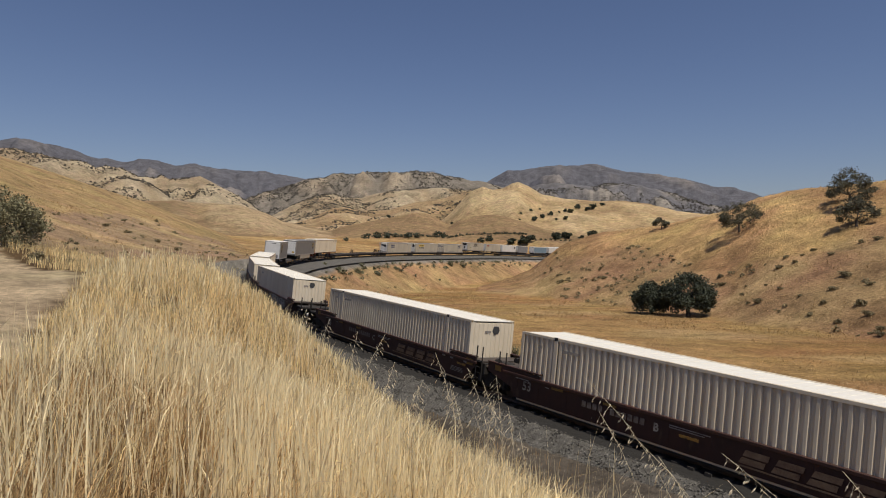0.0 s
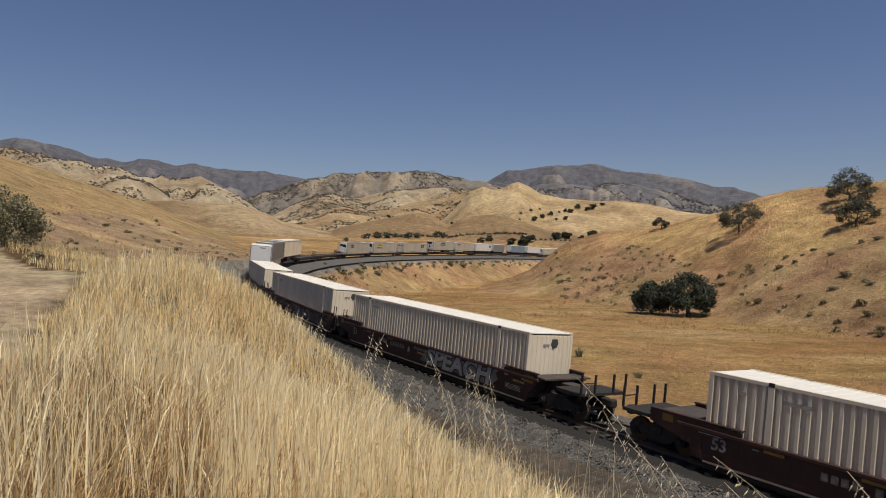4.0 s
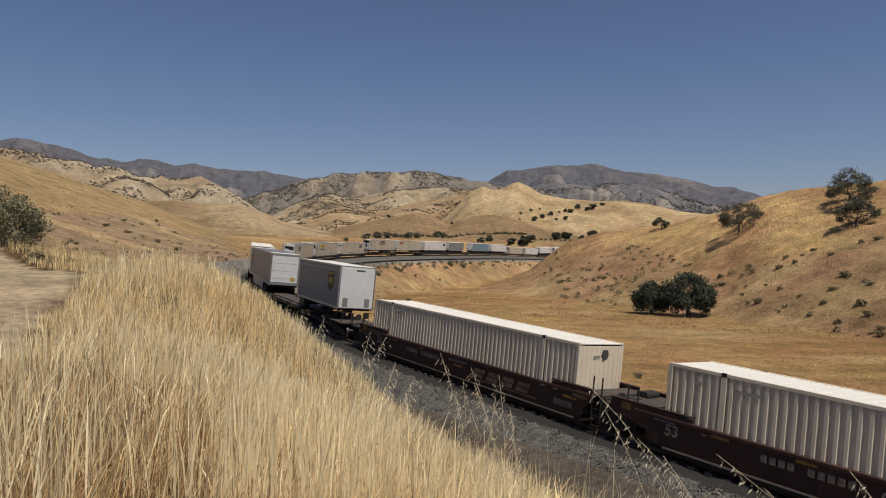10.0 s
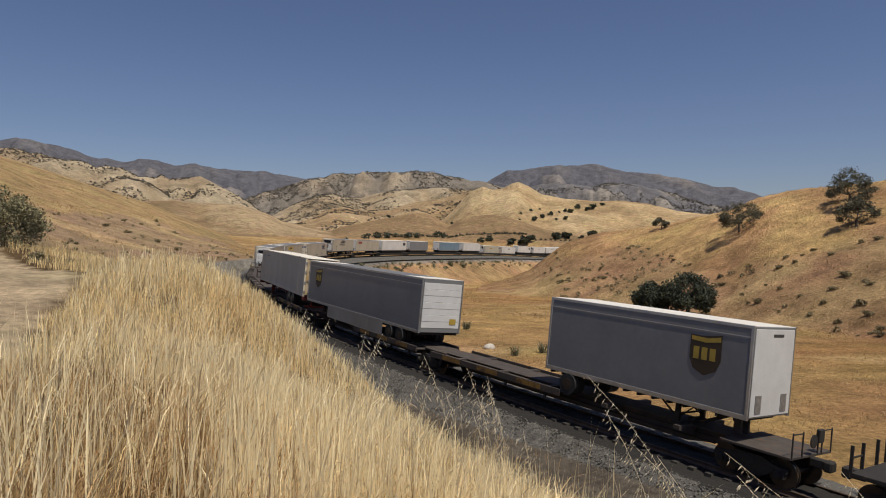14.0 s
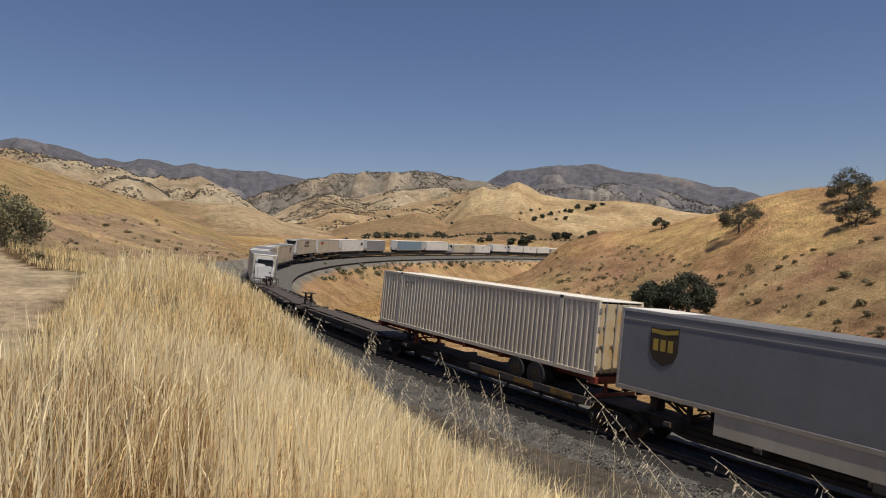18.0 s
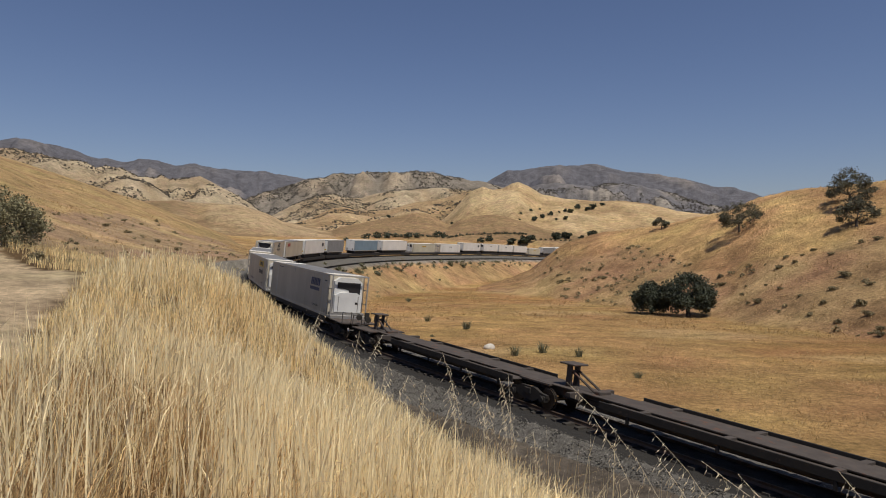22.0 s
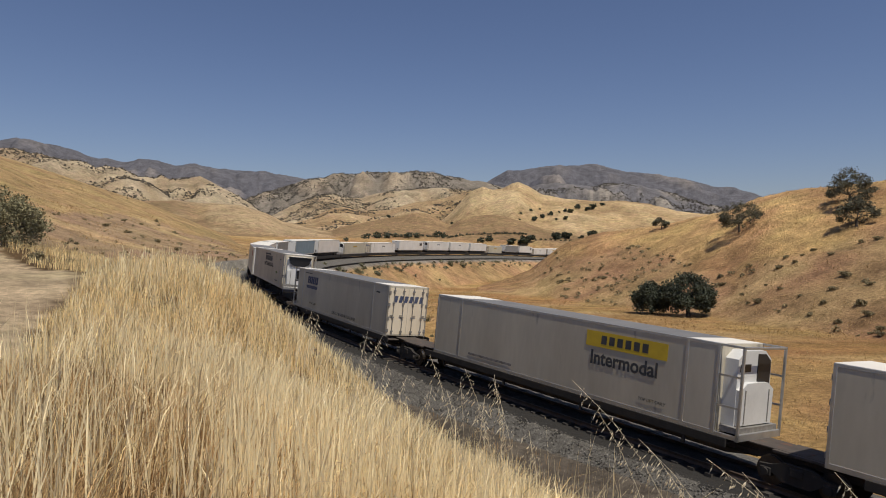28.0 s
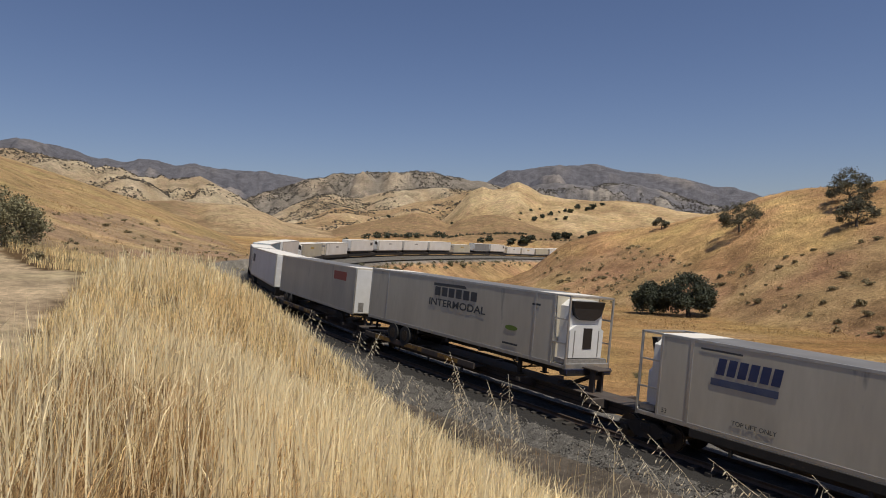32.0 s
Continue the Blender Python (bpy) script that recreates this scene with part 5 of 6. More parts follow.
def chassis_under(parent, nose, h0, material):
    """A container chassis: two rails, axles at the end away from the kingpin (nose = +1 or -1)."""
    bm = B()
    for sgn in (-1, 1):
        box(bm, -HX + 0.1, HX - 0.1, sgn * 0.5 - 0.06, sgn * 0.5 + 0.06, h0 - 0.3, h0 - 0.02, 0.01)
    for x in np.linspace(-HX + 0.2, HX - 0.2, 7):
        box(bm, x - 0.08, x + 0.08, -HY, HY, h0 - 0.2, h0 - 0.02, 0.01)
    for e in (-1, 1):
        box(bm, *sorted((e * (HX - 0.25), e * (HX + 0.12))), -HY, HY, h0 - 0.26, h0 - 0.0, 0.015)
    part("chassis_frame", bm, material, parent, "painted steel chassis frame under the box")
    bm = B()
    x = -nose * (HX + 0.05)
    box(bm, x - 0.06, x + 0.06, -1.1, 1.1, h0 - 0.75, h0 - 0.62, 0.01)
    for yy in (-0.6, 0.6):
        box(bm, x - 0.05, x + 0.05, yy - 0.05, yy + 0.05, h0 - 0.65, h0 - 0.2)
    part("rear_guard", bm, material, parent)
    wheels_under(parent, -nose * 4.4, 2, 0.5, h0 - 0.98)
    landing_gear(parent, nose * 4.9, h0 - 0.05, material)


# ---- the train ----
RIDERS = []                                # (thing, front and rear carrying points at the clip's start)


def ridden(ob, front, rear):
    RIDERS.append((ob, front, rear))
    return ob


def well_unit(front, rear, **k):
    return ridden(well_car("well_car", "oxide-red steel well car carrying a white container", (front - rear) / 2, **k), front, rear)


def spine_unit(front, rear, label="black steel spine car with wheel platforms", **k):
    return ridden(spine_car("spine_car", label, (front - rear) / 2, **k), front, rear)


well_unit(38.07, 18.17, letter="B", art="logo", tail_end=False)
well_unit(18.17, -1.53, letter="C", art="logo", tail_end=True)
well_unit(-6.12, -25.78, letter="B", art="silver", lead_end=True)
well_unit(-25.78, -45.62, letter="C", art="colour")
well_unit(-45.62, -64.95, letter="A", art="logo", tail_end=True)
white = ribbed_container("ribbed_container", "white corrugated long container with bright white roof", "panel", 0.13)
for i, lead in enumerate((36.07, 16.47, -7.89, -27.43, -47.51)):
    ob = white if i == 0 else copy_thing(white, Matrix())
    ridden(ob, lead - LEN / 2 + 9.85, lead - LEN / 2 - 9.85)

spine_unit(-69.11, -86.15, lead_end=True, hitches=((7.6, 1),), decks=((-0.95, 0.1),))
spine_unit(-86.15, -103.34, hitches=((-7.5, -1),), decks=((0.0, 0.9),))
spine_unit(-103.34, -119.83, hitches=((-7.1, -1),), decks=((0.0, 0.9),))
spine_unit(-119.83, -137.44, "empty black spine car with bare platforms and hitch", hitches=((-7.4, -1),), decks=((-0.55, 0.9),), stripe=False)
spine_unit(-137.44, -152.19, "empty black spine car with bare platforms and hitch", hitches=((-7.5, -1),), decks=((-0.5, 0.9),), tail_end=True, stripe=False)
spine_unit(-156.19, -174.02, lead_end=True, decks=((-0.8, 0.8),), stripe=False)
spine_unit(-174.02, -194.64, decks=((-0.8, 0.8),), stripe=False)
spine_unit(-194.64, -212.56, decks=((-0.8, 0.8),), stripe=False)
spine_unit(-212.56, -233.6, hitches=((7.2, 1),), decks=((-0.9, 0.1),))
spine_unit(-233.6, -250.83, hitches=((7.2, 1),), decks=((-0.9, 0.1),), tail_end=True)


def trailer(lead, length, label, material, ends, logo, nose, axles, h0=1.75, grey_roof=False):
    t = smooth_container("semi_trailer", label, material, ends[0], ends[1], h0, logo, group="road trailers on the train", length=length, grey_roof=grey_roof)
    tagged(t, category="trailer")
    hx = length / 2
    wheels_under(t, -nose * (hx - (1.3 if axles == 1 else 2.6)), axles, 0.41, 0.955)
    landing_gear(t, nose * (hx - 2.7), h0, M_BLACK)
    boxes("underframe", M_BLACK, t, *[(x - 0.05, x + 0.05, -HY + 0.06, HY - 0.06, h0 - 0.1, h0 + 0.04) for x in np.arange(-hx + 0.3, hx - 0.2, 0.6)])
    boxes("upper_coupler", M_BLACK, t, (*sorted((nose * (hx - 0.2), nose * (hx - 1.6))), -0.7, 0.7, h0 - 0.06, h0 + 0.05))
    return ridden(t, lead - length / 2 + 8.75, lead - length / 2 - 8.75)


trailer(-69.2, 8.53, "short grey trailer with brown shield emblem on a spine car", M_GREYT, ("nose", "shutter"), "shield", 1, 1)
t2 = trailer(-87.03, 16.15, "long grey trailer with slatted white end on a spine car", M_GREYT, ("shutter", "nose"), "shield", -1, 2, grey_roof=True)
boxes("side_skirt", M_PALE, t2, (-4.2, 3.9, -HY + 0.03, -HY + 0.06, 1.05, 1.78), (-4.2, 3.9, HY - 0.06, HY - 0.03, 1.05, 1.78), label="pale side skirt under the body")
k = ribbed_container("ribbed_container", "white corrugated container with ochre doors on a red chassis", "doors", 1.88, True, False)
chassis_under(k, -1, 1.88, M_REDCH)
ridden(k, -112.265 + 8.75, -112.265 - 8.75)
m1 = smooth_container("refrigerated_container", "pale refrigerated container with blue emblem and white cooling unit", M_PALE, "unit", "doors", 1.06, "blue_bars", 2, grey_roof=True)
ridden(m1, -165.185 + 8.75, -165.185 - 8.75)
j = smooth_container("refrigerated_container", "pale refrigerated container with yellow panel and caged cooling unit", M_PALE, "unit", "doors", 1.06, "yellow_panel", 0, grey_roof=True)
ridden(j, -183.805 + 8.75, -183.805 - 8.75)
m2 = smooth_container("refrigerated_container", "pale refrigerated container with blue emblem, doors leading", M_PALE, "doors", "unit", 1.06, "blue_bars", 1, grey_roof=True)
ridden(m2, -204.865 + 8.75, -204.865 - 8.75)
p = smooth_container("refrigerated_container", "pale refrigerated container with black emblem on a chassis", M_PALE, "unit", "doors", 1.9, "black_bars", 1, grey_roof=True)
chassis_under(p, 1, 1.9, M_BLACK)
boxes("bumper", M_BLUEINK, p, (HX - 0.02, HX + 0.12, -HY, HY, 1.72, 1.9), label="blue painted bumper beam")
ridden(p, -224.405 + 8.75, -224.405 - 8.75)
trailer(-234.6, 16.15, "pale long trailer with red panel and bright nose", M_PALE, ("nose", "doors"), "red_panel", 1, 2, grey_roof=True)

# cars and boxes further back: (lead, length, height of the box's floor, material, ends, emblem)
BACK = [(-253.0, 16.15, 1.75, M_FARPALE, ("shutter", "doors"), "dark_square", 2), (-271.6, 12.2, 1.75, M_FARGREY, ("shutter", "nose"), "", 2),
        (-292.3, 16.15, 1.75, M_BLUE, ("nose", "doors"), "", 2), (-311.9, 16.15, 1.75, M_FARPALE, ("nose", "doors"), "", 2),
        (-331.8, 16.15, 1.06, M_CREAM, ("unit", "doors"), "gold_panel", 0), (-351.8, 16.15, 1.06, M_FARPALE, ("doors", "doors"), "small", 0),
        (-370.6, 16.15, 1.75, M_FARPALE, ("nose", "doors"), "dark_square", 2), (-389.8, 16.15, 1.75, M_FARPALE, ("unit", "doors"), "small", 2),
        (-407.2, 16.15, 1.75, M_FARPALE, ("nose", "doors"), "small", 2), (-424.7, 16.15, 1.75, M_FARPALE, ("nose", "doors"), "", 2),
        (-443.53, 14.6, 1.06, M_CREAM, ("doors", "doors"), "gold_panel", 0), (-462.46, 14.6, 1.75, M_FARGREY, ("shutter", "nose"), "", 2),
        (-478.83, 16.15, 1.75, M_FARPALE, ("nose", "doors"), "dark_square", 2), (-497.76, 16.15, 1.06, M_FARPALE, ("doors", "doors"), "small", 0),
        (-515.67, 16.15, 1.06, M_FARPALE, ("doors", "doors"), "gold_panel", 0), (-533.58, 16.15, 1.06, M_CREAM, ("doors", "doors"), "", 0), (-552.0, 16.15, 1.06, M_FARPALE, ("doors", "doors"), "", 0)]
for i, (lead, length, h0, material, ends, logo, axles) in enumerate(BACK):
    front = lead + 1.2 if i == 0 else (lead + BACK[i - 1][0] - BACK[i - 1][1]) / 2
    rear = (lead - length + BACK[i + 1][0]) / 2 if i + 1 < len(BACK) else lead - length - 1
    # full-length platforms and deeper channels added to darken the gap under far boxes
    spine_unit(front, rear, lead_end=i == 0, decks=((-0.96, 0.96),), stripe=False, deep=0.4)
    tone = {M_FARPALE: "pale", M_FARGREY: "dark grey", M_BLUE: "faded blue", M_CREAM: "cream"}[material]
    if axles:
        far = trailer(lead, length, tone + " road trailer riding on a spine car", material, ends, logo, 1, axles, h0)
        # added block that stands in for dark gear and shade underneath
        boxes("underbody", M_BLACK, far, (-length / 2 + 0.5, length / 2 - 0.5, -1.05, 1.05, 1.14, 1.7), label="added dark block for the gear and shade between the wheels")
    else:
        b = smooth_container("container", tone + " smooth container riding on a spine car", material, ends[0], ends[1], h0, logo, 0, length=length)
        ridden(b, lead - length / 2 + 8.75, lead - length / 2 - 8.75)


# ---- plants ----
def straw(name, c1, c2, vary):
    """Thin dry blades that let some light through; the tone drifts in patches and from blade to blade."""
    m = mat(name, c1, c2, 0.5, 0.6, 0.0, island=vary)
    n, link = m.node_tree.nodes, m.node_tree.links.new
    b = n["Principled BSDF"]
    b.inputs["Specular IOR Level"].default_value = 0.35
    t = n.new("ShaderNodeBsdfTranslucent")
    link(b.inputs["Base Color"].links[0].from_socket, t.inputs[0])
    mx = n.new("ShaderNodeMixShader")
    mx.inputs[0].default_value = 0.13
    link(b.outputs[0], mx.inputs[1])
    link(t.outputs[0], mx.inputs[2])
    link(mx.outputs[0], n["Material Output"].inputs[0])
    return m


M_STRAW = straw("dry_straw", (0.97, 0.775, 0.41), (0.76, 0.54, 0.25), 0.6)
M_STALK = straw("pale_bright_stalk", (0.98, 0.85, 0.54), (0.94, 0.75, 0.43), 0.15)
# brown undergrowth, its tone lowered to paint shade deep in the grass
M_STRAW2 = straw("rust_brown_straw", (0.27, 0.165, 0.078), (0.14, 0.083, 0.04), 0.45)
M_STALK.node_tree.nodes["Principled BSDF"].inputs["Roughness"].default_value = 0.38
M_STALK.node_tree.nodes["Principled BSDF"].inputs["Specular IOR Level"].default_value = 0.6
M_BROWN = straw("brownish_straw", (0.60, 0.40, 0.19), (0.34, 0.205, 0.09), 0.5)
M_TUFT = straw("golden_tuft", (0.50, 0.345, 0.165), (0.40, 0.26, 0.12), 0.2)
M_FARBUSH = mat("far_grey_brown_brush", (0.135, 0.118, 0.095), (0.09, 0.08, 0.068), 0.05, 0.9, 0.0, island=0.35)
M_OAT = mat("pale_oat_husk", (0.85, 0.75, 0.54), (0.74, 0.60, 0.38), 3.0, 0.6, 0.0, island=0.25)
M_OAK = mat("dark_oak_leaves", (0.058, 0.068, 0.038), (0.036, 0.045, 0.028), 0.6, 0.7, 0.0, island=0.45)
M_GREYLEAF = mat("grey_green_sparse_leaves", (0.115, 0.112, 0.07), (0.075, 0.074, 0.048), 0.6, 0.8, 0.0, island=0.4)
M_OLIVE = mat("olive_leaves", (0.26, 0.235, 0.13), (0.16, 0.15, 0.08), 0.8, 0.8, 0.0, island=0.45)
M_BARK = mat("grey_brown_bark", (0.11, 0.088, 0.07), (0.06, 0.048, 0.04), 3.0, 0.9, 0.8, stretch=(1, 1, 0.3))
M_BUSH = mat("dusty_scrub_leaves", (0.29, 0.24, 0.13), (0.19, 0.155, 0.088), 1.2, 0.9, 0.0, island=0.45)
M_SAGE = mat("grey_green_weed_leaves", (0.19, 0.185, 0.11), (0.12, 0.12, 0.07), 1.2, 0.9, 0.0, island=0.4)
M_ROCK = mat("white_boulder", (0.62, 0.58, 0.52), (0.40, 0.36, 0.31), 3.0, 0.9, 0.6)


def raw_mesh(name, co, faces, material, smooth=False):
    """A mesh of triangles from arrays."""
    me = bpy.data.meshes.new(name)
    me.vertices.add(len(co))
    me.vertices.foreach_set("co", co.astype(np.float32).ravel())
    me.loops.add(faces.size)
    me.loops.foreach_set("vertex_index", faces.astype(np.int32).ravel())
    k = faces.shape[1]
    me.polygons.add(len(faces))
    me.polygons.foreach_set("loop_start", (np.arange(len(faces)) * k).astype(np.int32))
    me.polygons.foreach_set("loop_total", np.full(len(faces), k, np.int32))
    me.materials.append(material)
    me.polygons.foreach_set("use_smooth", np.full(len(faces), smooth))
    me.update(calc_edges=True)
    return me


def blades(name, x, y, z, h, w, lean, turn, material, rng, sunny=0.0):
    """Grass stalks: tapered bent strips of three pieces each."""
    n = len(x)
    dirx, diry = np.cos(turn), np.sin(turn)
    face = np.where(rng.uniform(0, 1, n) < sunny, rng.normal(0.30, 0.5, n), rng.uniform(0, 2 * np.pi, n))
    wx, wy = np.cos(face) * w * 0.5, np.sin(face) * w * 0.5
    co = np.zeros((n, 7, 3))
    for i, (f, ww, b) in enumerate(((0, 1.0, 0), (0.45, 0.85, 0.3), (0.8, 0.6, 0.7))):
        cx, cy, cz = x + dirx * lean * h * b, y + diry * lean * h * b, z + h * f
        co[:, 2 * i] = np.stack([cx - wx * ww, cy - wy * ww, cz], -1)
        co[:, 2 * i + 1] = np.stack([cx + wx * ww, cy + wy * ww, cz], -1)
    co[:, 6] = np.stack([x + dirx * lean * h * 1.1, y + diry * lean * h * 1.1, z + h * (1 - 0.2 * lean)], -1)
    base = (np.arange(n) * 7)[:, None]
    tris = np.array([[0, 1, 3], [0, 3, 2], [2, 3, 5], [2, 5, 4], [4, 5, 6]])
    f = (base[:, :, None] + tris[None]).reshape(-1, 3)
    return raw_mesh(name, co.reshape(-1, 3), f, material)


def bank_points(n, r0, r1, az0, az1, rng, power=1.0, reach=0.0):
    """Points on the bank, denser towards the camera, off the road and the ballast."""
    az = np.radians(rng.uniform(az0, az1, n))
    r = r0 * (r1 / r0) ** (rng.uniform(0, 1, n) ** power)
    x, y = r * np.sin(az), r * np.cos(az)
    z, m, s, lat, relief = land(x, y)
    road = road_mask(x, y)
    edge = 5.4 + 0.9 * step(8, 32, s)
    thin = (fbm(x / 0.8, y / 0.8, 3, 90) > 0.40)
    edge = edge - 0.9 - reach + 5.2 * rng.uniform(0, 1, n) ** 1.7
    keep = (lat < -edge - 0.5 + 1.1 * fbm(x / 1.5, y / 1.5, 2, 33)) & (road < 0.45 + 0.4 * (fbm(x, y, 2, 12) - 0.5)) & (r < 75) & thin
    return x[keep], y[keep], z[keep] - 0.12 * road[keep], r[keep], lat[keep], road[keep]


def make_grass():
    rng = np.random.default_rng(7)
    for nm, n, r0, r1, mt, hh, lab, seed in (("tall_grass", 84000, 2.6, 34, M_STRAW, (0.45, 1.0), "tall dry golden grass on the bank", 1),
                                             ("tall_stalks", 31000, 2.8, 34, M_STALK, (0.85, 1.25), "long pale seed stalks standing out of the grass", 4),
                                             ("tall_stalks", 3600, 3.4, 16, M_STALK, (0.7, 1.15), "bright sunlit stalks in the middle of the bank", 7),
                                             ("tall_stalks", 1700, 3.2, 9, M_STALK, (1.0, 1.5), "single tall pale stalks above the grass", 6),
                                             ("tall_grass", 80000, 16, 70, M_STRAW, (0.55, 0.95), "dry golden grass further along the bank", 2),
                                             ("brown_grass", 75000, 2.6, 45, M_BROWN, (0.4, 0.85), "fine brownish dry grass among the gold", 5),
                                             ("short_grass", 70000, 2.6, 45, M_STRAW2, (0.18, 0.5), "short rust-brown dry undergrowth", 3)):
        x, y, z, r, lat, road = bank_points(n, r0, r1, -26 if seed == 7 else -37, 8 if seed == 7 else 30, rng, 0.85, 1.6 if seed in (3, 5, 6) else 0.0)
        bear = np.degrees(np.arctan2(x, y))
        brown = 0.75 * step(-6, -26, bear) * step(16, 7, r) + 0.5 * step(0.48, 0.62, fbm(x / 1.9, y / 1.9, 3, 58)) * step(14, 6, r) + 0.25 * step(7, 3.5, r) * step(2, -16, bear) + 0.6 * step(13.5, 9, -lat) * step(-4, 3, bear)
        beyond = x < road_line(y)            # only short growth past the road
        dice = rng.uniform(0, 1, len(x))
        keep = (dice < brown) if seed == 5 else (dice > 0.9 * brown) if seed in (1, 4) else dice < 2
        if seed == 1:                        # looser growth towards the track, with dark gaps between tufts
            gaps = step(-16, -8, bear) * (0.25 + 0.6 * step(0.58, 0.40, fbm(x / 0.35, y / 0.35, 3, 95)))
            keep = keep & (rng.uniform(0, 1, len(x)) > gaps)
        keep = keep & (~beyond | (rng.uniform(0, 1, len(x)) < (0.8 if seed in (3, 5) else 0.25)))
        x, y, z, r, lat, road, beyond = x[keep], y[keep], z[keep], r[keep], lat[keep], road[keep], beyond[keep]
        k = len(x)
        clump = fbm(x / 1.3, y / 1.3, 2, 50 + seed)
        h = rng.uniform(hh[0], hh[1], k) * (0.50 + 0.82 * clump) * (1 - 0.45 * np.clip(road * 2, 0, 1)) * np.interp(-lat, [5, 8, 12], [0.45, 0.75, 1.0]) * np.where(beyond, 0.4, 1.0)
        w = np.interp(r, [2.5, 8, 20, 60], [0.0062, 0.0082, 0.0115, 0.026]) * rng.uniform(0.5, 1.5, k) * {4: 1.45, 6: 0.6, 7: 1.5}.get(seed, 1.0)
        lean = np.abs(rng.normal(0.2, 0.17, k)) + rng.uniform(0.3, 0.9, k) * (rng.uniform(0, 1, k) > 0.82) * step(13, 6, r) * (seed not in (4, 6, 7))
        lean = lean * (0.4 if seed in (6, 7) else 1.0)
        turn = np.where(rng.uniform(0, 1, k) < 0.55, rng.normal(-0.3, 0.9, k), rng.uniform(-np.pi, np.pi, k))
        tagged(new(nm, blades(nm, x, y, z - 0.03, h, w, lean, turn, mt, rng, 0.8 if seed in (4, 7) else 0.45)), lab, "grass", kind="stuff")


make_grass()


def oat(bm, base, height, lean, turn, rng, heads):
    """A wild-oat stalk that bows over, with hanging husks."""
    bx, by, bz = base
    pts = []
    for i in range(9):
        f = i / 8
        pts.append(Vector((bx + math.cos(turn) * lean * height * f ** 2.8, by + math.sin(turn) * lean * height * f ** 2.8, bz + height * (f - 0.16 * lean * f ** 3))))
    for i in range(8):
        bar(bm, pts[i], pts[i + 1], 0.0028 * (1 - 0.09 * i), 4)
    for i in range(heads):
        f = 0.60 + 0.40 * (i / heads) ** 0.8
        k = min(7, int(f * 8))
        p = pts[k].lerp(pts[k + 1], f * 8 - k)
        side = Vector((rng.uniform(-0.05, 0.05), rng.uniform(-0.05, 0.05), -rng.uniform(0.01, 0.055)))
        q = p + side
        bar(bm, p, q, 0.0005, 3)
        d = Vector((rng.uniform(-0.3, 0.3) + 0.5 * math.cos(turn), rng.uniform(-0.3, 0.3) + 0.5 * math.sin(turn), -0.8)).normalized() * rng.uniform(0.026, 0.042)
        u = d.orthogonal().normalized() * 0.004
        v = d.cross(u).normalized() * 0.004
        a, b = bm.verts.new(q), bm.verts.new(q + d)
        ring = [bm.verts.new(q + d * 0.4 + w) for w in (u, v, -u, -v)]
        for j in range(4):
            bm.faces.new((a, ring[j], ring[(j + 1) % 4]))
            bm.faces.new((b, ring[(j + 1) % 4], ring[j]))


# bearing and height of the tip as angles, distance, bow, way of the bow
OATS = [(-11.4, -6.2, 6.4, 0.12, 0.4), (-10.2, -6.9, 6.0, 0.15, 0.6), (-6.6, -8.1, 5.6, 0.1, 0.5), (-5.0, -8.3, 5.4, 0.2, 0.2), (-4.2, -10.6, 5.0, 0.12, 0.3), (-2.4, -11.9, 4.9, 0.16, 0.2),
        (2.0, -11.1, 4.8, 0.18, 2.6), (0.8, -13.0, 4.7, 0.12, 2.7), (2.9, -14.4, 4.6, 0.14, 2.8), (3.7, -12.1, 4.5, 0.15, 2.7), (-0.4, -9.9, 4.9, 0.16, 2.6), (11.5, -11.7, 4.3, 0.36, 2.8),
        (13.4, -14.2, 4.2, 0.24, 2.6), (16.7, -16.0, 4.1, 0.36, 2.8), (18.0, -17.3, 4.0, 0.28, 2.7), (22.3, -16.8, 3.9, 0.46, 2.8), (25.6, -18.7, 3.7, 0.4, 2.7), (30.9, -16.6, 3.6, 0.3, 2.7), (23.7, -18.2, 3.8, 0.35, 2.7),
        (4.9, -11.6, 4.6, 0.05, 2.6), (4.4, -13.4, 4.5, 0.06, 0.4), (5.6, -14.2, 4.5, 0.07, 2.7), (1.4, -12.2, 4.8, 0.05, 2.5), (6.9, -16.2, 4.4, 0.08, 2.8), (-1.6, -12.6, 4.9, 0.06, 0.5)]


OAT_THINGS = []


def make_oats():
    rng = random.Random(11)
    for bear, top, dist, lean, turn in OATS:
        high = 1.2
        for _ in range(4):
            x = dist * math.sin(radians(bear)) - lean * high * math.cos(turn)
            y = dist * math.cos(radians(bear)) - lean * high * math.sin(turn)
            z = height(x, y)
            high = max(0.6, (EYE[2] + dist * math.tan(radians(top)) - z) / (1 - 0.16 * lean))
        bm = B()
        oat(bm, (0, 0, 0), high, lean, turn, rng, 30)
        ob = part("wild_oat", bm, M_OAT, None)
        ob.location = (x, y, z)
        OAT_THINGS.append((ob, (x, y, z), rng.uniform(0, 6.28)))
        tagged(ob, "bowed wild-oat stalk with pale hanging husks", "grass", "wild oat stalks")


make_oats()


def tube(bm, pts, radii, n=6):
    rings = []
    for i, p in enumerate(pts):
        d = (pts[min(i + 1, len(pts) - 1)] - pts[max(i - 1, 0)]).normalized()
        u = d.orthogonal().normalized()
        v = d.cross(u)
        rings.append([bm.verts.new(p + radii[i] * (math.cos(2 * math.pi * k / n) * u + math.sin(2 * math.pi * k / n) * v)) for k in range(n)])
    for a, b in zip(rings, rings[1:]):
        for k in range(n):
            bm.faces.new((a[k], a[(k + 1) % n], b[(k + 1) % n], b[k]))
    bm.faces.new(rings[0][::-1])
    bm.faces.new(rings[-1])


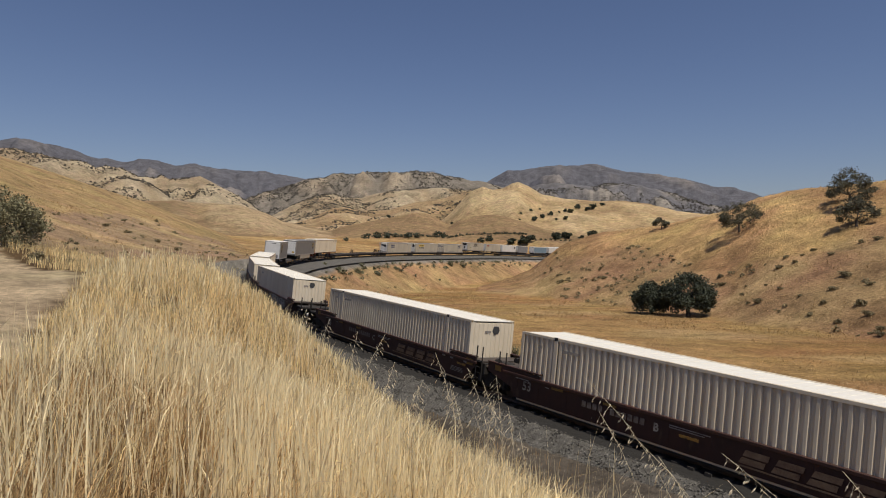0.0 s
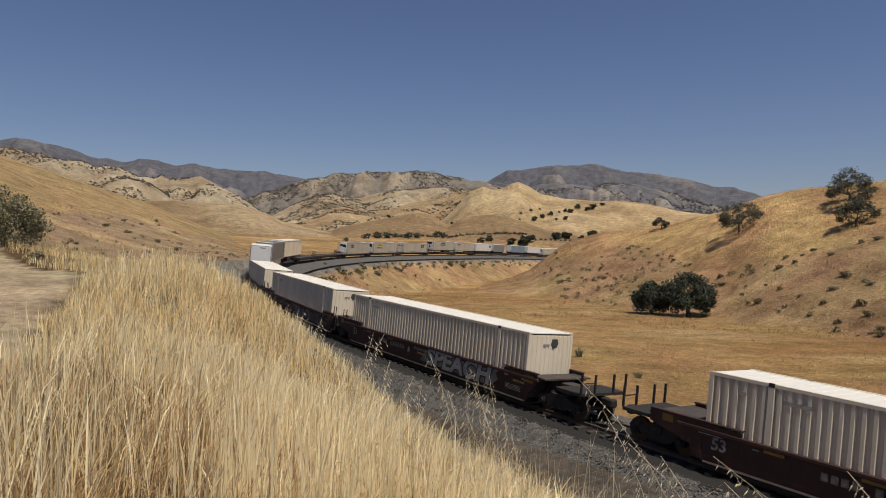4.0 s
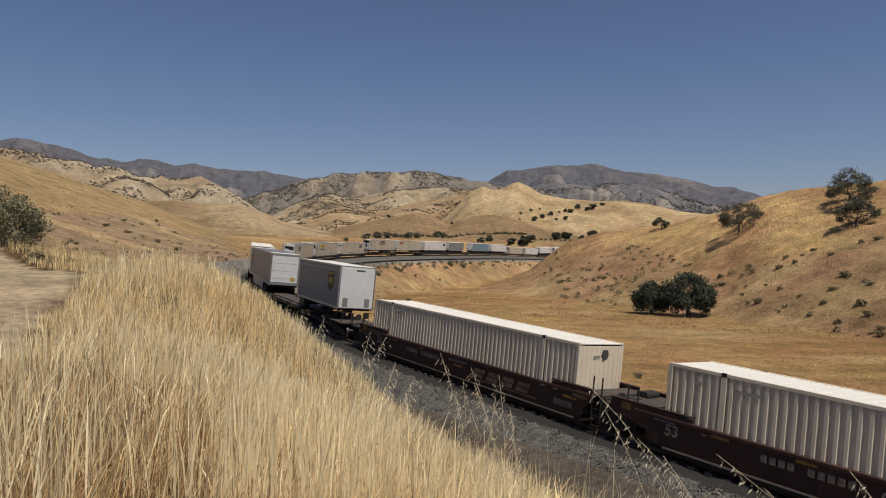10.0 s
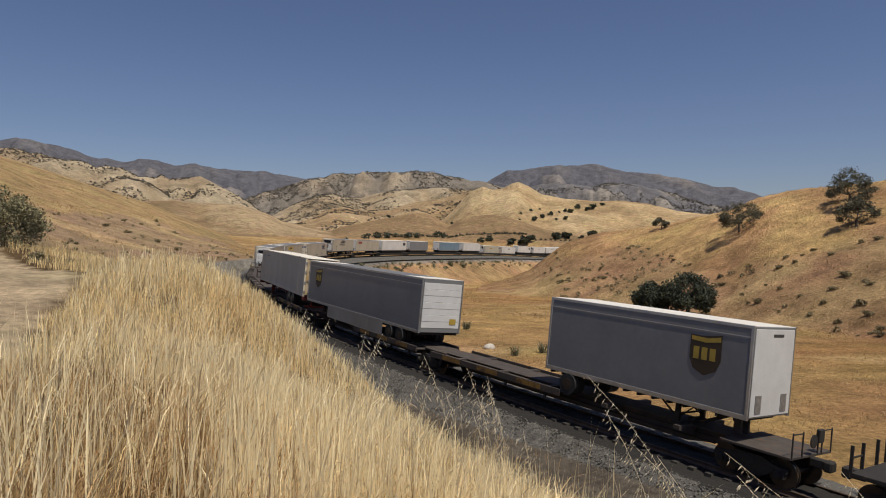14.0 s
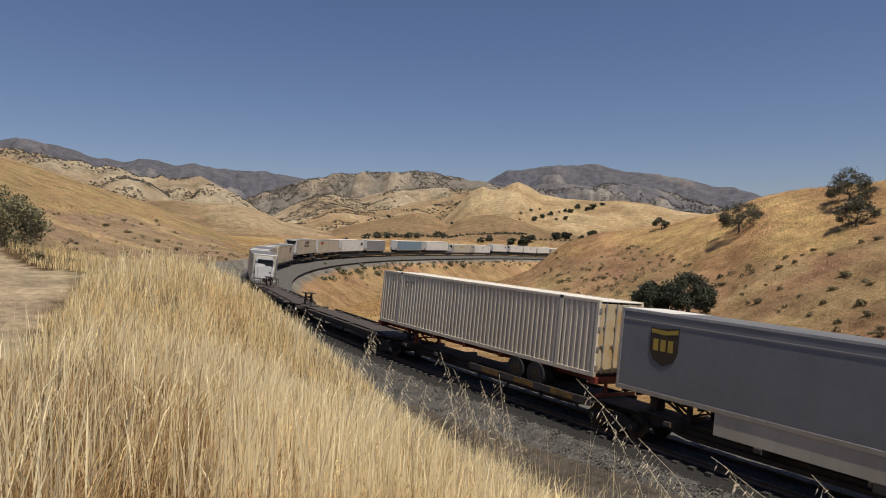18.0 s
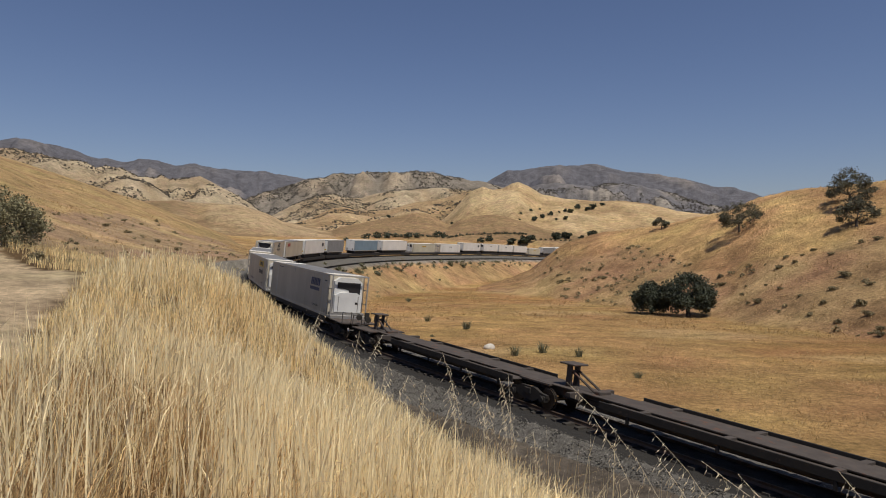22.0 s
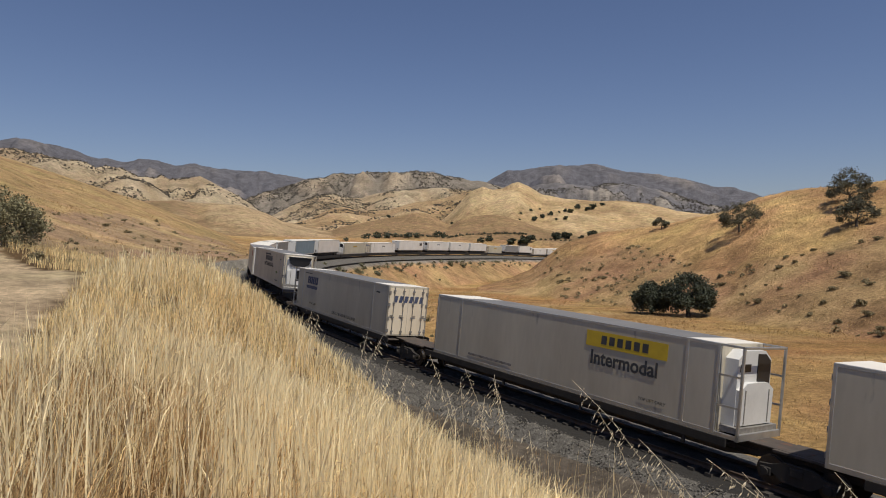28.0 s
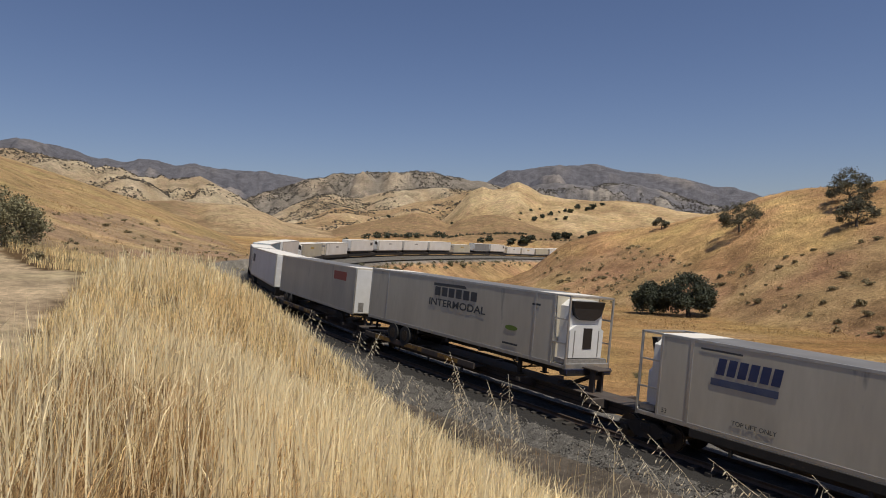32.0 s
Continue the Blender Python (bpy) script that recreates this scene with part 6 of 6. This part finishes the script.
def leaf_cloud(name, centres, sizes, per, leaf, material, seed):
    """Many small leaf pieces gathered round the given centres."""
    rng = np.random.default_rng(seed)
    c = np.repeat(np.array(centres), per, 0)
    r = np.repeat(np.array(sizes), per)
    d = rng.normal(size=(len(c), 3))
    d /= np.linalg.norm(d, axis=1)[:, None]
    p = c + d * (r * rng.uniform(0.25, 1.0, len(c)) ** 0.6)[:, None] * np.array([1, 1, 0.75])
    a = rng.normal(size=(len(c), 3))
    a /= np.linalg.norm(a, axis=1)[:, None]
    b = np.cross(a, rng.normal(size=(len(c), 3)))
    b /= np.linalg.norm(b, axis=1)[:, None]
    s = (leaf * rng.uniform(0.6, 1.4, len(c)))[:, None]
    co = np.stack([p - a * s, p + b * s * 0.6, p + a * s, p - b * s * 0.6], 1).reshape(-1, 3)
    return raw_mesh(name, co, np.arange(len(co)).reshape(-1, 4), material)


def tree(label, x, y, high, spread, trunk, material, leaf, per, seed, sparse=0.0, droop=0.0, clump=0.75, sink=0.0, fill=0):
    """A tree: tapered trunk, forked limbs, and a crown of leaf clusters with gaps."""
    rng = random.Random(seed)
    t = thing("oak_tree", label, "tree", "trees on the slopes")
    t.location = (x, y, height(x, y) - 0.15 - sink)
    bm = B()
    base = Vector((0, 0, 0))
    fork = Vector((rng.uniform(-0.2, 0.2), rng.uniform(-0.2, 0.2), high * 0.24))
    tube(bm, [base, base.lerp(fork, 0.5) + Vector((0.06, 0.03, 0)), fork], [trunk * 1.35, trunk, trunk * 0.9], 8)
    part("trunk", bm, M_BARK, t)
    tips = []
    bm = B()

    def grow(p, d, length, rad, depth):
        mid = p + d * length * 0.5 + Vector((rng.uniform(-1, 1), rng.uniform(-1, 1), rng.uniform(-0.4, 0.6))) * length * 0.12
        q = p + d * length + Vector((rng.uniform(-1, 1), rng.uniform(-1, 1), rng.uniform(-0.5, 0.5))) * length * 0.12
        tube(bm, [p, mid, q], [rad, rad * 0.75, rad * 0.5], 5)
        if depth <= 1:
            tips.append(q)
        if depth == 0:
            return
        for _ in range(rng.choice((2, 3, 3))):
            nd = (d + Vector((rng.uniform(-1, 1), rng.uniform(-1, 1), rng.uniform(-0.75, 0.75 - droop))) * 0.95).normalized()
            grow(q, nd, length * rng.uniform(0.55, 0.8), rad * 0.55, depth - 1)

    n = 6
    for i in range(n):
        a = 2 * math.pi * (i + rng.uniform(-0.3, 0.3)) / n
        up = rng.uniform(0.35, 1.1)
        d = Vector((math.cos(a), math.sin(a), up)).normalized()
        grow(fork, d, spread * 0.25 * rng.uniform(0.8, 1.15), trunk * 0.5, 3)
    part("branchwork", bm, M_BARK, t, "forked dark limbs")
    keep = [p for p in tips if rng.random() > sparse]
    out = []
    for p in keep:
        f = Vector((p.x / (spread * 0.5), p.y / (spread * 0.5), (p.z - high * 0.55) / (high * 0.5)))
        if f.length > 1.0:
            p = Vector((p.x / f.length, p.y / f.length, high * 0.55 + (p.z - high * 0.55) / f.length))
        if p.z > 0.25:
            out.append(tuple(p))
    for _ in range(fill):
        a, e = rng.uniform(0, 6.283), rng.uniform(-0.85, 1.0)
        c = (math.sqrt(max(0, 1 - e * e)) if e > 0 else 1 + 0.1 * e) * rng.uniform(0.55, 0.95)
        out.append((spread * 0.46 * c * math.cos(a), spread * 0.46 * c * math.sin(a), max(0.45, high * 0.5 + high * 0.45 * e * rng.uniform(0.75, 1.0))))
    me = leaf_cloud("crown", out, [clump * rng.uniform(0.7, 1.3) for _ in out], per, leaf, material, seed)
    ob = new("crown", me)
    ob.parent = t
    return t


tree("broad dark-green oak with a dense low crown", 39.3, 106.0, 7.4, 7.8, 0.33, M_OAK, 0.17, 46, 1, 0.0, 0.5, 0.9, 0.0, 150)
tree("rounded dark-green oak beside a larger one", 34.3, 109.4, 5.6, 5.5, 0.27, M_OAK, 0.16, 46, 2, 0.0, 0.6, 0.9, 0.0, 130)
tree("sparse grey-green oak with bare limbs showing", 62.5, 140.5, 7.0, 9.0, 0.24, M_GREYLEAF, 0.14, 22, 3, 0.05, 0.3, 0.75, 0.0, 70)
tree("open-crowned oak on the crest", 78.7, 129.0, 6.9, 9.0, 0.24, M_GREYLEAF, 0.14, 26, 4, 0.02, 0.3, 0.75, 0.0, 80)
tree("small open oak below the crest", 72.3, 116.5, 5.8, 6.6, 0.2, M_GREYLEAF, 0.13, 26, 5, 0.02, 0.3, 0.7, 0.0, 60)
tree("small thin tree on the slope", 59.0, 180.0, 4.2, 4.2, 0.12, M_GREYLEAF, 0.16, 14, 6, 0.2, 0.1, 0.5)
tree("olive-green bushy tree beside the dirt road", -33.4, 50.5, 5.8, 6.4, 0.2, M_OLIVE, 0.085, 50, 8, 0.1, 0.5, 0.6, 0.9, 110)


def bush_mesh(seed, material, tall=0.9, per=110, leaf=0.085):
    rng = random.Random(seed)
    cs, ss = [], []
    for i in range(9):
        a, r = rng.uniform(0, 6.28), rng.uniform(0, 0.7)
        cs.append((r * math.cos(a), r * math.sin(a), rng.uniform(0.2, 0.75) * tall))
        ss.append(rng.uniform(0.25, 0.5))
    return leaf_cloud("shrub", cs, ss, per, leaf, material, seed)


BUSHES = [bush_mesh(i, M_BUSH) for i in range(20, 24)]
WEEDS = [bush_mesh(i, M_SAGE, 0.9, 70, 0.08) for i in range(30, 33)]
HILL_A = [(62.9, 112.9, 0.8), (67.6, 107.4, 0.8), (69.2, 106.0, 0.9), (58.1, 112.8, 0.8), (59.8, 110.7, 0.6), (57.7, 109.3, 0.8), (56.0, 110.2, 0.7), (61.7, 105.8, 0.7), (53.0, 122.5, 0.7), (51.5, 123.2, 0.9), (50.4, 119.4, 0.8), (51.3, 112.4, 0.5),
          (51.5, 106.0, 0.5), (49.0, 108.4, 0.6), (51.0, 100.5, 0.6), (51.4, 95.6, 0.5), (47.9, 101.0, 1.0), (52.3, 91.1, 0.7), (58.5, 96.8, 1.1), (58.5, 91.0, 0.8), (55.0, 93.5, 0.8), (54.5, 86.9, 1.0), (53.4, 83.4, 0.9), (49.8, 90.0, 0.7)]
HILL_B = [(48.2, 95.1, 0.5), (50.8, 85.0, 0.7), (51.8, 78.3, 0.8), (50.0, 77.5, 0.5), (50.2, 76.0, 0.7), (47.2, 102.8, 0.5), (51.3, 148.0, 0.8), (51.8, 139.2, 0.6), (59.2, 93.2, 0.5), (31.9, 167.2, 1.0), (30.1, 167.5, 1.0), (29.5, 156.2, 0.6), (37.9, 155.4, 1.0),
          (34.2, 146.3, 0.5), (29.8, 146.4, 0.6), (36.9, 166.1, 0.7), (51.2, 165.5, 0.7), (50.6, 156.2, 0.6), (44.7, 163.7, 0.6), (39.9, 144.4, 0.5), (39.9, 139.4, 0.5), (28.6, 186.0, 0.7), (39.4, 151.1, 0.5), (38.4, 163.2, 0.6)]
LEFT = [(-78.4, 129.2, 1.5), (-80.9, 138.1, 0.5), (-75.2, 148.4, 1.1), (-82.8, 172.6, 1.0), (-81.3, 179.1, 0.8), (-91.6, 212.5, 1.0), (-70.0, 148.0, 0.8), (-66.7, 147.6, 0.6), (-63.9, 148.7, 1.0), (-77.3, 191.8, 1.1), (-70.1, 137.6, 0.4), (-68.3, 136.0, 0.4), (-85.0, 198.5, 0.6),
        (-61.7, 111.9, 0.7), (-56.2, 140.9, 1.0), (-52.0, 127.6, 0.9), (-55.2, 157.0, 0.4), (-54.3, 122.4, 0.7), (-65.0, 104.9, 0.7), (-80.0, 148.4, 0.6), (-123.9, 260.6, 0.7), (-27.0, 44.5, 0.9), (-25.2, 45.2, 0.6), (-33.0, 44.0, 0.6)]
VALLEY = [(-6.9, 134.1, 0.9), (-1.1, 72.7, 0.4), (15.5, 37.0, 0.2),
          (-7.9, 192.5, 0.7), (-23.3, 149.4, 1.4), (-20.2, 160.1, 1.6), (-16.5, 170.9, 1.5), (-13.3, 187.2, 1.3), (2.2, 223.4, 1.5), (7.1, 230.0, 1.8), (-0.9, 202.6, 0.7), (-25.9, 146.2, 0.8), (-20.7, 169.4, 1.0)]


def plant(name, mesh, x, y, r, label, group, flat=0.85):
    rng = random.Random(int(x * 31 + y * 17))
    ob = new(name, mesh)
    ob.location = (x, y, height(x, y) - 0.06)
    ob.rotation_euler = (0, 0, rng.uniform(0, 6.28))
    ob.scale = (r, r * rng.uniform(0.85, 1.1), r * flat)
    return tagged(ob, label, "bush", group)


for i, (x, y, r) in enumerate(HILL_A + HILL_B):
    plant("scrub_bush", BUSHES[i % 4], x, y, r, "dusty olive scrub bush on the dry slope", "scrub bushes on the slopes")
for i, (x, y, r) in enumerate(LEFT):
    plant("scrub_bush", BUSHES[i % 4], x, y, r, "dark scrub bush on the brown slope", "scrub bushes on the slopes")
def spiky_mesh(seed):
    g = np.random.default_rng(seed)
    n = 90
    a, d = g.uniform(0, 6.283, n), g.uniform(0, 0.35, n)
    return blades("weed", d * np.cos(a), d * np.sin(a), np.zeros(n), g.uniform(0.6, 1.25, n), g.uniform(0.03, 0.07, n), np.abs(g.normal(0.45, 0.3, n)), a + g.normal(0, 0.4, n), M_SAGE, g)


SPIKY = [spiky_mesh(i) for i in range(3)]
for i, (x, y, r) in enumerate([(6.4, 57.7, 0.8), (9.1, 59.7, 0.95), (11.9, 57.6, 0.8), (3.0, 82.6, 1.0), (-2.0, 92.2, 0.9), (14.1, 47.5, 0.5)]):
    plant("weed", SPIKY[i % 3], x, y, r, "spiky grey-green weed on the dry verge", "weeds on the valley floor", 1.1)
for i, (x, y, r) in enumerate(VALLEY):
    plant("weed", WEEDS[i % 3], x, y, r, "grey-green weed in dry valley grass", "weeds on the valley floor", 1.0)


for x, y, r in ((-3.0, 4.15, 0.22), (-3.25, 4.6, 0.26), (-3.1, 5.3, 0.22)):
    plant("weed", WEEDS[1], x, y, r, "grey-green twiggy weed standing in dry grass", "weeds among the tall grass", 2.6)


def cluster(name, pts, material, label, seed, leaf=0.5, per=26):
    """Far woods or scattered scrub as one piece of stuff: (x, y, r) each."""
    cs, ss = [], []
    z = land(np.array([p[0] for p in pts]), np.array([p[1] for p in pts]))[0]
    for (x, y, r), zz in zip(pts, z):
        cs.append((x, y, zz + r * 0.55))
        ss.append(r)
    c = np.repeat(np.array(cs), per, 0)
    rng = np.random.default_rng(seed)
    rr = np.repeat(np.array(ss), per)
    d = rng.normal(size=(len(c), 3))
    d /= np.linalg.norm(d, axis=1)[:, None]
    p = c + d * (rr * rng.uniform(0.4, 1.0, len(c)))[:, None] * np.array([1, 1, 0.7])
    a = rng.normal(size=(len(c), 3))
    a /= np.linalg.norm(a, axis=1)[:, None]
    b = np.cross(a, rng.normal(size=(len(c), 3)))
    b /= np.linalg.norm(b, axis=1)[:, None]
    s = (rr * leaf * rng.uniform(0.6, 1.3, len(c)))[:, None]
    co = np.stack([p - a * s, p + b * s * 0.8, p + a * s, p - b * s * 0.8], 1).reshape(-1, 3)
    return tagged(new(name, raw_mesh(name, co, np.arange(len(co)).reshape(-1, 4), material)), label, "scrub", kind="stuff")


def scatter(n, az0, az1, r0, r1, size, seed, want, clump=0.5, cs=60.0, hollow=9.0):
    """Random spots on the land between two bearings and distances, gathered in patches and hollows, on the given materials."""
    rng = np.random.default_rng(seed)
    az, r = np.radians(rng.uniform(az0, az1, n)), rng.uniform(r0, r1, n)
    x, y = r * np.sin(az), r * np.cos(az)
    m, relief = land(x, y)[1::3]
    k = np.isin(m, want) & (fbm(x / cs, y / cs, 3, seed) > clump) & (relief < hollow * rng.uniform(0.4, 1.4, n))
    s = rng.uniform(size * 0.5, size * 1.3, n)
    return list(zip(x[k], y[k], s[k]))


cluster("scrub", scatter(800, 9, 40, 72, 205, 0.55, 41, [2], 0.40, 22), M_BUSH, "small dusty scrub scattered over the slope", 1, 0.30, 30)
cluster("scrub", scatter(260, -36, -12, 95, 330, 0.45, 42, [2], 0.42, 30), M_BUSH, "small dark scrub scattered over the brown slope", 2, 0.32, 28)
cluster("scrub", scatter(8000, -36, -14, 600, 1150, 1.55, 43, [11], 0.50, 60, 0.55), M_FARBUSH, "scattered dark oaks on pale hills", 3, 0.42, 12)
cluster("scrub", scatter(6000, -16, 5, 820, 1260, 1.7, 44, [3], 0.52, 50, 0.45), M_FARBUSH, "scattered dark oaks on golden spurs", 4, 0.42, 14)
cluster("scrub", scatter(12000, -17, 6, 1150, 1660, 1.9, 48, [11], 0.46, 60, 0.5), M_FARBUSH, "scattered dark oaks on pale foothills", 8, 0.45, 10)
cluster("scrub", scatter(20000, -18, 9, 1500, 2300, 2.6, 45, [4], 0.42, 120, 0.7), M_FARBUSH, "dark scrub dotted over the mountain slopes", 5, 0.5, 7)
cluster("scrub", scatter(11000, 4, 26, 2500, 3300, 3.8, 46, [14], 0.42, 160), M_FARBUSH, "dark scrub dotted over the far pale slopes", 9, 0.5, 7)
rng = random.Random(5)
WOODS = [(-57.6, 504.5, 3.5), (-52.5, 532.1, 4.1), (-44.9, 532.1, 4.1), (-38.2, 533.7, 2.7), (-26.8, 533.3, 3.6), (-20.0, 533.6, 3.2), (-4.2, 538.5, 4.1), (1.2, 544.3, 3.2), (-62.2, 425.5, 2.2), (35.4, 515.9, 3.5), (28.7, 513.2, 3.5)]
HEDGE = [(-36 + 1.7 * i + rng.uniform(-1, 1), 534 + 0.15 * i + rng.uniform(-2, 2), rng.uniform(0.7, 1.7)) for i in range(62)] + [(72 + 4.0 * i, 516 + 1.2 * i + rng.uniform(-2, 2), rng.uniform(0.9, 1.7)) for i in range(12)]
cluster("far_trees", WOODS + HEDGE + [(x + rng.uniform(-3, 3), y + rng.uniform(-3, 3), r * 0.7) for x, y, r in WOODS], M_OAK, "dark line of far valley trees", 6, 0.22, 70)
EDGE = []
for i in range(70):
    s0, side = -88 - 2.6 * i + rng.uniform(-1, 1), rng.uniform(5.6, 9.0)
    x, y, _ = on_track(s0)
    th = float(np.interp(s0, TS, TTH))
    EDGE.append((x - math.sin(th) * side, y + math.cos(th) * side, rng.uniform(0.35, 1.0)))
cluster("scrub", EDGE, M_SAGE, "grey-green scrub along the embankment's edge", 7, 0.3, 30)
cluster("scrub", scatter(120, -13, 8, 140, 260, 0.5, 47, [7], 0.42, 14), M_BUSH, "low scrub on the embankment slope", 10, 0.3, 26)
FAR_OAKS = [bush_mesh(i, M_OAK, 1.25, 70, 0.13) for i in range(60, 64)]
for i, (x, y, r) in enumerate([(109.0, 732.0, 3.8), (98.2, 720.3, 4.9), (120.8, 747.5, 4.5), (134.8, 773.9, 2.0), (141.8, 776.4, 3.4), (147.0, 769.2, 4.7), (167.6, 828.8, 5.7), (176.1, 813.0, 4.9), (185.3, 823.6, 5.7), (204.5, 860.4, 3.8), (131.6, 719.6, 3.7), (97.2, 738.6, 2.5), (114.5, 792.7, 2.0),
                               (85.5, 733.4, 2.5), (80.3, 698.0, 1.8), (-55.8, 680.0, 2.9), (10.1, 771.0, 2.6), (121.5, 717.6, 2.5)]):
    tagged(plant("oak_tree", FAR_OAKS[i % 4], x, y, r, "dark rounded oak on the golden hillside", "oaks on the golden hill", 0.95), category="tree")
for i, (x, y, r) in enumerate([(52.4, 510.9, 4.8), (61.1, 509.7, 6.5), (67.9, 513.3, 4.8), (92.2, 540.7, 5.6), (102.9, 553.6, 6.2), (116.6, 563.2, 3.4), (137.8, 610.4, 7.4)]):
    tagged(plant("oak_tree", FAR_OAKS[(i + 1) % 4], x, y, r, "broad dark oak on the far valley floor", "oaks on the valley floor", 0.9), category="tree")


def make_tufts():
    """Low dry tufts over the valley floor, the embankment and the near slopes."""
    rng = np.random.default_rng(19)
    for nm, n, az0, az1, r0, r1, w0, lab in (("dry_tufts", 34000, -16, 37, 34, 150, 0.04, "low golden tufts on the valley floor"), ("dry_tufts", 40000, -36, 37, 90, 260, 0.09, "low golden tufts on the slopes")):
        az, r = np.radians(rng.uniform(az0, az1, n)), r0 * (r1 / r0) ** rng.uniform(0, 1, n)
        x, y = r * np.sin(az), r * np.cos(az)
        z, m, s, lat, relief = land(x, y)
        k = ((lat > 8.8) | (lat < -13)) & (fbm(x / 5, y / 5, 3, 77) > 0.42)
        x, y, z, r = x[k], y[k], z[k], r[k]
        h = rng.uniform(0.07, 0.22, len(x)) * (1 + r / 300)
        w = w0 * rng.uniform(0.5, 1.3, len(x)) * (0.5 + r / 120)
        tagged(new(nm, blades(nm, x, y, z - 0.02, h, w, np.abs(rng.normal(0.9, 0.4, len(x))), rng.uniform(-3.14, 3.14, len(x)), M_TUFT, rng)), lab, "grass", kind="stuff")


make_tufts()


def boulder(x, y, r):
    bm = B()
    bmesh.ops.create_icosphere(bm, subdivisions=2, radius=r)
    for v in bm.verts:
        v.co *= 1 + 0.35 * (noise.noise(v.co * 2.5 / r * 0.5 + Vector((x, y, 0))))
        v.co.z *= 0.6
    ob = part("boulder", bm, M_ROCK, None, "", True)
    ob.location = (x, y, height(x, y) + r * 0.2)
    return tagged(ob, "pale rounded boulder lying in dry grass", "rock")


boulder(4.5, 62.4, 0.62)


# ---- loose stones on the ballast shoulder ----
def make_stones():
    rng = np.random.default_rng(3)
    n = 40000
    s = 36 - 62 * rng.uniform(0, 1, n) ** 1.5
    lat = -rng.uniform(2.25, 8.6, n)
    th = np.interp(s, TS, TTH)
    x = np.interp(s, TS, TX) - np.sin(th) * lat
    y = np.interp(s, TS, TY) + np.cos(th) * lat
    z = np.interp(s, TS, TZ) + np.interp(-lat, [-b for b in bed_lat], bed_z)
    z = np.where(lat < -6.0, np.maximum(z, land(x, y)[0]), z)
    r = rng.uniform(0.022, 0.05, n)
    unit_co = np.array([(1, 0, 0), (-1, 0, 0), (0, 1, 0), (0, -1, 0), (0, 0, 1), (0, 0, -1)], float)
    tri = np.array([(0, 2, 4), (2, 1, 4), (1, 3, 4), (3, 0, 4), (2, 0, 5), (1, 2, 5), (3, 1, 5), (0, 3, 5)])
    q = rng.normal(size=(n, 3, 3))
    u, _, vt = np.linalg.svd(q)
    co = np.einsum("nij,kj->nki", u @ vt, unit_co) * rng.uniform(0.6, 1.3, (n, 6, 1)) * r[:, None, None]
    co = co + np.stack([x, y, z + 0.01], -1)[:, None]
    f = (np.arange(n)[:, None, None] * 6 + tri[None]).reshape(-1, 3)
    tagged(new("ballast_stones", raw_mesh("ballast_stones", co.reshape(-1, 3), f, M_STONE)), "loose grey crushed stones on the ballast shoulder", "gravel", kind="stuff")


make_stones()


# ---- the train's run, its turning wheels, and the oats in the breeze ----
def motions():
    times = [0.0] + [0.8 * i for i in range(1, 40)] + [32.0]
    for ob, front, rear in RIDERS:
        walk(ob, [(t, ride(front + travelled(t), rear + travelled(t))) for t in times])
    near = {ob for ob, front, rear in RIDERS if front > -236}
    ticks = [0.08 * i for i in range(400)] + [32.0]
    for car, w, x in WHEELSETS:
        if car in near:
            walk(w, [(t, Matrix.Translation((x, 0, 0.42)) @ Matrix.Rotation(travelled(t) / 0.42, 4, "Y")) for t in ticks])
    beats = [0.4 * i for i in range(81)]
    for ob, at, ph in OAT_THINGS:
        rows = []
        for t in beats:
            a = 2.2 * math.sin(1.9 * t + ph) + 1.6 * math.sin(0.83 * t + 2 * ph) + 1.0 * math.sin(4.1 * t + 3 * ph)
            rows.append((t, pose(*at, 0.5 * a * math.sin(ph), 0.8 * a, 0)))
        walk(ob, rows)


motions()
